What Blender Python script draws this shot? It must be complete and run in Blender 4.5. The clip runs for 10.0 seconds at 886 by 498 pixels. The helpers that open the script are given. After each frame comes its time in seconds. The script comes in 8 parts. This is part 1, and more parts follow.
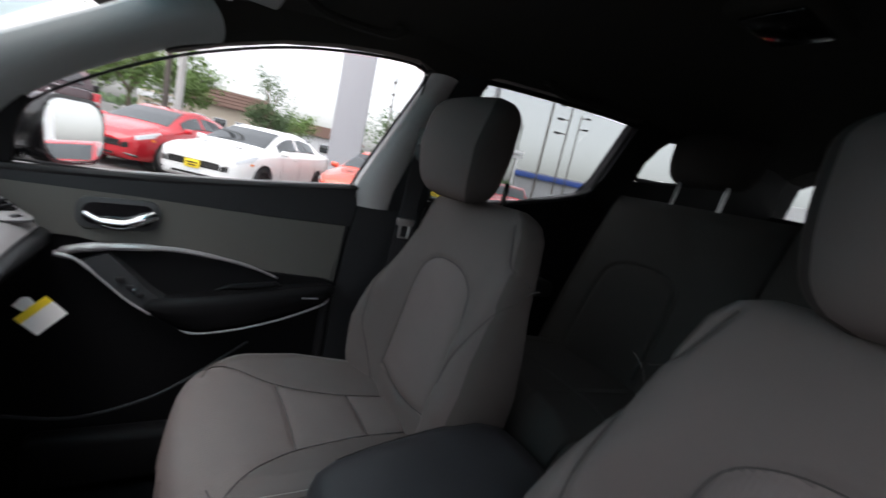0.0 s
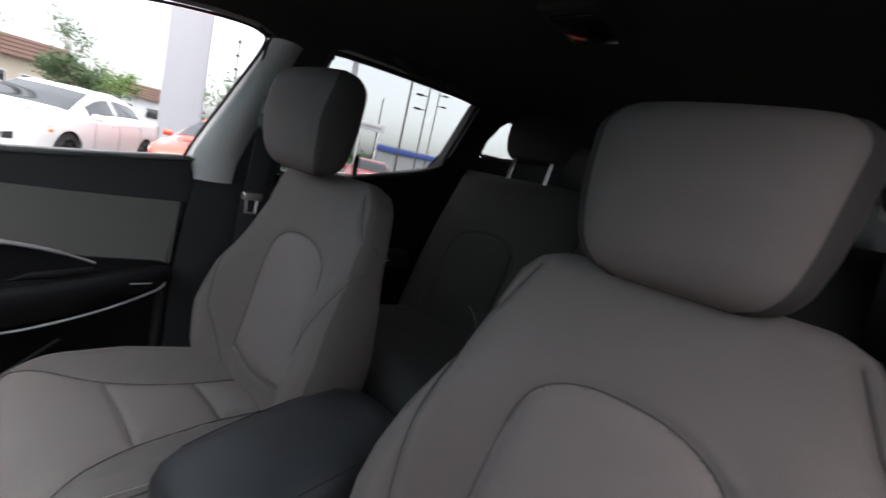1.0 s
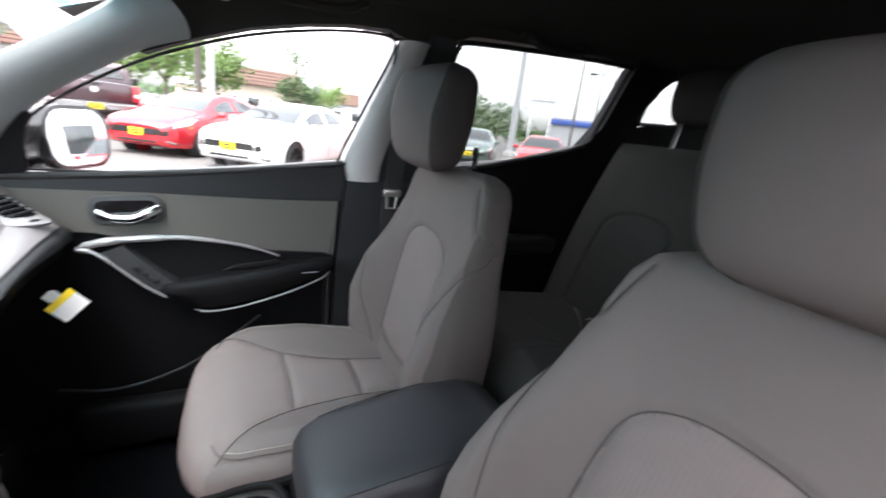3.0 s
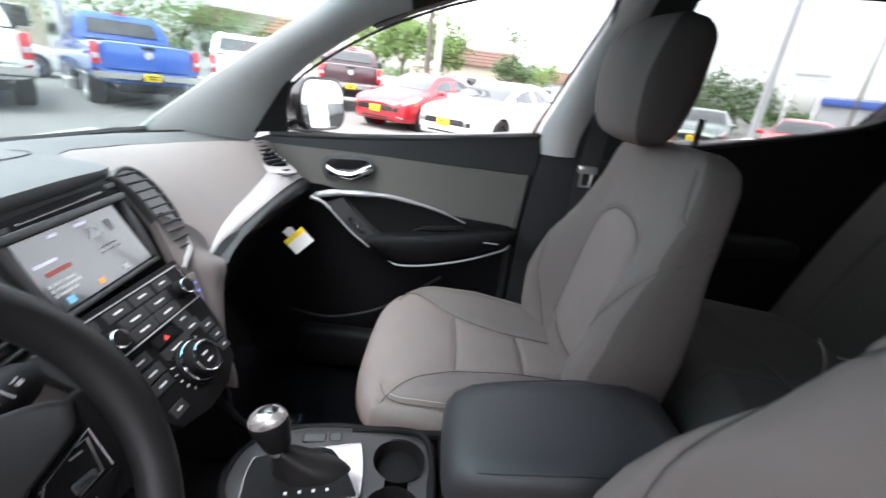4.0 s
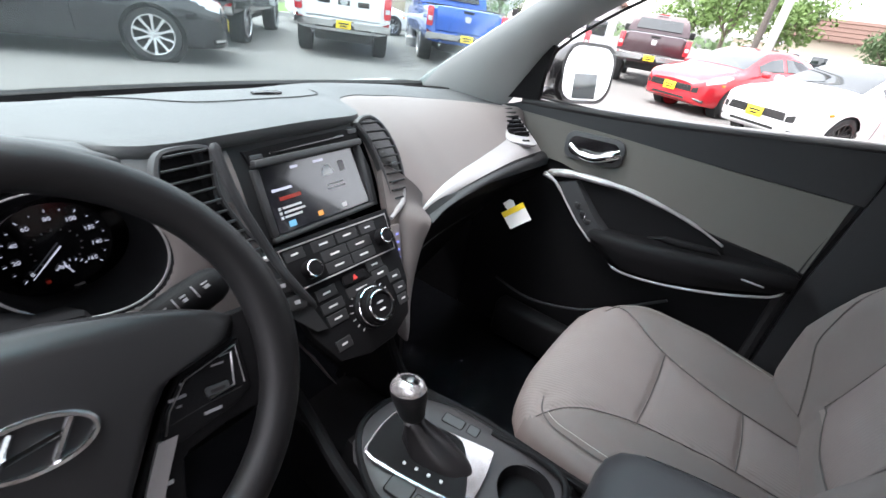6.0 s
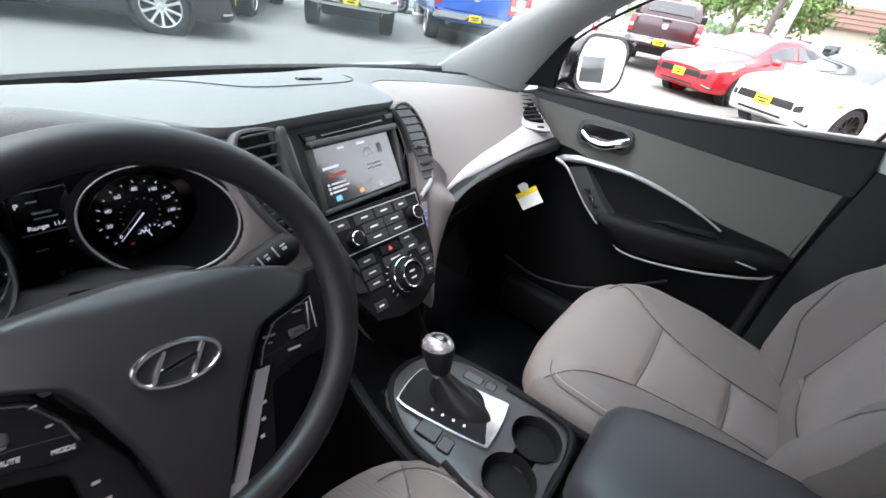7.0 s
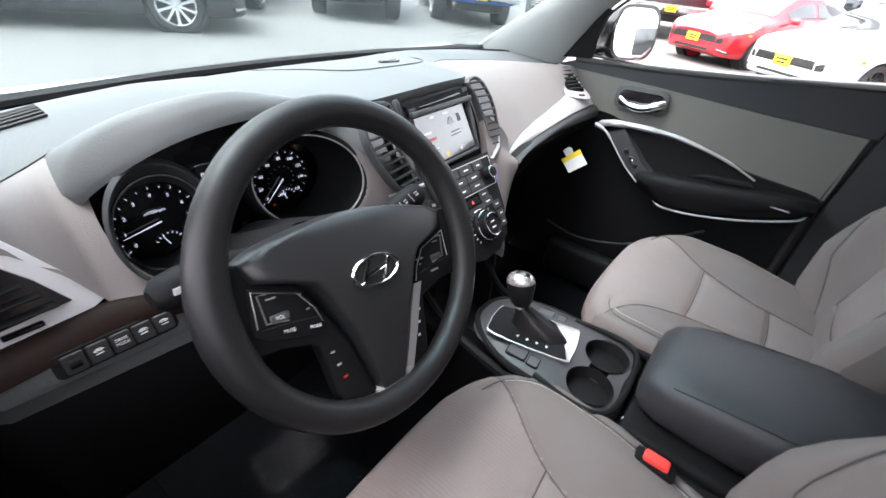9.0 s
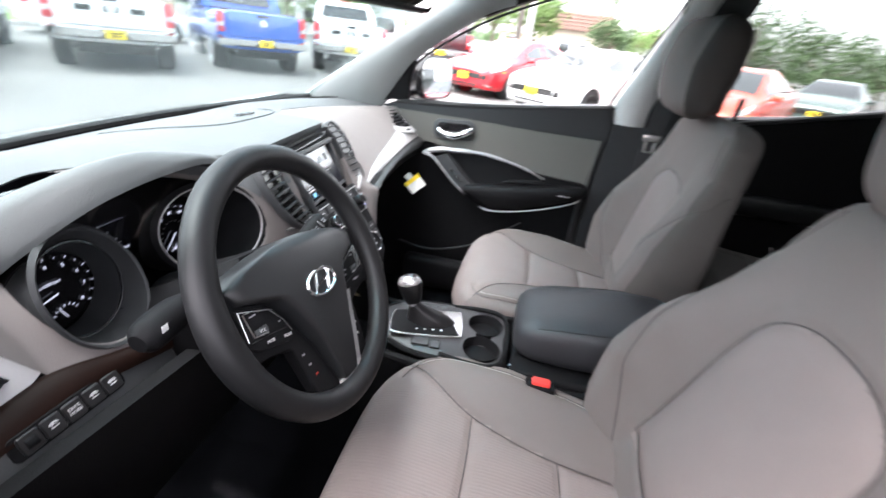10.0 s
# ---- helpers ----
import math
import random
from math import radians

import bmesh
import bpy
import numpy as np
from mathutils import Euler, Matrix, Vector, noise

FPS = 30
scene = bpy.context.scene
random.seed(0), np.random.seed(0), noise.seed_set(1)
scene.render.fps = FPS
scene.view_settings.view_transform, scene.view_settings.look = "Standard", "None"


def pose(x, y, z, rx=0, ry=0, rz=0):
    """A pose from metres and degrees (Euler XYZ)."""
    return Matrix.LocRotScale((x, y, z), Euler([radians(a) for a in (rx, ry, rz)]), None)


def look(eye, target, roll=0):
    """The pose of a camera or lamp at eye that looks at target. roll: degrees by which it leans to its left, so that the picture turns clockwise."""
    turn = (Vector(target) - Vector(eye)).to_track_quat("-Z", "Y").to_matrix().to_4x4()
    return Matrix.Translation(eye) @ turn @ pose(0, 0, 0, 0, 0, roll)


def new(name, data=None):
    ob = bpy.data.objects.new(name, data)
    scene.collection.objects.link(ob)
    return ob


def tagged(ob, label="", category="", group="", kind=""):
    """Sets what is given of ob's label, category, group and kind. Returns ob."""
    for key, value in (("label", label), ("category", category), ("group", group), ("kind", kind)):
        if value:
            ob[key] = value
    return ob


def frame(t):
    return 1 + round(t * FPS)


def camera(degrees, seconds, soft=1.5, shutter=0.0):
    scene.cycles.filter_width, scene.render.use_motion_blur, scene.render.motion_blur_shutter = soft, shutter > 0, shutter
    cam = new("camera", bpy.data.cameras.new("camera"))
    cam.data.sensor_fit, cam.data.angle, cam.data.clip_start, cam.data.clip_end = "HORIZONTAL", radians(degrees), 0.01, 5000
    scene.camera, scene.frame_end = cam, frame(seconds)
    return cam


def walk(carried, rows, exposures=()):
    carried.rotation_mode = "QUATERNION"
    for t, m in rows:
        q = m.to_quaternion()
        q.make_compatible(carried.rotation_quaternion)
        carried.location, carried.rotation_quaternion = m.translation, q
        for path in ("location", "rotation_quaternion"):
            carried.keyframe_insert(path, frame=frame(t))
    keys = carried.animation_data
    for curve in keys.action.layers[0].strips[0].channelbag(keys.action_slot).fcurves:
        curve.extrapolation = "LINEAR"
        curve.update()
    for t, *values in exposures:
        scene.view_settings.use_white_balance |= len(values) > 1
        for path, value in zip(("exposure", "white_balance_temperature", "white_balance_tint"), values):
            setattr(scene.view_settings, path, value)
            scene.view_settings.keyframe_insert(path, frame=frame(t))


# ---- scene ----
cam = camera(91.9, 10.0, shutter=0.5)
PATH = [
    (0, (-0.431, -0.086, 1.293), (1.242, -1.13, 0.959), 12.5),
    (0.5, (-0.438, -0.082, 1.296), (1.014, -1.415, 0.955), 12.7),
    (1, (-0.478, -0.086, 1.296), (0.787, -1.605, 0.988), 13.1),
    (1.5, (-0.494, -0.093, 1.292), (0.596, -1.752, 1.046), 13.5),
    (2, (-0.518, -0.103, 1.308), (0.552, -1.771, 1.04), 13.0),
    (2.5, (-0.529, -0.149, 1.314), (0.904, -1.472, 0.872), 10.2),
    (3, (-0.521, -0.195, 1.339), (1.231, -1.096, 0.782), 7.0),
    (3.2, (-0.51, -0.203, 1.339), (1.253, -0.914, 0.72), 5.9),
    (4.5, (-0.45, -0.234, 1.304), (1.381, 0.111, 0.576), 8.5),
    (5, (-0.383, -0.233, 1.311), (1.323, 0.458, 0.529), 7.6),
    (5.5, (-0.356, -0.25, 1.308), (1.162, 0.662, 0.379), 7.5),
    (7, (-0.458, -0.271, 1.338), (0.985, 0.628, 0.285), 10.9),
    (7.5, (-0.491, -0.276, 1.336), (0.929, 0.613, 0.244), 10.1),
    (8, (-0.533, -0.27, 1.345), (0.878, 0.611, 0.234), 11.0),
    (8.5, (-0.585, -0.257, 1.34), (0.789, 0.67, 0.22), 8.4),
    (9, (-0.638, -0.256, 1.338), (0.741, 0.662, 0.217), 7.1),
    (9.5, (-0.71, -0.251, 1.343), (0.848, 0.436, 0.294), 7.4),
    (10, (-0.818, -0.218, 1.358), (0.951, 0.054, 0.465), 7.3),
]
walk(cam, [(t, look(eye, target, roll)) for t, eye, target, roll in PATH],
     exposures=[(t, e + 0.1, 6550, 18) for t, e in ((0.0, 1.5), (0.6, 1.65), (1.0, 1.95), (1.5, 2.3), (2.0, 2.6), (2.5, 2.95), (3.0, 3.0), (4.5, 3.0), (5.5, 2.95), (7.0, 3.12), (8.5, 3.15), (9.5, 3.5), (10.0, 3.5))])

# ---------------------------------------------------------------- light
world = bpy.data.worlds.new("overcast")
scene.world = world
world.use_nodes = True
wn, wl = world.node_tree.nodes, world.node_tree.links
sky = wn.new("ShaderNodeTexSky")
sky.sky_type, sky.sun_disc = "NISHITA", False
sky.sun_elevation, sky.sun_rotation = radians(68), radians(-34)
sky.air_density, sky.dust_density, sky.ozone_density = 1.0, 3.5, 1.0
soft_sky = wn.new("ShaderNodeHueSaturation")
soft_sky.inputs["Saturation"].default_value = 0.18
wl.new(sky.outputs[0], soft_sky.inputs["Color"])
wl.new(soft_sky.outputs[0], wn["Background"].inputs["Color"])
wn["Background"].inputs["Strength"].default_value = 0.15

sun_data = bpy.data.lights.new("sun", "SUN")
sun_data.energy, sun_data.angle, sun_data.color = 0.25, radians(60), (1.0, 0.97, 0.92)
sun = new("sun", sun_data)
sun.matrix_world = look((-3, 4.5, 14), (0, 0, 0))


# ---------------------------------------------------------------- materials
def mat(name, color, rough=0.5, metal=0.0, var=0.12, scale=18.0, bump=0.15, grain=350.0, spec=0.5, coat=0.0, wear=0.0, sheen=0.0):
    """A surface with colour that varies at two scales, and fine relief."""
    m = bpy.data.materials.new(name)
    m.use_nodes = True
    n, l = m.node_tree.nodes, m.node_tree.links
    b = n["Principled BSDF"]
    b.inputs["Roughness"].default_value, b.inputs["Metallic"].default_value = rough, metal
    b.inputs["Specular IOR Level"].default_value = spec
    b.inputs["Coat Weight"].default_value = coat
    b.inputs["Sheen Weight"].default_value = sheen
    tc = n.new("ShaderNodeTexCoord")
    big, fine = n.new("ShaderNodeTexNoise"), n.new("ShaderNodeTexNoise")
    big.inputs["Scale"].default_value, big.inputs["Detail"].default_value = scale, 5
    fine.inputs["Scale"].default_value, fine.inputs["Detail"].default_value = grain, 3
    for t in (big, fine):
        l.new(tc.outputs["Object"], t.inputs["Vector"])
    ramp = n.new("ShaderNodeMix")
    ramp.data_type = "RGBA"
    ramp.inputs[6].default_value = (*[c * (1 - var) for c in color], 1)
    ramp.inputs[7].default_value = (*[min(1, c * (1 + var)) for c in color], 1)
    add = n.new("ShaderNodeMath")
    add.operation, add.use_clamp = "MULTIPLY_ADD", True
    add.inputs[1].default_value = 0.45
    l.new(fine.outputs[0], add.inputs[0])
    half = n.new("ShaderNodeMath")
    half.operation = "MULTIPLY"
    half.inputs[1].default_value = 0.55
    l.new(big.outputs[0], half.inputs[0])
    l.new(half.outputs[0], add.inputs[2])
    l.new(add.outputs[0], ramp.inputs[0])
    l.new(ramp.outputs[2], b.inputs["Base Color"])
    if bump:
        bp = n.new("ShaderNodeBump")
        bp.inputs["Strength"].default_value, bp.inputs["Distance"].default_value = bump, 0.002
        l.new(fine.outputs[0], bp.inputs["Height"])
        l.new(bp.outputs[0], b.inputs["Normal"])
    if wear:
        mr = n.new("ShaderNodeMapRange")
        mr.inputs[3].default_value, mr.inputs[4].default_value = rough - wear, rough + wear
        l.new(big.outputs[0], mr.inputs[0])
        l.new(mr.outputs[0], b.inputs["Roughness"])
    return m


def ribbed(name, color, rough, period=0.006):
    """Woven cloth with fine ribs."""
    m = mat(name, color, rough, var=0.14, scale=14, bump=0.25, grain=700, spec=0.25)
    n, l = m.node_tree.nodes, m.node_tree.links
    tc, wv = n["Texture Coordinate"], n.new("ShaderNodeTexWave")
    wv.bands_direction = "X"
    wv.inputs["Scale"].default_value, wv.inputs["Distortion"].default_value = 0.314 / period, 1.5
    wv.inputs["Detail"].default_value, wv.inputs["Detail Scale"].default_value = 2, 3
    l.new(tc.outputs["Object"], wv.inputs["Vector"])
    b2 = n.new("ShaderNodeBump")
    b2.inputs["Strength"].default_value, b2.inputs["Distance"].default_value = 0.22, 0.0015
    l.new(wv.outputs[0], b2.inputs["Height"])
    l.new(n["Bump"].outputs[0], b2.inputs["Normal"])
    l.new(b2.outputs[0], n["Principled BSDF"].inputs["Normal"])
    return m


def glow(name, color, strength):
    m = bpy.data.materials.new(name)
    m.use_nodes = True
    b = m.node_tree.nodes["Principled BSDF"]
    b.inputs["Base Color"].default_value = (*[c * 0.3 for c in color], 1)
    b.inputs["Emission Color"].default_value = (*color, 1)
    b.inputs["Emission Strength"].default_value = strength
    b.inputs["Roughness"].default_value = 0.3
    return m


def glass_mat(name, color, rough=0.0, low=0.025):
    m = bpy.data.materials.new(name)
    m.use_nodes = True
    n, l = m.node_tree.nodes, m.node_tree.links
    n.remove(n["Principled BSDF"])
    tr, gl, mx, fr, pw, mr = (n.new("ShaderNode" + k) for k in ("BsdfTransparent", "BsdfGlossy", "MixShader", "LayerWeight", "Math", "MapRange"))
    tr.inputs[0].default_value = (*color, 1)
    gl.inputs["Roughness"].default_value = rough
    fr.inputs["Blend"].default_value = 0.5
    pw.operation, pw.inputs[1].default_value = "POWER", 5.0
    mr.inputs[3].default_value, mr.inputs[4].default_value = low, 0.85
    l.new(fr.outputs["Facing"], pw.inputs[0])
    l.new(pw.outputs[0], mr.inputs[0])
    l.new(mr.outputs[0], mx.inputs[0])
    l.new(tr.outputs[0], mx.inputs[1])
    l.new(gl.outputs[0], mx.inputs[2])
    l.new(mx.outputs[0], n["Material Output"].inputs[0])
    return m


M = {
    "cloth": mat("seat_cloth", (0.142, 0.121, 0.116), 0.88, var=0.12, scale=9, bump=0.3, grain=900, spec=0.2),
    "cloth_rib": ribbed("seat_cloth_ribbed", (0.182, 0.152, 0.145), 0.9),
    # seat cloth darkened to stand for shade on front headrest sides; also rear headrests
    "cloth_dark_shade": mat("seat_cloth_dark_shade", (0.046, 0.041, 0.039), 0.9, var=0.12, scale=9, bump=0.3, grain=900, spec=0.2),
    # the same cloth, less darkened: shade put into the backrest's flanks and rear
    "cloth_half_shade": mat("seat_cloth_half_shade", (0.088, 0.080, 0.075), 0.9, var=0.12, scale=9, bump=0.3, grain=900, spec=0.2),
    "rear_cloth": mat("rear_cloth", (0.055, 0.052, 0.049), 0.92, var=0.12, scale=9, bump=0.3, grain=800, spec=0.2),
    "seam": mat("seam_shadow", (0.065, 0.057, 0.054), 0.95, bump=0),
    "thread": mat("thread", (0.30, 0.28, 0.26), 0.8, bump=0),
    "pad": mat("dash_pad", (0.072, 0.079, 0.081), 0.52, var=0.1, scale=7, bump=0.35, grain=600, spec=0.45, wear=0.06),
    "taupe": mat("taupe_plastic", (0.148, 0.134, 0.129), 0.55, var=0.07, scale=6, bump=0.3, grain=700, spec=0.4, wear=0.05),
    "door_cloth": mat("door_insert", (0.115, 0.112, 0.102), 0.8, var=0.08, scale=8, bump=0.25, grain=900, spec=0.3),
    "black": mat("black_plastic", (0.0065, 0.0067, 0.0075), 0.6, var=0.2, scale=12, bump=0.25, grain=600, spec=0.12, wear=0.08),
    "black_soft": mat("black_leatherette", (0.0090, 0.0093, 0.0102), 0.44, var=0.12, scale=10, bump=0.12, grain=1400, spec=0.32, wear=0.07),
    "charcoal": mat("charcoal_plastic", (0.046, 0.049, 0.051), 0.48, var=0.1, scale=9, bump=0.3, grain=650, spec=0.45, wear=0.06),
    "key": mat("key_plastic", (0.016, 0.0165, 0.0175), 0.45, var=0.1, scale=9, bump=0.15, grain=650, spec=0.4, wear=0.05),
    "graphite": mat("graphite_plastic", (0.026, 0.028, 0.030), 0.55, var=0.1, scale=9, bump=0.3, grain=650, spec=0.3, wear=0.06),
    "cover_vinyl": mat("airbag_vinyl", (0.0125, 0.0133, 0.0145), 0.40, var=0.1, scale=10, bump=0.12, grain=1400, spec=0.5, wear=0.05),
    "arm_vinyl": mat("armrest_vinyl", (0.025, 0.0265, 0.030), 0.5, var=0.1, scale=10, bump=0.14, grain=1300, spec=0.45, wear=0.06),
    "console_satin": mat("console_satin", (0.028, 0.028, 0.030), 0.42, var=0.1, scale=12, bump=0.2, grain=800, spec=0.5, wear=0.05),
    "boot_leather": mat("boot_leather", (0.009, 0.009, 0.010), 0.36, var=0.15, scale=30, bump=0.2, grain=900, spec=0.5),
    "gloss": mat("gloss_black", (0.008, 0.008, 0.009), 0.12, bump=0, var=0.05, spec=0.6),
    "silver": mat("silver_paint", (0.37, 0.365, 0.365), 0.38, metal=0.4, var=0.06, bump=0.05, wear=0.06),
    "chrome": mat("chrome", (0.82, 0.83, 0.84), 0.1, metal=1.0, var=0.04, bump=0, wear=0.04),
    # silver raised in colour to stand for daylight mirrored in the left vent frame
    "silver_lit": mat("silver_lit", (0.60, 0.60, 0.60), 0.34, metal=0.15, var=0.05, bump=0.04, wear=0.05),
    "chrome_satin": mat("satin_chrome", (0.55, 0.55, 0.56), 0.26, metal=0.8, var=0.05, bump=0.03, wear=0.05),
    # pillar trim with side light put into its colour, for the B pillars
    "pillar_lit": mat("pillar_trim_lit", (0.60, 0.60, 0.595), 0.6, var=0.05, scale=8, bump=0.2, grain=800, spec=0.4),
    "pillar": mat("pillar_trim", (0.27, 0.29, 0.288), 0.75, var=0.06, scale=8, bump=0.25, grain=800, spec=0.3),
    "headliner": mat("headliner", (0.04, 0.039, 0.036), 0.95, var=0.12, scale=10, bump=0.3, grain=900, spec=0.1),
    "carpet": mat("carpet", (0.0045, 0.005, 0.006), 0.95, var=0.35, scale=25, bump=0.7, grain=500, spec=0.0),
    "plastic_wrap": glass_mat("clear_film", (0.85, 0.86, 0.88), 0.06),
    "white": mat("white_plastic", (0.75, 0.75, 0.73), 0.55, var=0.04, bump=0.05),
    "ink": mat("print_white", (0.62, 0.62, 0.62), 0.6, var=0.05, bump=0),
    "ink_dim": mat("print_grey", (0.25, 0.25, 0.26), 0.6, var=0.05, bump=0),
    "yellow": mat("plate_yellow", (0.85, 0.62, 0.02), 0.5, var=0.06, bump=0.02),
    "red_button": mat("red_button", (0.75, 0.06, 0.05), 0.35, var=0.08, bump=0.05),
    "orange_tag": mat("orange_plastic", (0.8, 0.16, 0.03), 0.5, bump=0),
    "brown": mat("brown_trim", (0.0095, 0.0045, 0.0033), 0.5, var=0.3, scale=30, bump=0.05, spec=0.08),
    "webbing": mat("belt_webbing", (0.022, 0.022, 0.024), 0.85, var=0.2, scale=60, bump=0.5, grain=1200),
    "steel": mat("brushed_steel", (0.55, 0.55, 0.54), 0.3, metal=1, bump=0.05),
    "seal": mat("rubber_seal", (0.012, 0.012, 0.013), 0.65, bump=0.1),
    "glass": glass_mat("window_glass", (0.95, 0.98, 0.97)),
    "screen_glass": glass_mat("windscreen_glass", (0.765, 0.85, 0.85), low=0.07),
    "privacy": glass_mat("tinted_glass", (0.62, 0.65, 0.64)),
    "screen": mat("screen_glass", (0.012, 0.013, 0.018), 0.13, bump=0, spec=0.9, coat=0.6),
    "lit_white": glow("lit_white", (0.75, 0.82, 1.0), 0.085),
    "lit_blue": glow("lit_blue", (0.25, 0.3, 1.0), 0.2),
    "lit_red": glow("lit_red", (1.0, 0.08, 0.04), 0.008),
    "lit_cyan": glow("lit_cyan", (0.2, 0.6, 0.9), 0.09),
    "lit_amber": glow("lit_amber", (1.0, 0.45, 0.1), 0.09),
    "mirror": mat("mirror", (0.92, 0.93, 0.93), 0.015, metal=1.0, var=0.0, bump=0),
    "car_shell": mat("shell_paint", (0.30, 0.30, 0.31), 0.3, metal=0.3, var=0.04, bump=0, coat=0.6),
}


# ---------------------------------------------------------------- shapes
ORG = {}


def thing(name, at, label, category, group=""):
    ob = new(name)
    ob.location = at
    ob.empty_display_size = 0.1
    ORG[ob] = Vector(at)
    return tagged(ob, label, category, group)


def to_mesh(name, bm, material, angle=35):
    me = bpy.data.meshes.new(name)
    bmesh.ops.recalc_face_normals(bm, faces=bm.faces)
    bm.to_mesh(me)
    bm.free()
    me.materials.append(M[material] if isinstance(material, str) else material)
    me.shade_smooth()
    me.set_sharp_from_angle(angle=radians(angle))
    return me


def part(name, bm, material, parent, label="", angle=35):
    root = parent
    while root.parent:
        root = root.parent
    bmesh.ops.translate(bm, verts=bm.verts, vec=-ORG[root])
    ob = new(name, to_mesh(name, bm, material, angle))
    ob.parent = parent
    return tagged(ob, label) if label else ob


def struct(name, bm, material, label="", category="", angle=35):
    ob = new(name, to_mesh(name, bm, material, angle))
    ORG[ob] = Vector()
    return tagged(ob, label, category or name.split("_")[0], kind="structure")


def plane_frame(origin, right, up):
    """Local x to the right, y up along the face, z out of it."""
    r = Vector(right).normalized()
    n = r.cross(Vector(up)).normalized()
    u = n.cross(r)
    return Matrix.Translation(origin) @ Matrix((r, u, n)).transposed().to_4x4()


def join(*bms):
    out = bms[0]
    for b in bms[1:]:
        me = bpy.data.meshes.new("t")
        b.to_mesh(me)
        b.free()
        out.from_mesh(me)
        bpy.data.meshes.remove(me)
    return out


def box(c, s, bev=0.004, seg=2, m=None, taper=None):
    bm = bmesh.new()
    bmesh.ops.create_cube(bm, size=1)
    for v in bm.verts:
        if taper and v.co.z > 0:
            v.co.x *= taper[0]
            v.co.y *= taper[1]
        v.co = Vector((v.co.x * s[0], v.co.y * s[1], v.co.z * s[2]))
    if bev:
        bmesh.ops.bevel(bm, geom=bm.edges[:], offset=min(bev, min(s) * 0.48), segments=seg, profile=0.5, affect="EDGES")
    bmesh.ops.translate(bm, verts=bm.verts, vec=c)
    if m:
        bm.transform(m)
    return bm


def loft(loops, caps=True, closed=True):
    bm = bmesh.new()
    rings = [[bm.verts.new(p) for p in lp] for lp in loops]
    n = len(rings[0])
    for a, b in zip(rings, rings[1:]):
        for i in range(n if closed else n - 1):
            j = (i + 1) % n
            bm.faces.new((a[i], a[j], b[j], b[i]))
    if caps and closed:
        bm.faces.new(rings[0][::-1])
        bm.faces.new(rings[-1])
    return bm


def grid(fn, nu, nv, keep=None, thick=None):
    """A sheet fn(u, v), u and v from 0 to 1; thick: a vector that gives it depth."""
    bm = bmesh.new()
    vs = [[bm.verts.new(fn(i / nu, j / nv)) for j in range(nv + 1)] for i in range(nu + 1)]
    for i in range(nu):
        for j in range(nv):
            q = (vs[i][j], vs[i + 1][j], vs[i + 1][j + 1], vs[i][j + 1])
            if keep is None or keep(sum((v.co for v in q), Vector()) / 4):
                bm.faces.new(q)
    bmesh.ops.delete(bm, geom=[v for v in bm.verts if not v.link_faces], context="VERTS")
    if thick:
        ex = bmesh.ops.extrude_face_region(bm, geom=bm.faces[:])
        bmesh.ops.translate(bm, verts=[e for e in ex["geom"] if isinstance(e, bmesh.types.BMVert)], vec=thick)
    return bm


def smooth_path(pts, k=6, closed=False):
    """Catmull-Rom through the points."""
    p = [Vector(q) for q in pts]
    out, n = [], len(p)
    for i in range(n if closed else n - 1):
        a, b, c, d = (p[(i + o) % n] if closed else p[max(0, min(n - 1, i + o))] for o in (-1, 0, 1, 2))
        for s in range(k):
            t = s / k
            out.append(0.5 * (2 * b + (c - a) * t + (2 * a - 5 * b + 4 * c - d) * t * t + (3 * b - a - 3 * c + d) * t ** 3))
    if not closed:
        out.append(p[-1])
    return out


def tube(pts, r, n=10, closed=False, squash=None):
    """A round bar along a path; r may be a list."""
    p = [Vector(q) for q in pts]
    rr = r if isinstance(r, (list, tuple)) else [r] * len(p)
    loops, up = [], None
    for i, q in enumerate(p):
        a = p[i - 1] if (i or closed) else q
        b = p[(i + 1) % len(p)] if (i < len(p) - 1 or closed) else q
        d = (b - a).normalized()
        if up is None:
            up = d.orthogonal().normalized()
        up = (up - d * up.dot(d)).normalized()
        s = d.cross(up)
        loops.append([q + rr[i] * (math.cos(2 * math.pi * k / n) * up + math.sin(2 * math.pi * k / n) * s) for k in range(n)])
    if closed:
        bm = loft(loops, caps=False)
        bm.verts.ensure_lookup_table()
        # close the ring with the nearest match of the last loop
        last, first = list(range((len(p) - 1) * n, len(p) * n)), list(range(n))
        off = min(range(n), key=lambda o: sum((bm.verts[last[k]].co - bm.verts[first[(k + o) % n]].co).length for k in range(n)))
        for k in range(n):
            bm.faces.new((bm.verts[last[k]], bm.verts[last[(k + 1) % n]], bm.verts[first[(k + 1 + off) % n]], bm.verts[first[(k + off) % n]]))
        return bm
    return loft(loops)


def lathe(profile, m, n=32, caps=True):
    """profile: (radius, height) along local z."""
    bm = loft([[Vector((r * math.cos(2 * math.pi * k / n), r * math.sin(2 * math.pi * k / n), h)) for k in range(n)] for r, h in profile], caps=caps)
    bm.transform(m)
    return bm


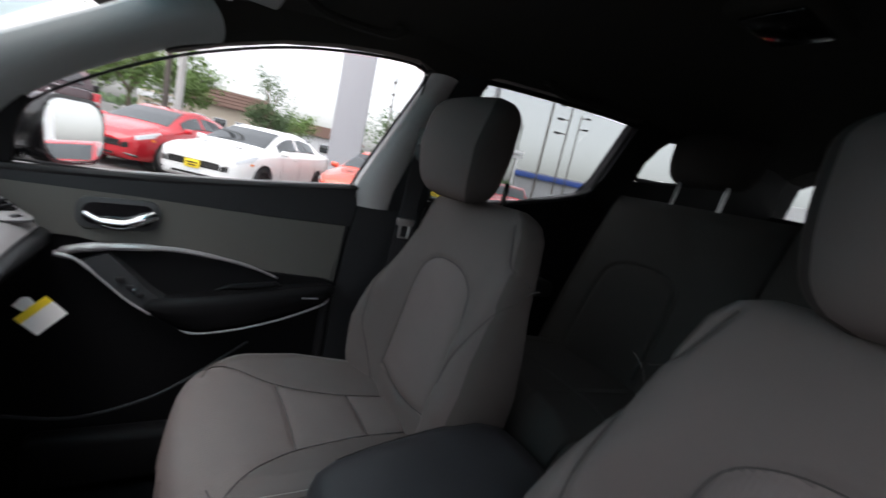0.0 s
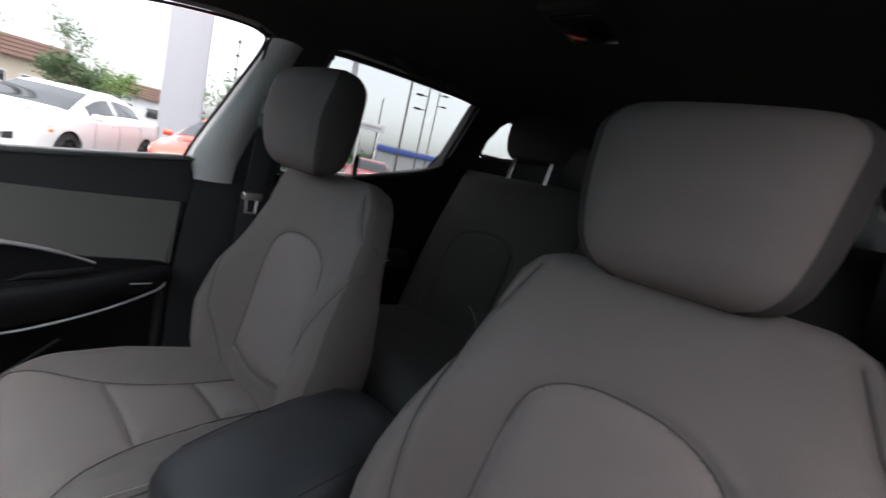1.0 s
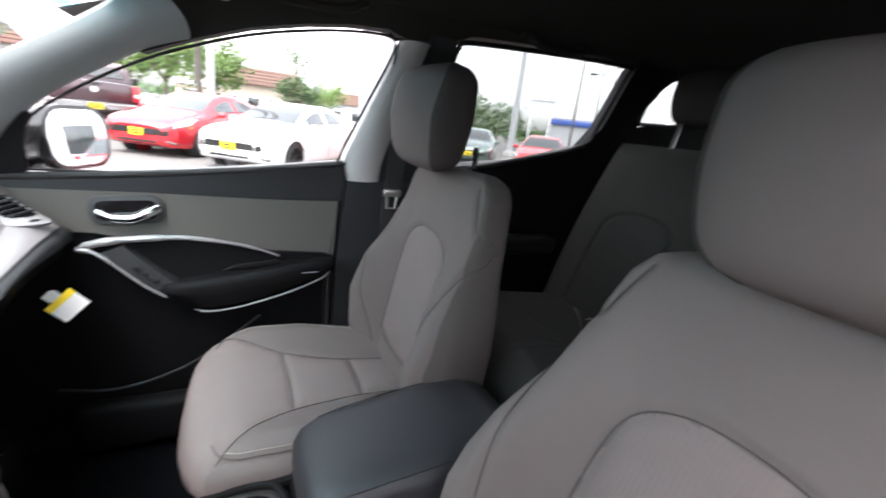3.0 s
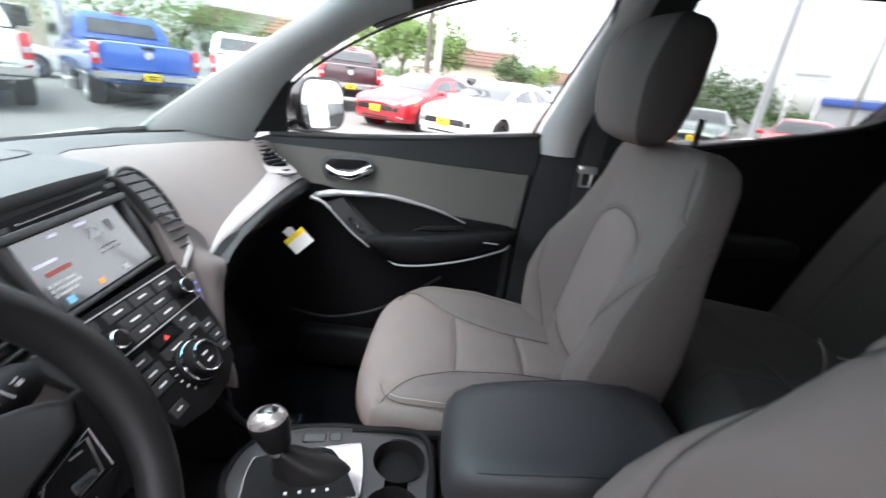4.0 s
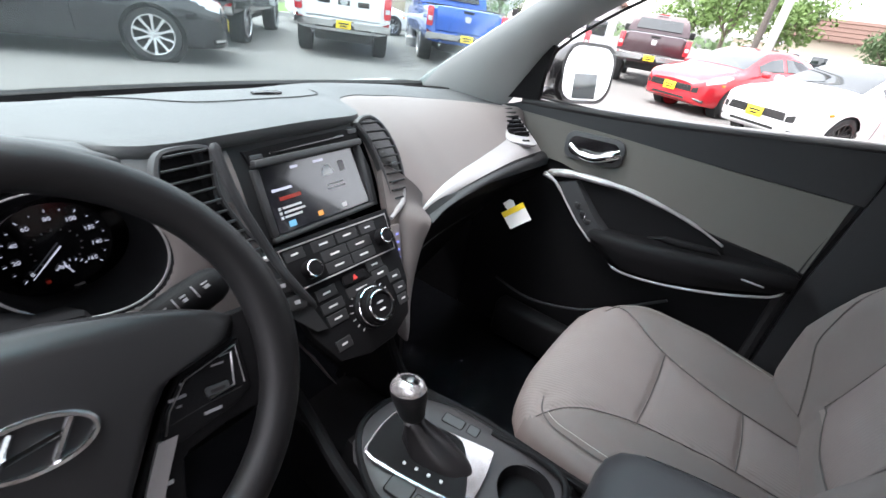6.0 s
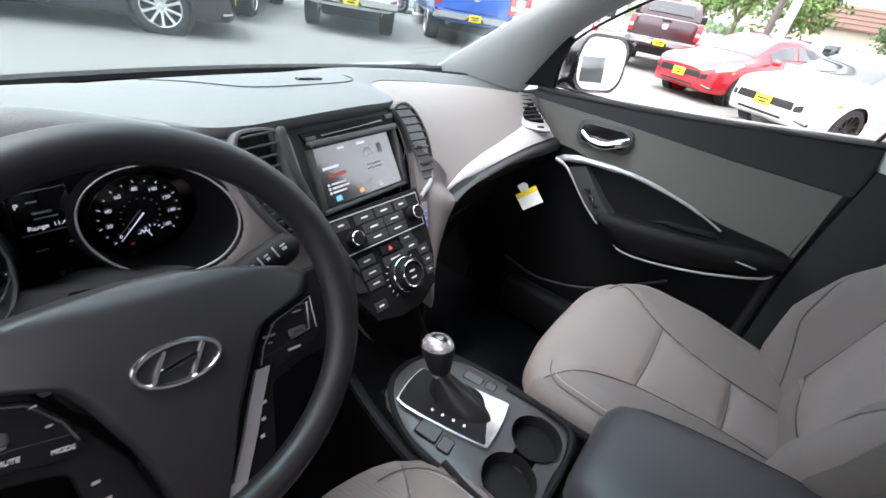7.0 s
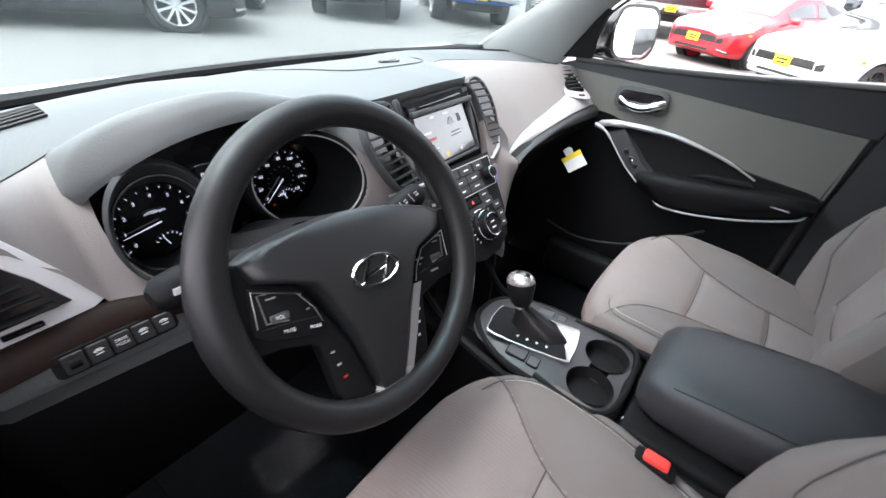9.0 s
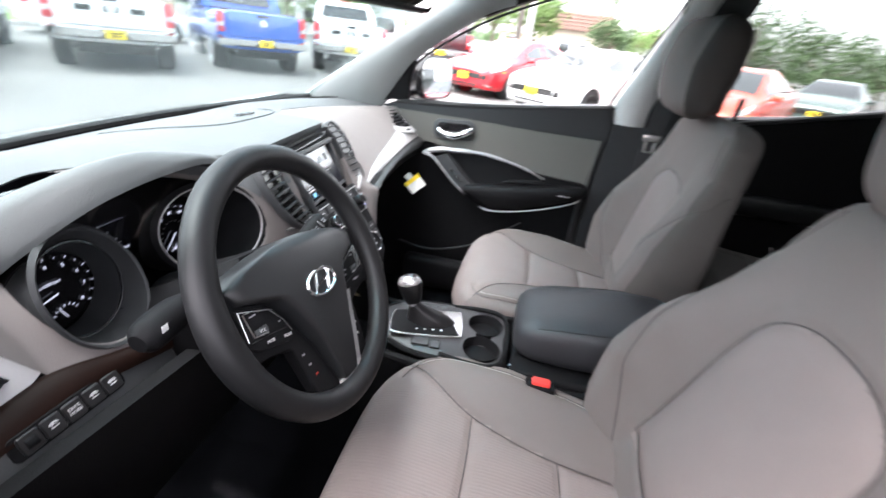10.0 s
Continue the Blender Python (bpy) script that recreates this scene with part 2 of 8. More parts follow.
def plate(pts, depth, bev=0.0, seg=2, m=None):
    """A flat outline (x, y) raised by depth along local z."""
    bm = bmesh.new()
    low = [bm.verts.new((p[0], p[1], 0)) for p in pts]
    f = bm.faces.new(low)
    ex = bmesh.ops.extrude_face_region(bm, geom=[f])
    bmesh.ops.translate(bm, verts=[e for e in ex["geom"] if isinstance(e, bmesh.types.BMVert)], vec=(0, 0, depth))
    if bev:
        top = [e for e in bm.edges if all(abs(v.co.z - depth) < 1e-6 for v in e.verts)]
        bmesh.ops.bevel(bm, geom=top, offset=bev, segments=seg, profile=0.5, affect="EDGES")
    bmesh.ops.triangulate(bm, faces=[f for f in bm.faces if len(f.verts) > 4])
    if m:
        bm.transform(m)
    return bm


def slab(pts, thick):
    """An outline of points in space, given depth by the vector thick."""
    bm = bmesh.new()
    f = bm.faces.new([bm.verts.new(p) for p in pts])
    ex = bmesh.ops.extrude_face_region(bm, geom=[f])
    bmesh.ops.translate(bm, verts=[e for e in ex["geom"] if isinstance(e, bmesh.types.BMVert)], vec=thick)
    bmesh.ops.triangulate(bm, faces=[f for f in bm.faces if len(f.verts) > 4])
    return bm


def lerp_table(tab, x):
    return float(np.interp(x, [a for a, _ in tab], [b for _, b in tab]))


def rrect(w, h, r, k=5):
    out = []
    for cx, cy, a0 in ((w / 2 - r, h / 2 - r, 0), (-w / 2 + r, h / 2 - r, 90), (-w / 2 + r, -h / 2 + r, 180), (w / 2 - r, -h / 2 + r, 270)):
        out += [(cx + r * math.cos(radians(a0 + 90 * i / k)), cy + r * math.sin(radians(a0 + 90 * i / k))) for i in range(k + 1)]
    return out


def words(name, text, size, m, material, parent, label=""):
    """Raised lettering on a face, centred."""
    cu = bpy.data.curves.new(name, "FONT")
    cu.body, cu.size, cu.align_x, cu.align_y, cu.extrude = text, size, "CENTER", "CENTER", 0.0002
    tmp = bpy.data.objects.new(name, cu)
    me = bpy.data.meshes.new_from_object(tmp)
    bpy.data.objects.remove(tmp)
    bm = bmesh.new()
    bm.from_mesh(me)
    bpy.data.meshes.remove(me)
    bm.transform(m)
    return part(name, bm, material, parent, label)


# ---------------------------------------------------------------- the car that is sat in: its shell as the setting
def side_x(z):
    """How far the inner side of the body stands from the middle at a height."""
    return 0.715 - 0.30 * max(0.0, z - 1.15) if z < 1.56 else 0.592 - 0.9 * (z - 1.56)


def side_slab(pts, sx, thick=0.05, inset=0.0):
    pts = [(sx * (side_x(z) - inset), y, z) for y, z in pts]
    return slab(pts, (sx * thick, 0, 0))


WIN_FRONT = [(0.205, 1.146), (0.200, 1.20), (0.175, 1.262), (0.08, 1.335), (-0.03, 1.400), (-0.13, 1.445), (-0.24, 1.485), (-0.36, 1.515), (-0.46, 1.532), (-0.535, 1.538), (-0.565, 1.530), (-0.575, 1.512), (-0.478, 1.205)]
WIN_REAR = [(-0.70, 1.215), (-0.735, 1.505), (-0.745, 1.545), (-0.775, 1.562), (-1.10, 1.582), (-1.335, 1.588), (-1.350, 1.570), (-1.325, 1.40), (-1.30, 1.335), (-1.08, 1.270)]
WIN_REAR_LEFT = [(-0.70, 1.215), (-0.735, 1.505), (-0.745, 1.545), (-0.775, 1.562), (-1.02, 1.578), (-1.09, 1.580), (-1.10, 1.565), (-1.06, 1.42), (-1.03, 1.30), (-0.98, 1.255)]
WIN_QUARTER = [(-1.52, 1.43), (-1.525, 1.53), (-1.55, 1.575), (-1.60, 1.590), (-1.95, 1.60), (-2.12, 1.57), (-2.15, 1.53), (-2.02, 1.49)]


def roof_z(y):
    return lerp_table([(-2.7, 1.70), (-2.3, 1.75), (-1.6, 1.735), (-0.8, 1.685), (-0.3, 1.63), (0.0, 1.57)][0:], y)


struct("floor", grid(lambda u, v: Vector((-0.72 + 1.44 * u, 1.0 - 3.6 * v, 0.42 + 0.10 * math.exp(-((u - 0.5) / 0.11) ** 2) + 0.35 * max(0, 0.42 - 3.6 * v) + (0.16 if v > 0.44 else 0))), 60, 60, thick=(0, 0, -0.05)), "carpet", "black carpeted car floor with a raised tunnel", "floor")


def roof_sheet(u, v):
    y = 0.02 - 2.68 * v
    w = 0.575 if y > -2.2 else 0.575 + 0.04 * (y + 2.2)
    x = (2 * u - 1)
    edge = 1.595 if y < -0.5 else lerp_table([(-0.5, 1.585), (-0.2, 1.545), (0.02, 1.50)], y)
    z = edge + (roof_z(y) - edge) * (1 - abs(x) ** 3.2)
    return Vector((x * w, y, z))


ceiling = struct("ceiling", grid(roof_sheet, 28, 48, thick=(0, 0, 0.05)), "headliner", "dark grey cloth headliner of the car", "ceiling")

for sx, word in ((1, "right"), (-1, "left")):
    rail = [(0.02, 1.50), (0.10, 1.47), (0.02, 1.43), (-0.03, 1.415), (-0.13, 1.460), (-0.24, 1.500), (-0.36, 1.530), (-0.46, 1.547), (-0.545, 1.553), (-0.60, 1.54), (-0.735, 1.555), (-0.775, 1.577), (-1.10, 1.597), (-1.36, 1.603), (-1.56, 1.592), (-1.60, 1.605), (-1.95, 1.615), (-2.2, 1.60), (-2.6, 1.60), (-2.6, 1.66), (-0.5, 1.62)]
    b_up = [(-0.492, 1.160), (-0.478, 1.215), (-0.586, 1.515), (-0.60, 1.56), (-0.735, 1.56), (-0.725, 1.45), (-0.690, 1.160)]
    b_low = [(-0.478, 0.40), (-0.470, 0.90), (-0.492, 1.160), (-0.690, 1.160), (-0.72, 0.9), (-0.74, 0.40)]
    rear_low = [(-0.70, 0.42), (-0.70, 1.205), (-1.08, 1.262), (-1.31, 1.328), (-1.42, 1.30), (-1.5, 0.42)]
    c_post = [(-1.30, 1.32), (-1.345, 1.40), (-1.368, 1.58), (-1.36, 1.612), (-1.54, 1.60), (-1.512, 1.53), (-1.507, 1.42), (-1.46, 1.25)]
    if sx < 0:
        c_post = [(-0.96, 1.24), (-1.03, 1.30), (-1.06, 1.42), (-1.10, 1.57), (-1.10, 1.612), (-1.54, 1.60), (-1.512, 1.53), (-1.507, 1.42), (-1.46, 1.25)]
    rear_q = [(-1.42, 0.42), (-1.42, 1.30), (-1.507, 1.42), (-2.02, 1.48), (-2.165, 1.53), (-2.13, 1.585), (-2.2, 1.62), (-2.62, 1.62), (-2.62, 0.42)]
    wall = struct("wall_" + word, side_slab(rear_low, sx, 0.07), "black", "black moulded rear door lining", "wall")
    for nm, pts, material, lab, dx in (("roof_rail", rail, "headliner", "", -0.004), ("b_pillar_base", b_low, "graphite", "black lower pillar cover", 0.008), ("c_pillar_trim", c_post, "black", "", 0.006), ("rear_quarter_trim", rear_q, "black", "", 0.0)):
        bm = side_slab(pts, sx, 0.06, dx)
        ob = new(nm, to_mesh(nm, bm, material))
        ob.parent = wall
        if lab:
            tagged(ob, lab)
    fr = [(-0.488, 1.160), (-0.474, 1.215), (-0.530, 1.37), (-0.583, 1.515), (-0.592, 1.536)]
    bk_ = [(-0.600, 1.160), (-0.598, 1.215), (-0.630, 1.37), (-0.665, 1.515), (-0.672, 1.536)]

    def b_trim(u, v, fr=fr, bk_=bk_, sx=sx):
        k = min(v * 4, 3.999)
        i = int(k)
        a, b = ([p[i][c] + (p[i + 1][c] - p[i][c]) * (k - i) for c in (0, 1)] for p in (fr, bk_))
        y, z = a[0] + (b[0] - a[0]) * u, a[1] + (b[1] - a[1]) * u
        return Vector((sx * (side_x(z) + 0.012 - 0.034 * math.sin(math.pi * min(1, 0.02 + 0.98 * u) ** 0.75) ** 0.7), y, z))

    # brighter than the A pillar's trim: the light falling here is painted in
    ob = new("b_pillar_trim", to_mesh("b_pillar_trim", grid(b_trim, 16, 14, thick=(sx * 0.04, 0, 0)), "pillar_lit"))
    ob.parent = wall
    tagged(ob, "grey upper pillar trim, coloured brighter as if lit")
    ob = new("door_seal", to_mesh("door_seal", tube(smooth_path([(sx * (side_x(z) + 0.002), y + 0.010, z) for y, z in ((-0.470, 0.45), (-0.462, 0.90), (-0.486, 1.15), (-0.472, 1.215), (-0.528, 1.37), (-0.580, 1.51), (-0.56, 1.545))], 5), [0.013] * 9 + [0.009] * 4 + [0.004] * 18, 8), "seal"))
    ob.parent = wall
    ob = new("belt_cover", to_mesh("belt_cover", side_slab([(-0.585, 1.150), (-0.585, 1.215), (-0.618, 1.37), (-0.655, 1.515), (-0.66, 1.56), (-0.735, 1.56), (-0.728, 1.45), (-0.692, 1.150)], sx, 0.05, 0.004), "graphite"))
    ob.parent = wall
    # black rubber run round the front window, grey rear edge
    for nm, path in (("window_seal", WIN_FRONT), ("window_seal", WIN_REAR if sx > 0 else WIN_REAR_LEFT), ("window_seal", WIN_QUARTER)):
        shut = not (sx < 0 and path is WIN_FRONT)
        ob = new(nm, to_mesh(nm, tube(smooth_path([(sx * (side_x(z) - 0.002), y, z) for y, z in path], 3, shut), 0.0035 if path is WIN_FRONT else 0.008, 6, shut), "seal"))
        ob.parent = wall
    ob = new("rear_armrest", to_mesh("rear_armrest", box((sx * 0.66, -1.0, 0.98), (0.09, 0.46, 0.06), 0.02, 3), "black_soft"))
    ob.parent = wall
    # A pillar: from the windscreen's edge to the window's front edge, bowed
    front = smooth_path([(0.668, 0.565, 1.10), (0.650, 0.545, 1.128), (0.600, 0.27, 1.310), (0.572, 0.05, 1.455), (0.55, -0.06, 1.535)], 6)
    back = smooth_path([(0.712, 0.30, 1.105), (0.710, 0.275, 1.135), (0.675, 0.165, 1.285), (0.645, -0.02, 1.412), (0.62, -0.12, 1.455)], 6)

    def pillar(u, v, front=front, back=back, sx=sx):
        k = v * (len(front) - 1)
        i = min(int(k), len(front) - 2)
        a = front[i].lerp(front[i + 1], k - i)
        b = back[i].lerp(back[i + 1], k - i)
        p = a.lerp(b, u) + Vector((-0.030, -0.02, 0.0)) * math.sin(math.pi * u) ** 0.8
        return Vector((sx * p.x, p.y, p.z))

    ob = new("a_pillar_trim", to_mesh("a_pillar_trim", grid(pillar, 12, 24, thick=(sx * 0.03, 0.02, 0)), "pillar"))
    ob.parent = wall
    tagged(ob, "pale grey grained windscreen pillar cover")
    sail = [(0.292, 1.128), (0.205, 1.14), (0.200, 1.20), (0.176, 1.268), (0.19, 1.275), (0.25, 1.225)]
    kick = [(0.335, 0.42), (0.335, 1.09), (0.70, 1.09), (0.70, 0.42)]
    ob = new("kick_panel", to_mesh("kick_panel", slab([(sx * 0.715, y, z) for y, z in kick], (sx * 0.04, 0, 0)), "black"))
    ob.parent = wall
    if sx < 0:
        continue
    ob = new("mirror_corner", to_mesh("mirror_corner", side_slab(sail, sx, 0.02, 0.014), "black"))
    ob.parent = wall

bulk = struct("wall_front", slab([(-0.71, 0.70, 0.42), (0.71, 0.70, 0.42), (0.71, 0.70, 1.085), (-0.71, 0.70, 1.085)], (0, 0.015, 0)), "carpet", "black carpeted bulkhead behind the pedals", "wall")


# glass
def pane(name, pts, material="glass", label="clear car window glass"):
    ob = struct(name, slab(pts, (0, 0, 0.004)), material, label, "window")
    ob.visible_shadow = False
    return ob


for i, (sx, out) in enumerate(((1, WIN_FRONT), (1, WIN_REAR), (1, WIN_QUARTER), (-1, WIN_REAR_LEFT), (-1, WIN_QUARTER))):
    g = struct("window_%d" % (i + 1), slab([(sx * (side_x(z) + 0.025), y, z) for y, z in out], (sx * 0.004, 0, 0)), "glass" if out is WIN_FRONT else "privacy", "clear side window of the car" if out is WIN_FRONT else "tinted side window of the car", "window")
    g.visible_shadow = out is not WIN_FRONT


def shield(u, v):
    x = (2 * u - 1)
    yb, zb = 0.66 - 0.115 * x * x, 1.100 + 0.006 * x * x
    yt, zt = 0.02 - 0.06 * x * x, 1.575 - 0.035 * x * x
    w = 0.665 + (0.555 - 0.665) * v
    return Vector((x * w, yb + (yt - yb) * v, zb + (zt - zb) * v + 0.025 * math.sin(math.pi * v)))


ws = struct("windscreen", grid(shield, 24, 16, thick=(0, 0.004, 0.004)), "screen_glass", "clear raked windscreen", "window")
ws.visible_shadow = False
edge = [shield(i / 24, 0) + Vector((0, 0.004, 0.004)) for i in range(25)]
ob = new("lower_seal", to_mesh("lower_seal", tube(edge, 0.009, 6), "seal"))
ob.parent = ws
tint = grid(lambda u, v: shield(u, 0.80 + 0.2 * v) + Vector((0, -0.004, -0.003)), 24, 4)
tm = glass_mat("blue_shade_band", (0.35, 0.72, 0.85))
ob = new("shade_band", to_mesh("shade_band", tint, tm))
ob.parent = ws
ob.visible_shadow = False
tagged(ob, "blue-green sunshade band across the top of the glass")
rear_pts = [(-0.58, -2.52, 1.42), (0.58, -2.52, 1.42), (0.65, -2.50, 1.51), (0.64, -2.47, 1.62), (0.56, -2.45, 1.675), (-0.56, -2.45, 1.675), (-0.64, -2.47, 1.62), (-0.65, -2.50, 1.51)]
rw = struct("window_6", slab(rear_pts, (0, -0.004, 0)), "privacy", "tinted rear window of the car", "window")
ob = new("window_seal", to_mesh("window_seal", tube(smooth_path(rear_pts, 4, True), 0.018, 6, True), "seal"))
ob.parent = rw
tail = struct("wall_rear", join(slab([(-0.72, -2.56, 0.42), (0.72, -2.56, 0.42), (0.72, -2.56, 1.40), (-0.72, -2.56, 1.40)], (0, -0.05, 0)), slab([(0.62, -2.54, 1.40), (0.74, -2.54, 1.40), (0.72, -2.50, 1.70), (0.58, -2.47, 1.70), (0.655, -2.50, 1.62), (0.665, -2.52, 1.5)], (0, -0.05, 0)), slab([(-0.62, -2.54, 1.40), (-0.665, -2.52, 1.5), (-0.655, -2.50, 1.62), (-0.58, -2.47, 1.70), (-0.72, -2.50, 1.70), (-0.74, -2.54, 1.40)], (0, -0.05, 0)), slab([(-0.56, -2.47, 1.675), (0.56, -2.47, 1.675), (0.56, -2.5, 1.74), (-0.56, -2.5, 1.74)], (0, -0.05, 0))), "black", "black tailgate lining of the car", "wall")

# outer skin, so that the car is closed from outside
skin = struct("body_shell", join(
    loft([[(s * w, y, z) for s, w, z in ((-1, 0.92, 0.30), (-1, 0.94, 0.62), (-1, 0.93, zt - 0.12), (-1, 0.76, zt), (1, 0.76, zt), (1, 0.93, zt - 0.12), (1, 0.94, 0.62), (1, 0.92, 0.30))] for y, zt in ((0.76, 0.985), (1.1, 0.95), (1.45, 0.90), (1.72, 0.80), (1.80, 0.66))]),
    slab([(0.79, -0.50, 0.33), (0.79, -2.62, 0.33), (0.79, -2.62, 1.33), (0.79, -0.50, 1.12)], (0.10, 0, 0)),
    slab([(0.79, 0.74, 0.33), (0.79, 0.345, 0.33), (0.79, 0.345, 1.06), (0.79, 0.74, 1.02)], (0.10, 0, 0)),
    slab([(0.72, 0.345, 0.31), (0.72, -0.50, 0.31), (0.72, -0.50, 0.40), (0.72, 0.345, 0.40)], (0.15, 0, 0)),
    slab([(-0.72, 0.345, 0.31), (-0.72, -0.50, 0.31), (-0.72, -0.50, 0.40), (-0.72, 0.345, 0.40)], (-0.15, 0, 0)),
    slab([(-0.79, -0.50, 0.33), (-0.79, -2.62, 0.33), (-0.79, -2.62, 1.33), (-0.79, -0.50, 1.12)], (-0.10, 0, 0)),
    slab([(-0.79, 0.74, 0.33), (-0.79, 0.345, 0.33), (-0.79, 0.345, 1.06), (-0.79, 0.74, 1.02)], (-0.10, 0, 0)),
    grid(lambda u, v: roof_sheet(u, v) + Vector((0.04 * (2 * u - 1), 0, 0.075)), 28, 48, thick=(0, 0, 0.01)),
    slab([(-0.88, -2.64, 0.33), (0.88, -2.64, 0.33), (0.88, -2.64, 1.38), (-0.88, -2.64, 1.38)], (0, -0.08, 0)),
    slab([(-0.72, 0.72, 0.42), (0.72, 0.72, 0.42), (0.72, 0.72, 1.085), (-0.72, 0.72, 1.085)], (0, 0.03, 0))), "car_shell", "silver-grey painted body of the car", "car body")
for x in (-0.84, 0.84):
    for y in (1.05, -1.75):
        ob = new("road_wheel", to_mesh("road_wheel", lathe([(0.20, -0.11), (0.34, -0.11), (0.365, -0.07), (0.365, 0.07), (0.34, 0.11), (0.20, 0.11)], pose(x, y, 0.365, 0, 90, 0)), "seal"))
        ob.parent = skin


# ---------------------------------------------------------------- dashboard
dash = thing("dashboard", (0, 0.4, 0.60), "two-tone charcoal and taupe car dashboard with silver trim", "dashboard")
BROW = [(-0.72, 0.27), (-0.58, 0.345), (-0.47, 0.43), (-0.36, 0.45), (-0.27, 0.36), (-0.225, 0.245), (-0.19, 0.212), (0.0, 0.215), (0.10, 0.232), (0.135, 0.262), (0.17, 0.335), (0.22, 0.41), (0.30, 0.45), (0.42, 0.445), (0.55, 0.395), (0.66, 0.315), (0.72, 0.275)]
BROW_Z = [(-0.72, 1.085), (-0.5, 1.105), (-0.3, 1.125), (-0.2, 1.152), (0.0, 1.158), (0.12, 1.150), (0.2, 1.132), (0.35, 1.118), (0.55, 1.108), (0.72, 1.098)]


def brow_smooth(tab, x):
    return sum(lerp_table(tab, x + d) for d in (-0.02, -0.01, 0, 0.01, 0.02)) / 5


def lip(x):
    """The pad overhangs only above the centre stack; elsewhere it runs flush into the panels."""
    return 0.12 + 0.88 * max(0.0, min(1.0, min((x + 0.27) / 0.05, (0.17 - x) / 0.05)))


def pad_sheet(u, v):
    x = -0.70 + 1.40 * u
    xs = x / 0.70
    yb, zb = 0.652 - 0.11 * xs * xs, 1.096
    yf, zf = brow_smooth(BROW, x), brow_smooth(BROW_Z, x)
    if v < 0.86:
        t = v / 0.86
        y = yb + (yf - yb) * t
        z = zb + (zf - zb) * t + 0.018 * math.sin(math.pi * t)
    else:
        t = (v - 0.86) / 0.14
        y = yf - lip(x) * (0.010 * math.sin(math.pi * t / 2) - 0.03 * t * t)
        z = zf - 0.030 * t * lip(x)
    return Vector((x, y, z))


top_pad = part("top_pad", grid(pad_sheet, 110, 30), "pad", dash, "charcoal soft-touch dash top with fine grain", 60)
# lid in the middle of the pad with its groove, and a small sensor
def on_pad(x, y, lift=0.002):
    xs = x / 0.70
    yb, yf, zf = 0.652 - 0.11 * xs * xs, brow_smooth(BROW, x), brow_smooth(BROW_Z, x)
    t = (y - yb) / (yf - yb)
    return Vector((x, y, 1.096 + (zf - 1.096) * t + 0.018 * math.sin(math.pi * t) + lift))


lid_line = smooth_path([on_pad(x, y, 0.001) for x, y in ((-0.16, 0.55), (-0.13, 0.45), (-0.08, 0.365), (0.0, 0.345), (0.12, 0.365), (0.17, 0.42), (0.19, 0.55))], 6)
part("lid_groove", tube(lid_line, 0.0010, 5), "graphite", top_pad)
part("light_sensor", box((0, 0, 0), (0.05, 0.014, 0.006), 0.003, 2, Matrix.Translation(on_pad(0.055, 0.395)) @ pose(0, 0, 0, 0, 0, -4)), "gloss", top_pad, "small black light sensor")
for sx in (-1, 1):
    for k in range(5):
        p, q = on_pad(sx * 0.52, 0.555 - 0.014 * k, 0.002), on_pad(sx * 0.655, 0.50 - 0.014 * k, 0.002)
        if sx < 0:
            p, q = on_pad(-0.50, 0.512 - 0.011 * k, 0.002), on_pad(-0.63, 0.462 - 0.011 * k, 0.002)
        part("defroster_slat", tube([p, q], 0.0022, 5), "seal", top_pad)


# taupe faces: passenger and driver
def face_sheet(x, v, low_y, low_z, bulge):
    yf, zf = brow_smooth(BROW, x) + 0.012 * lip(x), brow_smooth(BROW_Z, x) - 0.001 - 0.012 * lip(x)
    y = yf + (low_y - yf) * v - bulge * math.sin(math.pi * v) * 0.5
    z = zf + (low_z - zf) * v ** 1.25 + bulge * math.sin(math.pi * v ** 0.9)
    return Vector((x, y, z))


PASS_LOW_Y = [(0.10, 0.150), (0.16, 0.155), (0.20, 0.161), (0.25, 0.170), (0.32, 0.176), (0.42, 0.182), (0.52, 0.192), (0.60, 0.205), (0.72, 0.225)]
PASS_LOW_Z = [(0.10, 0.960), (0.16, 0.968), (0.20, 0.983), (0.25, 1.003), (0.32, 1.023), (0.42, 1.037), (0.52, 1.050), (0.60, 1.058), (0.72, 1.062)]
TRIM_Y = [(0.10, 0.148), (0.16, 0.153), (0.20, 0.160), (0.255, 0.157), (0.32, 0.153), (0.43, 0.150), (0.53, 0.151), (0.635, 0.154), (0.72, 0.158)]
TRIM_Z = [(0.10, 0.958), (0.16, 0.966), (0.20, 0.981), (0.255, 0.993), (0.32, 1.007), (0.43, 1.021), (0.53, 1.027), (0.635, 1.025), (0.72, 1.020)]
ROLL_Y = [(0.10, 0.118), (0.16, 0.120), (0.185, 0.122), (0.245, 0.126), (0.39, 0.131), (0.637, 0.136), (0.72, 0.140)]
ROLL_Z = [(0.10, 0.930), (0.16, 0.958), (0.185, 0.983), (0.245, 1.001), (0.39, 1.008), (0.637, 0.993), (0.72, 0.985)]


def pass_face(u, v):
    x = 0.112 + 0.588 * u
    p = face_sheet(x, v, lerp_table(PASS_LOW_Y, x), lerp_table(PASS_LOW_Z, x), 0.024 * min(1, (x - 0.09) / 0.1))
    return p


part("passenger_panel", grid(pass_face, 60, 26), "taupe", dash, "smooth taupe passenger-side dash panel", 60)
# below the face: a dark roll from the door to the trim's tip, and a taupe cheek that runs down beside the centre stack
def cubic(tab, x):
    return sum(lerp_table(tab, x + d) for d in (-0.03, -0.015, 0, 0.015, 0.03)) / 5


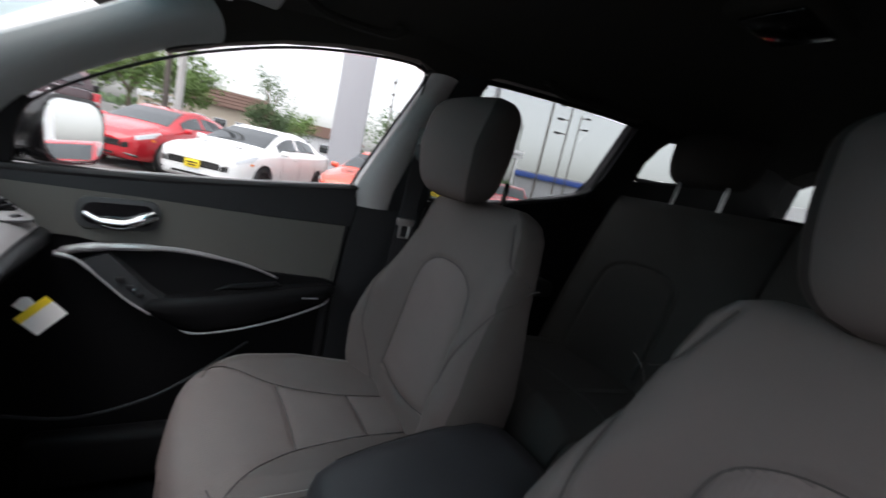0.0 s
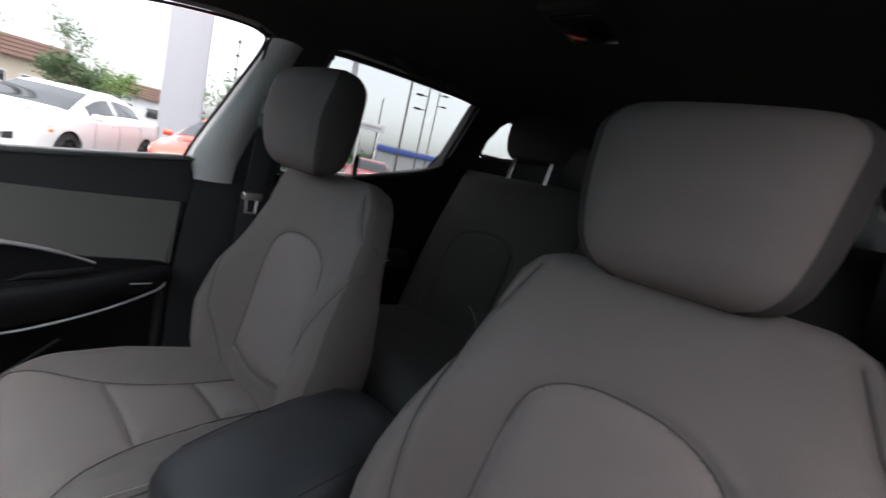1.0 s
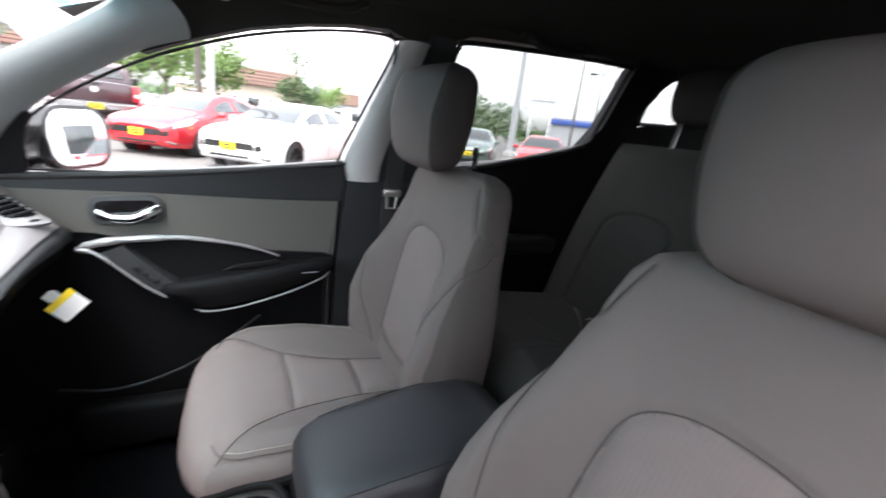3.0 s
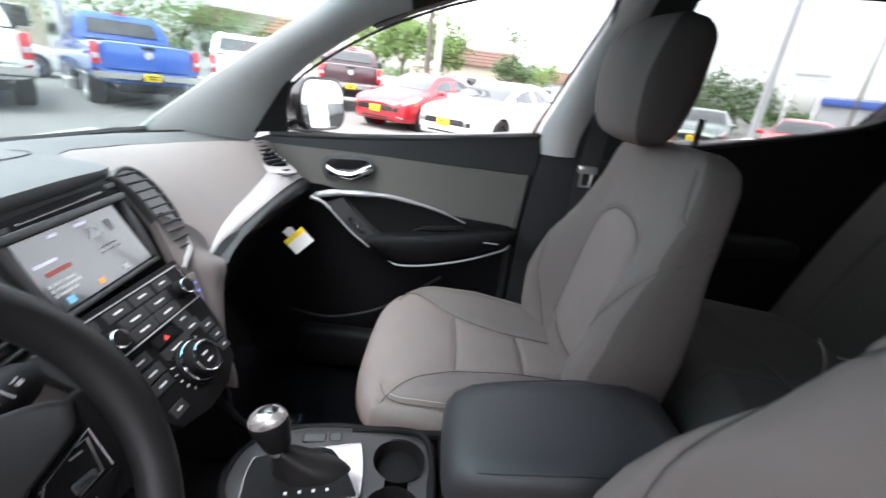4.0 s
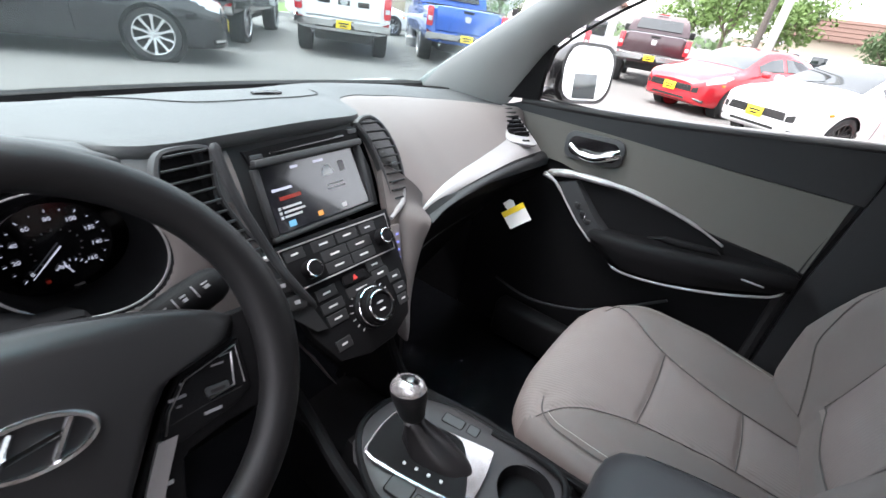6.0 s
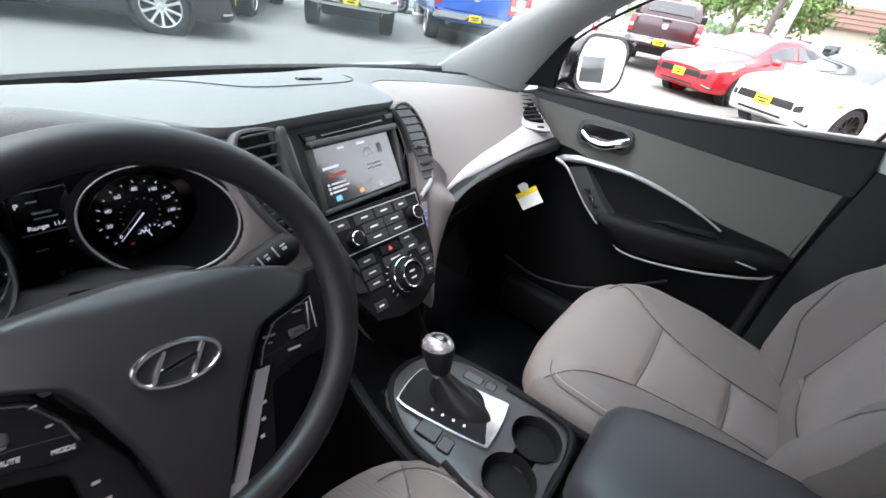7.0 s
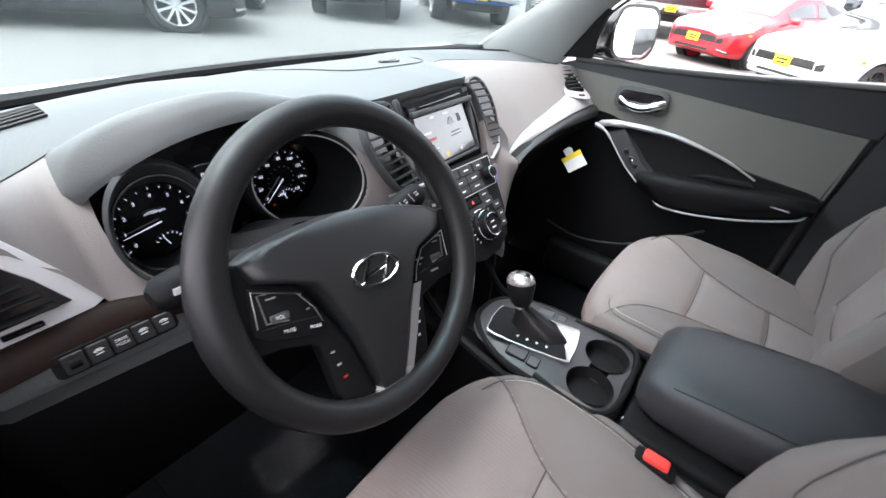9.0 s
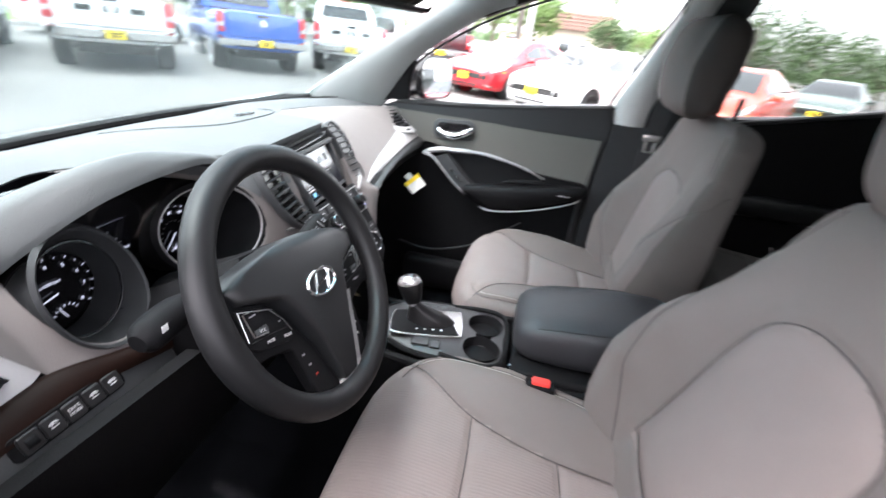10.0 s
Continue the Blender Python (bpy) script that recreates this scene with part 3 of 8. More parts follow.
def roll_sheet(u, v):
    x = 0.190 + 0.52 * u
    a = Vector((x, cubic(TRIM_Y, x), cubic(TRIM_Z, x) - 0.003))
    b = Vector((x, cubic(ROLL_Y, x), cubic(ROLL_Z, x)))
    return a.lerp(b, v) + Vector((0, -0.006, 0.005)) * math.sin(math.pi * v)


part("lower_roll", grid(roll_sheet, 50, 8, thick=(0, 0.02, -0.004)), "graphite", dash, "charcoal rounded edge under the silver trim", 60)
CHEEK_IN = smooth_path([(0.118, 0.192, 1.085), (0.112, 0.172, 1.040), (0.108, 0.156, 1.005), (0.104, 0.140, 0.965), (0.100, 0.118, 0.920), (0.094, 0.098, 0.880), (0.078, 0.070, 0.842), (0.074, 0.066, 0.815)], 6)
CHEEK_OUT = smooth_path([(0.215, 0.172, 1.012), (0.207, 0.162, 0.990), (0.186, 0.124, 0.983), (0.156, 0.115, 0.950), (0.130, 0.104, 0.902), (0.113, 0.093, 0.862), (0.090, 0.074, 0.832), (0.079, 0.066, 0.812)], 6)


def cheek_sheet(u, v):
    a, b = along(CHEEK_IN, v), along(CHEEK_OUT, v)
    return a.lerp(b, u) + Vector((0, -0.012, 0.004)) * math.sin(math.pi * u) * (1 - 0.7 * v)


def along(path, u):
    k = min(u * (len(path) - 1), len(path) - 1.001)
    return path[int(k)].lerp(path[int(k) + 1], k - int(k))


part("stack_cheek", grid(cheek_sheet, 12, 42, thick=(0.004, 0.02, 0)), "taupe", dash, "taupe panel that runs down beside the centre stack", 60)
part("side_cover", slab([(0.084, y, z) for y, z in ((0.215, 0.975), (0.165, 0.96), (0.135, 0.90), (0.105, 0.85), (0.085, 0.80), (0.075, 0.62), (0.34, 0.62), (0.34, 0.975))], (0.010, 0, 0)), "black", dash, "black side of the centre stack")


def eight(p, grow=0.0):
    """Inside the opening round the two dials."""
    a = ((p.x + 0.474) / (0.056 + grow)) ** 2 + ((p.z - 1.045) / (0.066 + grow)) ** 2
    b = ((p.x + 0.279) / (0.075 + grow)) ** 2 + ((p.z - 1.043) / (0.068 + grow)) ** 2
    c = abs(p.x + 0.37) < 0.085 and 0.930 - grow < p.z < 1.12 + grow
    return a < 1 or b < 1 or c


def drv_face(u, v):
    x = -0.715 + 0.595 * u
    low_z = lerp_table([(-0.715, 1.092), (-0.66, 1.086), (-0.613, 1.066), (-0.582, 1.030), (-0.556, 0.984), (-0.51, 0.972), (-0.45, 0.955), (-0.37, 0.95), (-0.28, 0.94), (-0.12, 0.93)], x)
    low_y = lerp_table([(-0.715, 0.258), (-0.60, 0.248), (-0.556, 0.226), (-0.50, 0.205), (-0.45, 0.19), (-0.30, 0.19), (-0.20, 0.165), (-0.12, 0.13)], x)
    return face_sheet(x, v, low_y, low_z, 0.016 if x < -0.5 else 0.010)


def trim_to_eight(bm):
    """Draw the ragged rim of the opening onto its true outline."""
    for v in {v for e in bm.edges if len(e.link_faces) == 1 for v in e.verts}:
        p = v.co
        if not eight(p, 0.012):
            continue
        for cx, cz, ax, az in ((-0.474, 1.045, 0.056, 0.066), (-0.279, 1.043, 0.075, 0.068)):
            d = math.hypot((p.x - cx) / ax, (p.z - cz) / az)
            if abs(d - 1) < 0.16 and not (abs(p.x + 0.37) < 0.085):
                p.x, p.z = cx + (p.x - cx) / d, cz + (p.z - cz) / d
                break
    return bm


def vent_side(u, v):
    """The pad's colour runs down beside the left centre vent, clear of the dials' opening."""
    a = 0.70 + 0.28 * u
    x = -0.715 + 0.595 * a
    low = 1.048 + 0.070 * math.sqrt(max(0, 1 - ((x + 0.279) / 0.082) ** 2))
    low = max(low, 1.085 if x > -0.20 else 0)
    k = next((j / 60 for j in range(60) if drv_face(a, j / 60).z < low), 0.6)
    return drv_face(a, v * k) + Vector((0, -0.0035, 0.0015))


part("vent_surround", grid(vent_side, 40, 20), "pad", dash, "charcoal panel beside the centre vent", 60)
part("driver_panel", trim_to_eight(grid(drv_face, 150, 80, keep=lambda p: not eight(p, -0.002))), "taupe", dash, "taupe panel round the instruments", 60)

# instrument cluster
back_y = 0.362
cl = part("instrument_panel", join(box((-0.325, back_y + 0.02, 1.015), (0.40, 0.02, 0.18), 0.01), box((-0.32, back_y + 0.005, 1.115), (0.30, 0.02, 0.03), 0.004)), "gloss", dash, "black instrument cluster behind the wheel")


def ring_path(cx, cz, ax, az, y, n=48):
    return [Vector((cx + ax * math.cos(2 * math.pi * k / n), y + (cz + az * math.sin(2 * math.pi * k / n) - 1.03) * 0.0, cz + az * math.sin(2 * math.pi * k / n))) for k in range(n)]


def bezel(cx, cz, ax, az, y0, y1, end, yaw=0.0, tilt=0.22):
    """A tunnel from the opening's rounded lip down to the dial; end: its centre and half sizes there."""
    n = 56
    ex, ez, bx, bz = end
    loops = []
    for y, k in ((y0, 1.09), (y0 - 0.006, 1.04), (y0 - 0.004, 1.0)):
        loops.append([Vector((cx + ax * k * math.cos(2 * math.pi * i / n), y + tilt * az * k * math.sin(2 * math.pi * i / n) - yaw * ax * k * math.cos(2 * math.pi * i / n), cz + az * k * math.sin(2 * math.pi * i / n))) for i in range(n)])
    loops.append([Vector((ex + bx * math.cos(2 * math.pi * i / n), y1, ez + bz * math.sin(2 * math.pi * i / n))) for i in range(n)])
    return loft(loops, caps=False)


part("tach_bezel", bezel(-0.474, 1.045, 0.056, 0.066, 0.242, 0.336, (-0.458, 1.001, 0.057, 0.057), 0.0, 0.42), "graphite", cl, "dark recessed ring with a thin silver lip")
part("tach_lip", tube([v + Vector((0, 0.18 * (v.z - 1.030), 0)) for v in ring_path(-0.468, 1.030, 0.0545, 0.060, 0.275)], 0.0022, 6, True), "chrome", cl)
part("speed_bezel", bezel(-0.279, 1.043, 0.075, 0.068, 0.234, 0.312, (-0.274, 1.016, 0.070, 0.060), 0.42), "black", cl)
part("speed_lip", tube([v + Vector((0, 0.22 * (v.z - 1.043) - 0.42 * (v.x + 0.279) - 0.005, 0)) for v in ring_path(-0.279, 1.043, 0.0745, 0.0675, 0.236)], 0.0016, 6, True), "silver", cl)


def dial(cx, cz, r, a0, a1, labels, name, needle, back_y):
    face = part(name, lathe([(r * 1.12, 0.0), (r * 1.12, 0.003), (0.0005, 0.003)], pose(cx, back_y + 0.004, cz, 90, 0, 0), 40), "gloss", cl)
    n = (len(labels) - 1) * 2
    for i in range(n + 1):
        a = radians(a0 + (a1 - a0) * i / n)
        d = Vector((math.cos(a), 0, math.sin(a)))
        p = Vector((cx, back_y - 0.0015, cz))
        part("tick", tube([p + d * r * 0.93, p + d * r * (1.0 if i % 2 == 0 else 0.97)], 0.0005, 4), "lit_white", face)
        if i % 2 == 0:
            q = p + d * r * 0.76
            words("numeral", labels[i // 2], r * 0.145, pose(q.x, q.y, q.z, 90, 0, 0), "lit_white", face)
    a = radians(needle)
    d = Vector((math.cos(a), 0, math.sin(a)))
    p = Vector((cx, back_y - 0.004, cz))
    part("needle", tube([p - d * r * 0.08, p + d * r * 0.86], [0.0011, 0.0004], 6), "lit_white", face)
    # small gauge at the foot of the dial
    for i in range(7):
        b = radians(150 - 20 * i)
        e = Vector((math.cos(b), 0, math.sin(b)))
        s = Vector((cx + r * 0.15, back_y - 0.0015, cz - r * 0.72))
        part("tick", tube([s + e * r * 0.30, s + e * r * 0.36], 0.0006, 4), "lit_white", face)
    s = Vector((cx + r * 0.15, back_y - 0.002, cz - r * 0.72))
    part("small_needle", tube([s, s + Vector((-0.13 * r, 0, 0.28 * r))], 0.0007, 5), "lit_white", face)
    return face


dial(-0.456, 0.999, 0.0535, 216, -36, ["0", "1", "2", "3", "4", "5", "6", "7", "8"], "tachometer", 191, 0.338)
sp = dial(-0.275, 1.014, 0.0490, 222, -40, ["0", "20", "40", "60", "80", "100", "120", "140", "160"], "speedometer", 226, 0.316)
for i in range(13):
    a = radians(222 - 262 * i / 12)
    part("tick", tube([Vector((-0.275 + 0.024 * k * math.cos(a), 0.3145, 1.014 + 0.024 * k * math.sin(a))) for k in (0.92, 1.0)], 0.0007, 4), "ink_dim", sp)
words("unit_mark", "x1000rpm", 0.0065, pose(-0.456, 0.336, 1.016, 90, 0, 0), "lit_white", cl)
words("unit_mark", "MPH", 0.006, pose(-0.275, 0.3142, 0.988, 90, 0, 0), "lit_white", cl)
dsp = part("trip_display", box((-0.366, 0.336, 1.020), (0.058, 0.006, 0.090), 0.002), "screen", cl, "dark trip display with white text")
words("reading", "Range", 0.0080, pose(-0.374, 0.3322, 1.020, 90, 0, 0), "lit_white", dsp)
words("reading", "11.4mi", 0.0075, pose(-0.350, 0.3322, 1.020, 90, 0, 0), "lit_white", dsp)
words("reading", "P", 0.0090, pose(-0.386, 0.3322, 1.050, 90, 0, 0), "lit_white", dsp)
for x, z, w, h in ((-0.367, 1.0125, 0.046, 0.0014), (-0.366, 1.038, 0.018, 0.0028), (-0.364, 1.031, 0.022, 0.0014), (-0.372, 1.0525, 0.010, 0.0022), (-0.346, 0.992, 0.010, 0.0020), (-0.378, 0.990, 0.012, 0.0020)):
    part("reading_bar", box((x, 0.3325, z), (w, 0.0006, h), 0), "ink", dsp)
part("warning_lamp", box((-0.292, 0.3142, 0.975), (0.004, 0.0006, 0.004), 0), "lit_red", cl)


# hood over the instruments: a lip, a rounded band above it, and a top that runs back into the pad
HOOD_LIP = smooth_path([(-0.536, 0.300, 1.068), (-0.515, 0.275, 1.096), (-0.475, 0.250, 1.126), (-0.43, 0.234, 1.145), (-0.37, 0.223, 1.155), (-0.30, 0.220, 1.154), (-0.25, 0.226, 1.137), (-0.214, 0.240, 1.118)], 8)
HOOD_CREST = smooth_path([(-0.549, 0.330, 1.078), (-0.522, 0.312, 1.126), (-0.484, 0.286, 1.160), (-0.43, 0.264, 1.179), (-0.37, 0.254, 1.182), (-0.30, 0.252, 1.166), (-0.245, 0.256, 1.144), (-0.208, 0.264, 1.120)], 8)


def hood_sheet(u, v):
    e, c = along(HOOD_LIP, u), along(HOOD_CREST, u)
    k = e + Vector((-0.004 * (1 - min(1, u * 2.5)), 0.003, 0.010))
    m = k.lerp(c, 0.5) + Vector((0, -0.004, 0.004))
    b = Vector((c.x + 0.02 * (1 - min(1, u * 3)), c.y + 0.085, 1.098 + 0.022 * u))
    return along(smooth_path([e, k, m, c, c.lerp(b, 0.4) + Vector((0, 0, 0.008)), b], 5), v)


hood = part("cluster_hood", grid(hood_sheet, 60, 30), "pad", dash, "charcoal hood arched over the instruments", 60)
part("hood_lining", grid(lambda u, v: along(HOOD_LIP, u) + Vector((0, 0.001 + 0.10 * v, 0.0005 - 0.012 * v)), 44, 4), "black", hood)

# left outer vent with silver frame, and the switch panel under it
LVY = lambda z: 0.232 + 0.30 * (z - 1.0)
def on_lv(pts, lift=0.0):
    return [(x, LVY(z) - lift, z) for x, z in pts]


# frame colour carries the reflected door light; the right vent has plain silver
vent_l = part("left_vent", slab(on_lv([(-0.560, 0.993), (-0.572, 0.988), (-0.652, 0.985), (-0.730, 0.982), (-0.730, 1.122), (-0.660, 1.106), (-0.611, 1.078), (-0.580, 1.032)]), (0, 0.016, 0)), "silver_lit", dash, "silver-framed air vent")
part("vent_well", slab(on_lv([(-0.586, 1.005), (-0.640, 1.002), (-0.722, 0.998), (-0.722, 1.105), (-0.655, 1.090), (-0.628, 1.064), (-0.605, 1.036)], 0.003), (0, 0.004, 0)), "gloss", vent_l)
for k in range(6):
    z = 1.010 + 0.0145 * k
    x1 = lerp_table([(1.005, -0.592), (1.036, -0.610), (1.064, -0.632), (1.090, -0.660)], z)
    part("slat", box(((x1 - 0.720) / 2, LVY(z) - 0.008, z), (x1 + 0.716, 0.010, 0.003), 0.001, 1), "black", vent_l)
part("vent_wheel", box((-0.630, LVY(0.994) - 0.002, 0.994), (0.034, 0.006, 0.006), 0.002, 2), "gloss", vent_l)
BAND_TOP = smooth_path([(-0.730, 0.227, 0.981), (-0.640, 0.226, 0.985), (-0.570, 0.224, 0.990), (-0.540, 0.214, 0.990), (-0.500, 0.200, 0.982), (-0.450, 0.184, 0.972)], 5)
BAND_LOW = smooth_path([(-0.730, 0.196, 0.958), (-0.640, 0.196, 0.963), (-0.570, 0.195, 0.966), (-0.540, 0.192, 0.966), (-0.500, 0.184, 0.962), (-0.450, 0.174, 0.955)], 5)
part("brown_inlay", grid(lambda u, v: along(BAND_TOP, u).lerp(along(BAND_LOW, u), v) + Vector((0, -0.004, 0.003)) * math.sin(math.pi * v), 40, 8, thick=(0, 0.012, -0.006)), "brown", dash, "dark brown trim strip", 60)
swm = plane_frame((-0.568, 0.196, 0.958), (1, -0.06, 0.02), (0, 0.35, 0.93))
sw = part("switch_panel", plate(rrect(0.27, 0.052, 0.006), 0.010, 0.003, 2, swm @ pose(-0.012, -0.014, -0.006)), "charcoal", dash, "charcoal switch panel beside the column")
part("switch_bezel", plate(rrect(0.116, 0.027, 0.007), 0.003, 0.001, 1, swm @ pose(-0.002, 0, 0.002)), "black", sw)
for k in range(5):
    bx = -0.042 + 0.021 * k
    b = part("button", plate(rrect(0.0195, 0.021, 0.003), 0.004, 0.001, 1, swm @ pose(bx, 0, 0.004)), "key", sw)
    if k == 0:
        part("dimmer_wheel", lathe([(0.007, -0.005), (0.007, 0.005)], swm @ pose(bx, 0, 0.004, 0, 90, 0), 16), "black", sw)
    elif k == 2:
        words("button_text", "DRIVE", 0.0045, swm @ pose(bx, 0.003, 0.0083), "ink", b)
        words("button_text", "MODE", 0.0045, swm @ pose(bx, -0.002, 0.0083), "ink", b)
    else:
        for j in range(3):
            part("icon_bar", tube([swm @ Vector((bx + (0.0028 + 0.0012 * j) * math.cos(a), (0.0018 + 0.0012 * j) * math.sin(a), 0.0084)) for a in [math.pi * (0.15 + 0.7 * q / 5) for q in range(6)]], 0.0004, 4), "ink", b)
        part("icon_bar", box((0, 0, 0), (0.0075, 0.0009, 0.0006), 0, 1, swm @ pose(bx, -0.0015, 0.0084)), "ink", b)
# knee panel
part("knee_panel", grid(lambda u, v: Vector((-0.72 + 0.60 * u, 0.175 + 0.10 * v ** 2 - 0.06 * u * (1 - v) + (0.02 if u < 0.05 else 0), 0.945 - 0.34 * v)), 24, 14, thick=(0, 0.02, 0)), "black", dash, "black knee panel under the switches")
part("panel_seam", tube([(-0.60, 0.180, 0.895), (-0.48, 0.160, 0.915), (-0.40, 0.150, 0.918)], 0.0015, 5), "charcoal", dash)

# right outer vent, silver crescent and glovebox
def crescent(u, v):
    x = 0.199 + 0.486 * u
    a = Vector((x, cubic(PASS_LOW_Y, x), cubic(PASS_LOW_Z, x) + 0.001))
    b = Vector((x, cubic(TRIM_Y, x), cubic(TRIM_Z, x)))
    return a.lerp(b, v) + Vector((0, -0.004, 0.002)) * (0.3 + math.sin(math.pi * v)) * min(1, u * 6)


part("trim_gap", tube([(x, cubic(TRIM_Y, x) - 0.002, cubic(TRIM_Z, x) - 0.003) for x in [0.200 + 0.01 * k for k in range(45)]], 0.0022, 6), "seal", dash)
part("silver_trim", grid(crescent, 50, 6, thick=(0, 0.012, 0)), "silver", dash, "satin silver crescent trim", 60)
RV = plane_frame((0.625, 0.215, 1.066), (0.067, -0.025, 0.002), (0.075, 0.10, 0.057)) @ pose(0, 0, 0.004)
VO = [(p.x, p.y) for p in smooth_path([(x, y, 0) for x, y in ((0.016, 0.092), (0.034, 0.070), (0.038, 0.030), (0.034, -0.020), (0.026, -0.062), (-0.030, -0.050), (-0.052, -0.034), (-0.030, 0.012), (-0.006, 0.066))], 4, True)]
vent_r = part("right_vent", plate(VO, 0.006, 0.002, 2, RV), "silver", dash, "silver-framed air vent by the door")
well = [(x * 0.72 + 0.003, y * 0.72 + 0.012) for x, y in VO]
part("vent_well", plate(well, 0.001, 0, 1, RV @ pose(0, 0, 0.0062)), "gloss", vent_r)
for k in range(7):
    y = -0.022 + 0.0145 * k
    xs = [x for (x, y0), (x2, y2) in zip(well, well[1:] + well[:1]) if (y0 - y) * (y2 - y) < 0 for x in [x + (x2 - x) * ((y - y0) / (y2 - y0))]]
    if len(xs) == 2:
        part("slat", box((sum(xs) / 2, y, 0.010), (abs(xs[0] - xs[1]), 0.003, 0.007), 0.0008, 1, RV), "graphite", vent_r)
part("vent_slider", box((0.006, 0.018, 0.014), (0.014, 0.008, 0.006), 0.002, 2, RV), "graphite", vent_r)
part("vent_wheel", box((0.008, -0.046, 0.006), (0.022, 0.007, 0.004), 0.002, 2, RV @ pose(0, 0, 0, 0, 0, -8)), "gloss", vent_r)


def glove(u, v):
    """Set back under the roll, then falling away to the footwell."""
    x = 0.098 + 0.61 * u
    y, z = cubic(ROLL_Y, x) + 0.012, cubic(ROLL_Z, x) - 0.002
    if v < 0.3:
        t = v / 0.3
        return Vector((x, y + 0.012 * t, z - 0.035 * t))
    t = (v - 0.3) / 0.7
    return Vector((x, y + 0.012 + 0.25 * t ** 0.8 * (0.4 + 0.6 * u), z - 0.035 - 0.33 * t))


part("glovebox", grid(glove, 40, 20, thick=(0, 0.02, 0)), "black", dash, "black glovebox and lower dash", 60)
part("glovebox_edge", tube(smooth_path([glove(u, 0.55) + Vector((0, -0.002, 0)) for u in (0.15, 0.35, 0.55, 0.75, 0.9)], 4), 0.002, 6), "black_soft", dash)
lock = part("glovebox_lock", lathe([(0.006, 0), (0.006, 0.004), (0.0005, 0.004)], plane_frame((0.15, 0.145, 0.925), (1, 0, 0), (0, 0.3, 1)), 12), "steel", dash)

# paper tag hanging under the glovebox
tag = thing("paper_tag", (0.518, 0.116, 0.90), "white paper tag with a yellow band hanging under the dash", "tag")
tm_ = plane_frame((0.5145, 0.124, 0.9185), (0.55, -0.60, 0.58), (-0.09, 0.66, 0.75))
part("card", plate([(-0.026, -0.045), (0.029, -0.047), (0.0285, 0.0), (-0.0275, 0.0)], 0.0008, 0, 1, tm_), "white", tag)
part("yellow_band", plate([(-0.0277, -0.013), (0.0287, -0.0135), (0.0287, 0.0004), (-0.0277, 0.0004)], 0.0006, 0, 1, tm_ @ pose(0, 0, 0.001)), "yellow", tag)
part("hook_loop", plate([(-0.012, 0.0), (0.010, 0.0), (0.011, 0.014), (0.004, 0.021), (-0.014, 0.019)], 0.0008, 0, 1, tm_), "white", tag)


# ---------------------------------------------------------------- centre stack
st = thing("centre_stack", (0, 0.14, 0.80), "charcoal centre stack with touch screen, radio and climate controls", "centre stack")
UP = plane_frame((-0.006, 0.193, 1.075), (1, 0.055, 0), (0, 0.40, 0.917))
LO = plane_frame((-0.006, 0.120, 0.965), (1, -0.02, 0), (0, 0.60, 0.80))
part("stack_frame", plate([(-0.152, 0.084), (-0.156, 0.030), (-0.146, -0.010), (-0.122, -0.060), (0.110, -0.060), (0.112, 0.0), (0.102, 0.040), (0.092, 0.076)], 0.012, 0.003, 2, UP @ pose(0, 0, -0.014)), "graphite", st, "charcoal surround of the screen")
part("control_panel", plate([(-0.112, 0.068), (-0.108, 0.02), (-0.094, -0.06), (-0.070, -0.108), (-0.02, -0.122), (0.03, -0.120), (0.072, -0.100), (0.094, -0.05), (0.104, 0.02), (0.108, 0.068)], 0.014, 0.004, 2, LO @ pose(0, 0, -0.012)), "black", st, "black panel with radio and climate keys")
# disc slot
slot = part("disc_slot", plate([(-0.092, -0.014), (0.094, -0.008), (0.100, 0.010), (-0.098, 0.004)], 0.004, 0.001, 1, UP @ pose(0, 0.056, 0)), "black", st)
part("slot_gap", box((0, 0, 0), (0.130, 0.0035, 0.003), 0.001, 1, UP @ pose(0.002, 0.054, 0.004, 0, 0, 1.5)), "gloss", slot)
part("slot_button", box((0, 0, 0), (0.018, 0.006, 0.003), 0.001, 1, UP @ pose(-0.082, 0.051, 0.004)), "charcoal", slot)
part("slot_button", box((0, 0, 0), (0.018, 0.007, 0.003), 0.001, 1, UP @ pose(0.086, 0.060, 0.004)), "charcoal", slot)
# screen
for c, sz, m_ in (((0, 0.043, 0.006), (0.184, 0.010, 0.016), UP), ((-0.0885, -0.006, 0.001), (0.010, 0.088, 0.010), UP), ((0.0885, -0.006, 0.002), (0.010, 0.088, 0.012), UP), ((0, -0.054, 0.002), (0.186, 0.008, 0.010), UP)):
    part("screen_surround", box(c, sz, 0.003, 2, m_), "charcoal", st)
scr = part("touch_screen", plate(rrect(0.166, 0.086, 0.003), 0.003, 0.0008, 1, UP @ pose(0, -0.006, -0.0005, -4, 0, 0)), "screen", st, "glossy touch screen showing a dark menu")
S = UP @ pose(0, -0.006, 0.0027, -4, 0, 0)
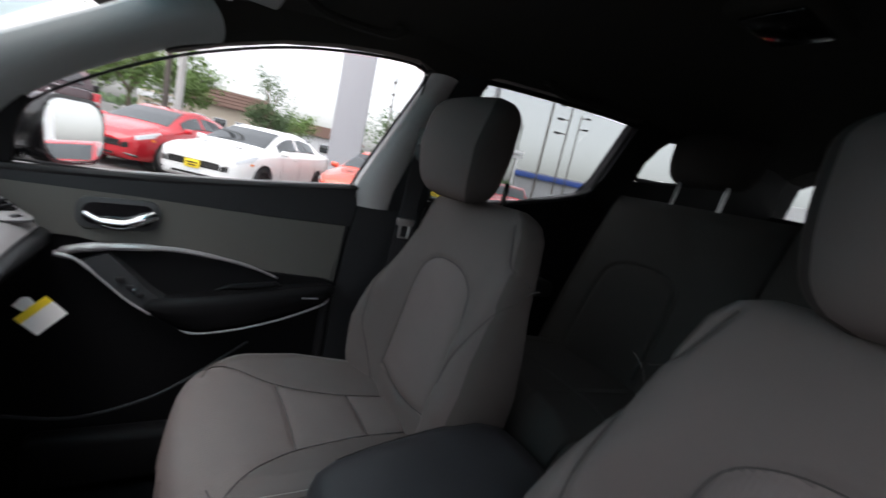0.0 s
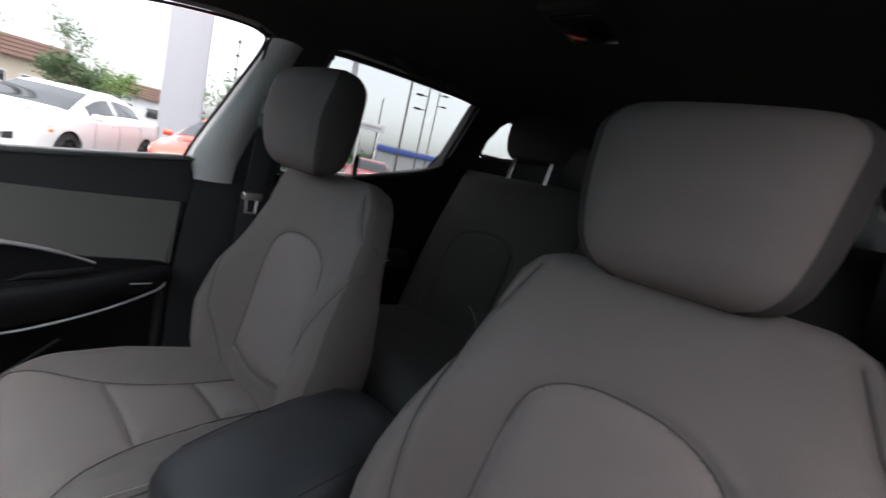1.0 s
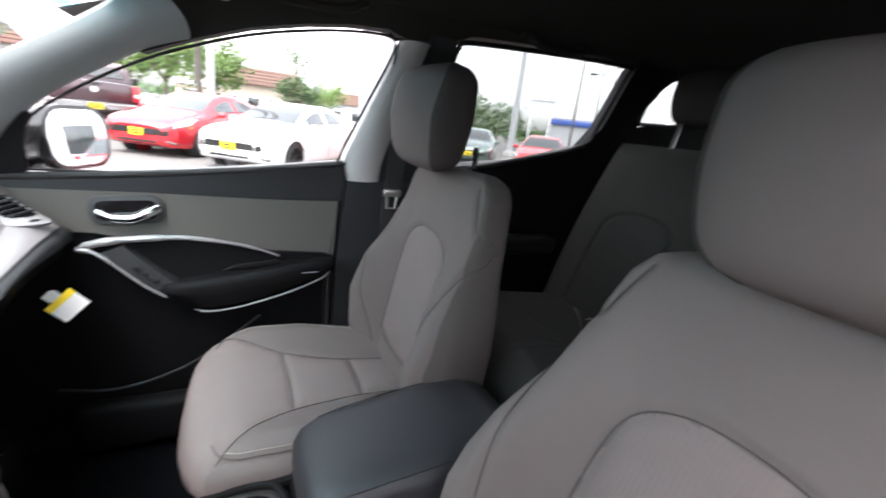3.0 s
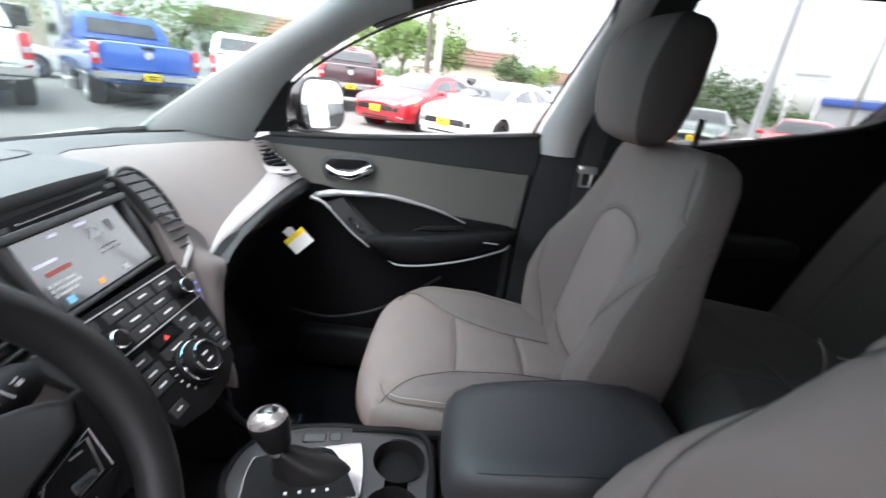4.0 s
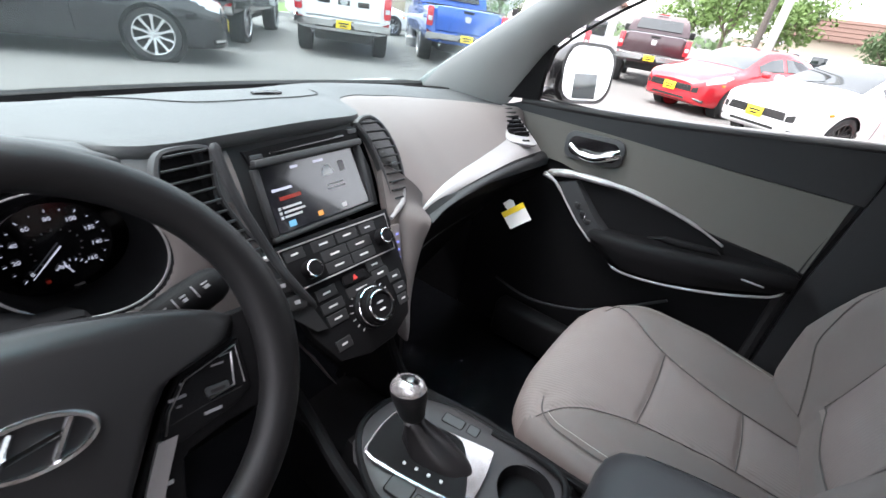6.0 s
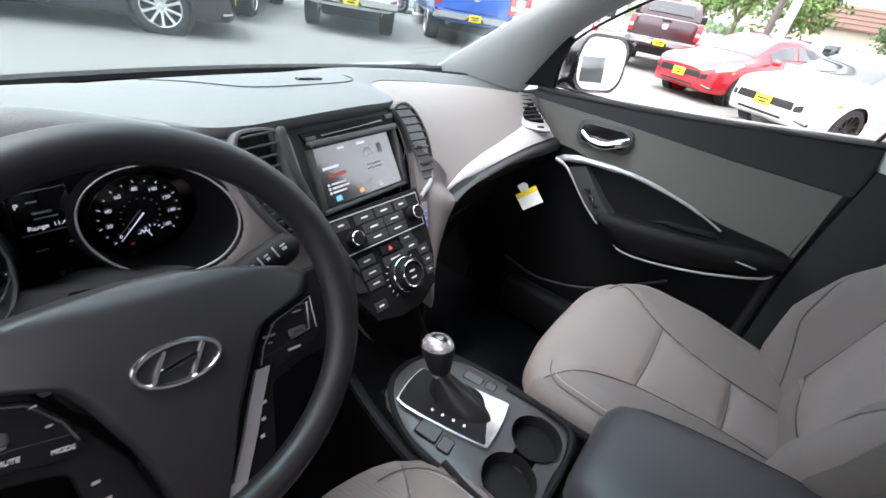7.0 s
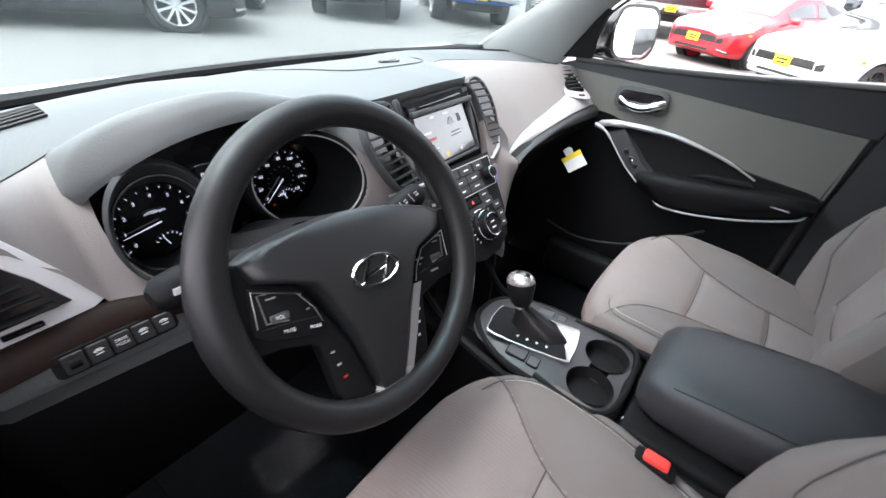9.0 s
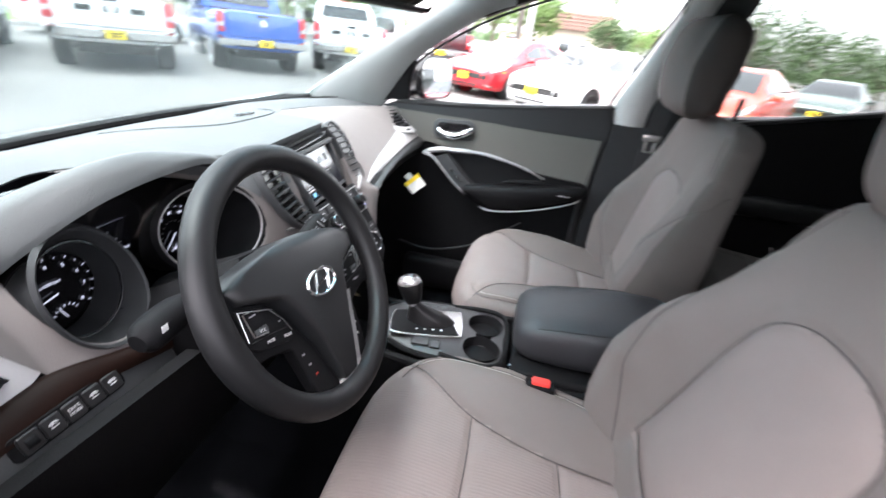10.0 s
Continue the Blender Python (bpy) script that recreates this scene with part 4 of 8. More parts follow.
for x, y, w, h, material in ((-0.058, 0.012, 0.030, 0.0035, "lit_white"), (-0.050, 0.0, 0.034, 0.005, "lit_red"), (-0.052, -0.012, 0.030, 0.003, "ink"), (-0.050, -0.018, 0.034, 0.003, "ink"), (-0.054, -0.024, 0.028, 0.003, "ink"), (-0.030, 0.036, 0.012, 0.0035, "lit_white"), (0.012, 0.036, 0.018, 0.0035, "lit_white"), (-0.072, 0.012, 0.004, 0.004, "lit_white"), (-0.072, -0.012, 0.004, 0.004, "ink"), (-0.072, -0.018, 0.004, 0.004, "ink"), (-0.072, -0.024, 0.004, 0.004, "ink"), (-0.060, -0.034, 0.011, 0.008, "lit_cyan"), (-0.012, -0.034, 0.009, 0.007, "lit_amber"), (0.034, -0.034, 0.009, 0.007, "ink"), (0.030, 0.0, 0.030, 0.0025, "ink_dim"), (0.030, -0.006, 0.034, 0.0025, "ink_dim")):
    part("menu_item", box((x, y, 0), (w, h, 0.0005), 0, 1, S), material, scr)
part("car_icon", plate([(0.012, 0.014), (0.032, 0.014), (0.032, 0.020), (0.029, 0.021), (0.027, 0.027), (0.017, 0.027), (0.015, 0.021), (0.012, 0.020)], 0.0004, 0, 1, S), "ink", scr)
part("phone_icon", plate([(0.045, 0.014), (0.055, 0.014), (0.055, 0.029), (0.045, 0.029)], 0.0004, 0, 1, S), "ink_dim", scr)
# radio
rad = part("radio", plate([(-0.092, -0.030), (0.086, -0.030), (0.092, 0.026), (-0.098, 0.026)], 0.006, 0.002, 2, LO @ pose(0.002, 0.034, 0.001)), "black", st, "radio panel with two silver-ringed knobs")
part("radio_outline", tube([LO @ Vector((x + 0.002, y + 0.034, 0.0075)) for x, y in ((-0.092, -0.030), (0.086, -0.030), (0.092, 0.026), (-0.098, 0.026))], 0.0012, 5, True), "silver", rad)
for x in (-0.064, 0.070):
    k = part("knob", lathe([(0.0125, 0), (0.0125, 0.010), (0.0115, 0.016), (0.0095, 0.017), (0.0005, 0.0165)], LO @ pose(x, 0.024 if x < 0 else 0.028, 0.006), 24), "black", rad)
    part("knob_ring", tube([LO @ Vector((x + 0.0108 * math.cos(a), (0.024 if x < 0 else 0.028) + 0.0108 * math.sin(a), 0.0228)) for a in [2 * math.pi * i / 24 for i in range(24)]], 0.0011, 5, True), "chrome", k)
for x, y, w in ((-0.030, 0.050, 0.034), (0.012, 0.050, 0.034), (0.052, 0.050, 0.026), (-0.018, 0.032, 0.040), (0.028, 0.032, 0.040), (-0.018, 0.015, 0.040), (0.028, 0.015, 0.040), (-0.076, 0.050, 0.026)):
    b = part("key", plate(rrect(w + 0.004, 0.0155, 0.001), 0.0015, 0.0005, 1, LO @ pose(x, y, 0.006)), "key", rad)
    part("key_mark", box((x, y, 0.0078), (w * 0.40, 0.0026, 0.0005), 0, 1, LO), "ink", b)
# hazard button, climate keys, dial
hz = part("hazard_button", plate(rrect(0.040, 0.014, 0.002), 0.004, 0.001, 1, LO @ pose(-0.002, -0.010, 0.002)), "black", st)
part("hazard_mark", plate([(-0.0045, -0.003), (0.0045, -0.003), (0, 0.0045)], 0.0006, 0, 1, LO @ pose(-0.002, -0.0105, 0.0064)), "red_button", hz)
for x, y, w in ((-0.052, -0.014, 0.030), (0.042, -0.006, 0.028), (-0.050, -0.034, 0.034), (0.004, -0.029, 0.050), (0.046, -0.022, 0.030), (-0.050, -0.052, 0.030), (0.070, -0.036, 0.022), (0.072, -0.056, 0.020), (0.070, -0.074, 0.018), (-0.056, -0.088, 0.022), (-0.030, -0.100, 0.0)):
    if w:
        b = part("climate_key", plate(rrect(w + 0.003, 0.0150, 0.001), 0.0015, 0.0005, 1, LO @ pose(x, y, 0.002)), "key", st)
        part("key_mark", box((x, y, 0.0038), (w * 0.42, 0.0024, 0.0005), 0, 1, LO), "ink", b)
dl = part("climate_dial", lathe([(0.033, 0), (0.033, 0.006), (0.029, 0.010), (0.026, 0.010), (0.026, 0.022), (0.023, 0.025), (0.019, 0.025), (0.018, 0.0225), (0.0005, 0.0225)], LO @ pose(0.010, -0.062, 0.001), 40), "black", st, "large round climate dial with chrome rings")
for r, z in ((0.0215, 0.0262), (0.0285, 0.0108)):
    part("dial_ring", tube([LO @ Vector((0.010 + r * math.cos(a), -0.062 + r * math.sin(a), z)) for a in [2 * math.pi * i / 40 for i in range(40)]], 0.0013, 5, True), "chrome", dl)
for i in range(17):
    a = radians(220 - 260 * i / 16)
    part("dial_tick", box((0, 0, 0), (0.0045, 0.0012, 0.0006), 0, 1, LO @ pose(0.010 + 0.037 * math.cos(a), -0.062 + 0.037 * math.sin(a), 0.0025, 0, 0, math.degrees(a))), "ink", dl)
for y in (-0.057, -0.068):
    part("key_mark", box((0.010, y, 0.0242), (0.011, 0.0026, 0.0005), 0, 1, LO), "ink", dl)


# vents at both sides of the screen
def inset(pts, d):
    """An outline drawn in by d on all sides."""
    n, out = len(pts), []
    area = sum(a[0] * b[1] - b[0] * a[1] for a, b in zip(pts, pts[1:] + pts[:1]))
    for i in range(n):
        p, q, r = (Vector((*pts[(i + k) % n], 0)) for k in (-1, 0, 1))
        m = ((q - p).normalized().cross(Vector((0, 0, -1))) + (r - q).normalized().cross(Vector((0, 0, -1)))).normalized()
        out.append((q.x + m.x * d * (1 if area > 0 else -1), q.y + m.y * d * (1 if area > 0 else -1)))
    return out


def side_vent(sx, name):
    f = plane_frame((sx * 0.130 - (0.022 if sx < 0 else -0.002), 0.188 if sx < 0 else 0.196, 1.086), (1, -0.10 * sx, 0), (-0.30 * sx, 0.42, 0.88))
    raw = [(-0.057, 0.030), (-0.046, 0.060), (-0.026, 0.067), (0.016, 0.060), (0.010, 0.028), (0.009, 0.0), (0.026, -0.047), (0.050, -0.088), (0.030, -0.094), (-0.010, -0.083), (-0.040, -0.040), (-0.055, 0.0)] if sx < 0 else [(-0.045, 0.060), (-0.016, 0.070), (0.010, 0.050), (0.029, 0.007), (0.032, -0.045), (0.025, -0.068), (0.003, -0.079), (-0.008, -0.065), (-0.013, -0.022), (-0.028, 0.029)]
    out = [(p.x, p.y) for p in smooth_path([(x, y, 0) for x, y in raw], 3, True)]
    v = part(name, plate(out, 0.010, 0.002, 2, f @ pose(0, 0, -0.008)), "charcoal", st, "upright curved air vent with dark slats")
    well = inset(out, 0.006)
    part("vent_well", plate(well, 0.001, 0, 1, f @ pose(0, 0, 0.0022)), "gloss", v)
    part("vent_outline", tube([f @ Vector((x, y, 0.0035)) for x, y in inset(out, 0.003)], 0.0034, 6, True), "charcoal", v)
    for k in range(11):
        y = -0.080 + 0.0138 * k
        xs = [x for (x, y0), (x2, y2) in zip(well, well[1:] + well[:1]) if (y0 - y) * (y2 - y) < 0 for x in [x + (x2 - x) * ((y - y0) / (y2 - y0))]]
        if len(xs) == 2 and abs(xs[0] - xs[1]) > 0.008:
            part("slat", box((sum(xs) / 2, y, 0.006), (abs(xs[0] - xs[1]), 0.0030, 0.009), 0.0008, 1, f), "graphite", v)
            if k == 5:
                part("vent_slider", box((sum(xs) / 2, y, 0.011), (0.013, 0.006, 0.006), 0.002, 2, f), "charcoal", v)
    return f


side_vent(-1, "left_centre_vent")
side_vent(1, "right_centre_vent")
part("silver_corner", tube(smooth_path([(0.156, 0.184, 1.066), (0.154, 0.168, 1.038), (0.142, 0.157, 1.022), (0.122, 0.150, 1.014), (0.100, 0.143, 1.008)], 4), [0.002] * 4 + [0.0035] * 4 + [0.005] * 5 + [0.0035] * 4, 8), "silver", st)
strip = part("indicator_strip", box((0, 0, 0), (0.019, 0.080, 0.006), 0.003, 2, plane_frame((0.099, 0.124, 0.961), (1, 0.02, -0.15), (0.10, 0.36, 0.93))), "taupe", st)
for k in range(4):
    part("indicator_light", box((0, 0.024 - 0.013 * k, 0.0035), (0.006, 0.003, 0.0008), 0, 1, plane_frame((0.099, 0.124, 0.961), (1, 0.02, -0.15), (0.10, 0.36, 0.93))), "lit_blue", strip)
# dark bar that runs down from the left vent, with a shoulder that carries two keys, and the taupe flank behind it
bar = smooth_path([(-0.144, 0.194, 1.152), (-0.143, 0.182, 1.126), (-0.140, 0.168, 1.098), (-0.130, 0.152, 1.062), (-0.118, 0.135, 1.023), (-0.109, 0.119, 0.997), (-0.086, 0.099, 0.952)], 5)
part("stack_bar", tube(bar, [0.003] + [0.0058] * 29 + [0.003], 10), "graphite", st, "charcoal bar beside the screen")
pod = part("left_pod", loft([[Vector(p) for p in lp] for lp in (
    [(-0.150, 0.150, 1.020), (-0.112, 0.138, 1.020), (-0.110, 0.17, 1.020), (-0.150, 0.18, 1.020)],
    [(-0.138, 0.126, 0.985), (-0.104, 0.116, 0.985), (-0.102, 0.15, 0.985), (-0.138, 0.16, 0.985)],
    [(-0.116, 0.100, 0.948), (-0.088, 0.092, 0.948), (-0.086, 0.13, 0.948), (-0.116, 0.14, 0.948)],
    [(-0.094, 0.084, 0.925), (-0.080, 0.080, 0.925), (-0.078, 0.11, 0.925), (-0.094, 0.12, 0.925)])]), "graphite", st, "", 50)
for k in range(2):
    pk = part("pod_key", box((0, 0, 0), (0.024, 0.019, 0.003), 0.002, 2, plane_frame((-0.118 + 0.010 * k, 0.1205 - 0.0145 * k, 0.990 - 0.022 * k), (0.96, -0.28, 0), (0.15, 0.55, 0.82))), "key", st)
    part("key_mark", box((0, 0, 0.0018), (0.007, 0.005, 0.0005), 0, 1, plane_frame((-0.118 + 0.010 * k, 0.1205 - 0.0145 * k, 0.990 - 0.022 * k), (0.96, -0.28, 0), (0.15, 0.55, 0.82))), "ink_dim", pk)
part("stack_flank", grid(lambda u, v: Vector((-0.165 + 0.085 * v + 0.045 * u * (1 - v) * 0.6, 0.175 - 0.115 * v + 0.05 * (1 - u), 1.004 - 0.150 * v - 0.02 * u)), 8, 14, thick=(0, 0.02, 0)), "taupe", st, "taupe flank under the left vent", 60)
part("vent_foot", tube([(-0.176, 0.170, 1.008), (-0.140, 0.152, 1.014), (-0.116, 0.142, 1.020)], [0.002, 0.0035, 0.0045], 8), "silver", st, "silver lip under the vent")

# ---------------------------------------------------------------- steering wheel
tilt, turn_w = 29.3, -9
W = Matrix.Translation((-0.366, 0.0335, 1.0455)) @ pose(0, 0, 0, 90 - tilt, 0, 0) @ pose(0, 0, 0, 0, 0, turn_w) @ Matrix.Diagonal((1.036, 1.036, 1, 1))
wheel = thing("steering_wheel", (-0.366, 0.0335, 1.042), "black steering wheel with silver lower spoke and control keys", "steering wheel")
NR = 72


def rim_loop(a):
    thick = 0.0165 + 0.0025 * max(0, math.cos(2 * (a - 0.1))) ** 4
    r0 = 0.1610
    return [W @ Vector(((r0 + thick * math.cos(t)) * math.cos(a), (r0 + thick * math.cos(t)) * math.sin(a) * 0.985, 0.012 + 0.0165 * math.sin(t))) for t in [2 * math.pi * k / 14 for k in range(14)]]


bm = loft([rim_loop(2 * math.pi * i / NR) for i in range(NR + 1)], caps=False)
bmesh.ops.remove_doubles(bm, verts=bm.verts, dist=1e-5)
part("rim", bm, "black_soft", wheel, "padded black rim", 60)
# airbag cover: domed, wide above, pointed below
COVER = [(-0.140, 0.017), (-0.070, 0.037), (-0.020, 0.060), (-0.002, 0.072), (0.013, 0.124), (0.030, 0.132), (0.042, 0.110), (0.050, 0.072), (0.055, 0.040), (0.057, 0.018)]


def cover(u, v):
    y = -0.140 + 0.197 * v
    k = 2 * u - 1
    x = k * lerp_table(COVER, y)
    rad = min(1, math.hypot(x / 0.150, (y + 0.004) / (0.085 if y > 0 else 0.150)))
    z = 0.010 + 0.016 * (1 - rad ** 2.2) - 0.006 * max(0, (abs(k) - 0.86) / 0.14) ** 2 - 0.010 * max(0, (y - 0.040) / 0.017) ** 2
    return W @ Vector((x, y, z))


pad = part("airbag_cover", grid(cover, 44, 44, thick=W.to_3x3() @ Vector((0, 0, -0.03))), "cover_vinyl", wheel, "smooth black airbag cover", 60)
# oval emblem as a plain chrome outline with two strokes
E0 = W @ pose(-0.002, -0.009, 0.0272)
em = part("emblem", tube([E0 @ Vector((0.030 * math.cos(a), 0.0155 * math.sin(a), 0)) for a in [2 * math.pi * i / 36 for i in range(36)]], 0.0022, 6, True), "chrome", wheel, "chrome oval emblem")
for x0, x1, y0, y1 in ((-0.019, -0.008, -0.010, 0.012), (0.008, 0.019, -0.012, 0.010), (-0.013, 0.013, -0.003, 0.003)):
    part("emblem_stroke", tube([E0 @ Vector((x0, y0, 0)), E0 @ Vector((x1, y1, 0))], 0.0023, 6), "chrome", em)
# spokes: on each side one panel with the key pad above and a lower arm
ARM_OUT = [(0.152, 0.034), (0.126, 0.032), (0.1225, 0.013), (0.084, 0.001), (0.072, -0.016), (0.041, -0.072), (0.019, -0.142), (0.030, -0.156), (0.060, -0.150), (0.068, -0.115), (0.075, -0.066), (0.080, -0.062), (0.110, -0.054), (0.133, -0.052), (0.152, -0.058)]
PAD_OUT = [(0.1215, 0.010), (0.084, -0.002), (0.0725, -0.017), (0.067, -0.034), (0.078, -0.037), (0.113, -0.029), (0.124, -0.022)]
for sx in (-1, 1):
    sp_ = part("spoke", plate([(sx * x, y) for x, y in ARM_OUT][::sx], 0.016, 0.003, 2, W @ pose(0, 0, -0.010)), "black", wheel, "", 60)
    KP = W @ pose(sx * 0.0975, -0.0205, 0) @ Matrix.Diagonal((1.24, 1.32, 1, 1)) @ pose(-sx * 0.0955, 0.0135, 0)
    kp = part("key_pad", plate([(sx * x, y) for x, y in PAD_OUT][::sx], 0.003, 0.001, 2, KP @ pose(0, 0, 0.0055)), "black", wheel, "black key pad with thin chrome outline")
    part("pad_outline", tube([KP @ Vector((sx * x, y, 0.0085)) for x, y in ((0.1205, -0.018), (0.119, 0.007), (0.086, -0.0035), (0.0745, -0.018), (0.070, -0.030))], 0.0007, 5), "steel", kp)
    part("rocker", box((sx * 0.104, -0.007, 0.010), (0.019, 0.007, 0.006), 0.002, 2, KP @ pose(0, 0, 0, 0, 0, -sx * -12)), "charcoal", kp)
    part("rocker_frame", tube([KP @ Vector((sx * x, y, 0.009)) for x, y in ((0.108, 0.003), (0.1155, 0.0035), (0.1135, -0.017), (0.097, -0.0195))], 0.0010, 5), "steel", kp)
    part("lower_key", box((sx * 0.103, -0.0155, 0.0085), (0.015, 0.006, 0.003), 0.001, 1, KP @ pose(0, 0, 0)), "charcoal", kp)
    part("key_gap", tube([KP @ Vector((sx * x, y, 0.0086)) for x, y in ((0.118, -0.020), (0.095, -0.022), (0.069, -0.026))], 0.0005, 4), "seal", kp)
    for x, y, w in ((0.106, -0.001, 0.008), (0.084, -0.005, 0.003), (0.080, -0.017, 0.003)):
        part("key_mark", box((sx * x, y, 0.0088), (w, 0.0012, 0.0005), 0, 1, KP), "ink_dim", kp)
    if sx < 0:
        words("key_text", "MUTE", 0.0036, KP @ pose(-0.098, -0.027, 0.0088, 0, 0, -8), "ink", kp)
        words("key_text", "MODE", 0.0036, KP @ pose(-0.077, -0.0315, 0.0088, 0, 0, -8), "ink", kp)
        words("key_text", "VOL", 0.0040, KP @ pose(-0.103, -0.0155, 0.0103, 0, 0, -6), "ink", kp)
    else:
        for x, y, w in ((0.098, -0.027, 0.011), (0.080, -0.012, 0.010), (0.103, -0.0155, 0.009)):
            part("key_mark", box((x, y, 0.0088 if y < -0.02 or x < 0.09 else 0.0102), (w, 0.0018, 0.0005), 0, 1, KP), "ink_dim" if x < 0.1 or y < -0.02 else "seal", kp)
part("silver_spoke", loft([[W @ Vector((x + w, y, z)) for w, z in ((-0.006, 0.010), (0.0075, 0.0095), (0.009, 0.0), (-0.006, 0.0))] for x, y in ((0.066, -0.045), (0.055, -0.070), (0.043, -0.100), (0.030, -0.128), (0.022, -0.146))]), "silver", wheel, "satin silver lower spoke", 60)
part("silver_foot", plate([(-0.026, -0.152), (0.0, -0.158), (0.024, -0.150), (0.030, -0.134), (0.014, -0.130), (0.002, -0.140), (-0.024, -0.138)], 0.0135, 0.003, 2, W @ pose(0, 0, -0.002)), "silver", wheel)
for k, material in enumerate(("ink_dim", "lit_cyan", "lit_red")):
    part("phone_key_mark", box((-0.063 + 0.004 * k, -0.077 - 0.015 * k, 0.0062), (0.005, 0.0022, 0.0006), 0, 1, W), material if k != 1 else "ink_dim", wheel)
for k in range(3):
    part("trip_key_mark", box((0.063 - 0.004 * k, -0.077 - 0.015 * k, 0.0062), (0.004, 0.003, 0.0006), 0, 1, W), "ink", wheel)
part("column", lathe([(0.050, -0.03), (0.055, -0.06), (0.060, -0.12), (0.065, -0.22)], W, 24), "black", wheel)
part("column_shroud", loft([[W @ Vector((w * x, y, z)) for x, y in ((-0.07, 0.02), (-0.05, 0.055), (0.05, 0.055), (0.07, 0.02), (0.05, -0.05), (-0.05, -0.05))] for z, w in ((-0.04, 0.9), (-0.10, 1.1), (-0.24, 1.25))]), "black", wheel)
# stalks
stalk_r = part("wiper_stalk", tube(smooth_path([(-0.320, 0.085, 1.020), (-0.285, 0.088, 1.032), (-0.245, 0.085, 1.048), (-0.205, 0.082, 1.064)], 5), [0.009, 0.009, 0.010, 0.010, 0.011, 0.013, 0.015, 0.0165, 0.0175, 0.018, 0.018, 0.018, 0.0175, 0.017, 0.014, 0.007], 12), "black", wheel, "black wiper stalk with white symbols")
SF = plane_frame((-0.243, 0.084, 1.049), (0.926, -0.035, 0.37), (-0.212, 0.772, 0.604))
for x, y, w, h in ((-0.030, 0.002, 0.0030, 0.0016), (-0.030, -0.002, 0.0045, 0.0016), (-0.022, 0.0, 0.0012, 0.010), (-0.015, 0.003, 0.004, 0.0014), (-0.015, 0.0, 0.003, 0.0014), (-0.015, -0.003, 0.004, 0.0014), (-0.006, 0.001, 0.0012, 0.011), (0.002, 0.003, 0.005, 0.0015), (0.002, -0.001, 0.004, 0.003), (0.012, 0.0, 0.0012, 0.013), (0.022, 0.002, 0.006, 0.0015), (0.022, -0.002, 0.005, 0.0030)):
    part("stalk_mark", box((x, y, 0.0178 if x > -0.02 else 0.0165), (w, h, 0.0008), 0, 1, SF), "ink_dim", stalk_r)
stalk_l = part("lamp_stalk", tube(smooth_path([(-0.440, 0.112, 1.052), (-0.495, 0.112, 1.058), (-0.551, 0.108, 1.057)], 5), [0.010, 0.011, 0.012, 0.014, 0.016, 0.018, 0.0185, 0.019, 0.0185, 0.017, 0.010], 12), "black", wheel, "black lamp stalk")
part("stalk_mark", box((-0.532, 0.0925, 1.067), (0.008, 0.001, 0.008), 0.002, 1), "ink", stalk_l)
part("warning_tag", box((-0.290, 0.098, 1.0125), (0.014, 0.010, 0.004), 0.001, 1), "orange_tag", wheel)

# ---------------------------------------------------------------- console
con = thing("centre_console", (0, -0.25, 0.44), "charcoal centre console with gear selector plate and cup holders", "console")
part("console_body", loft([[(-w, y, 0.43), (-w, y, zt - 0.03), (-w * 0.93, y, zt), (w * 0.93, y, zt), (w, y, zt - 0.03), (w, y, 0.43)] for y, w, zt in ((0.20, 0.070, 0.64), (0.06, 0.080, 0.655), (0.035, 0.085, 0.735), (-0.10, 0.098, 0.748), (-0.26, 0.108, 0.742), (-0.30, 0.112, 0.700), (-0.55, 0.118, 0.700), (-0.66, 0.112, 0.64))]), "black", con, "black console sides")
part("console_edge", tube(smooth_path([(-0.118, -0.66, 0.72), (-0.125, -0.50, 0.740), (-0.135, -0.32, 0.745), (-0.140, -0.24, 0.742), (-0.138, -0.12, 0.738), (-0.118, 0.00, 0.732), (-0.095, 0.10, 0.742), (-0.10, 0.16, 0.80)], 5), 0.010, 8), "black", con)
part("console_edge", tube(smooth_path([(0.115, -0.66, 0.72), (0.110, -0.50, 0.738), (0.088, -0.24, 0.742), (0.078, -0.12, 0.740), (0.062, 0.00, 0.738), (0.072, 0.06, 0.745), (0.085, 0.11, 0.80), (0.10, 0.14, 0.88)], 5), 0.008, 8), "black", con)


def plate_top(u, v):
    y = 0.030 - 0.292 * v
    w = lerp_table([(0, 0.030), (0.04, 0.058), (0.12, 0.078), (0.3, 0.092), (0.6, 0.100), (0.8, 0.106), (0.95, 0.104), (1, 0.095)], v)
    x = (2 * u - 1) * w
    return Vector((x - 0.028, y, 0.762 + 0.010 * math.sin(math.pi * v) - 0.012 * abs(2 * u - 1) ** 6))


CUPS = ((0.009, -0.212, 0.039), (-0.078, -0.212, 0.039))


def in_cup(p):
    return any(math.hypot(p.x - cx, p.y - cy) < r for cx, cy, r in CUPS) or (abs(p.x + 0.034) < 0.03 and abs(p.y + 0.214) < 0.017)


def trim_to_cups(bm):
    """Draw the ragged rim of the cup openings onto circles."""
    for v in {v for e in bm.edges if len(e.link_faces) == 1 for v in e.verts}:
        for cx, cy, r in CUPS:
            d = math.hypot(v.co.x - cx, v.co.y - cy)
            if abs(d - r) < 0.008 and not (abs(v.co.x + 0.034) < 0.016 and abs(v.co.y + 0.214) < 0.024):
                v.co.x, v.co.y = cx + (v.co.x - cx) * r / d, cy + (v.co.y - cy) * r / d
                break
    return bm


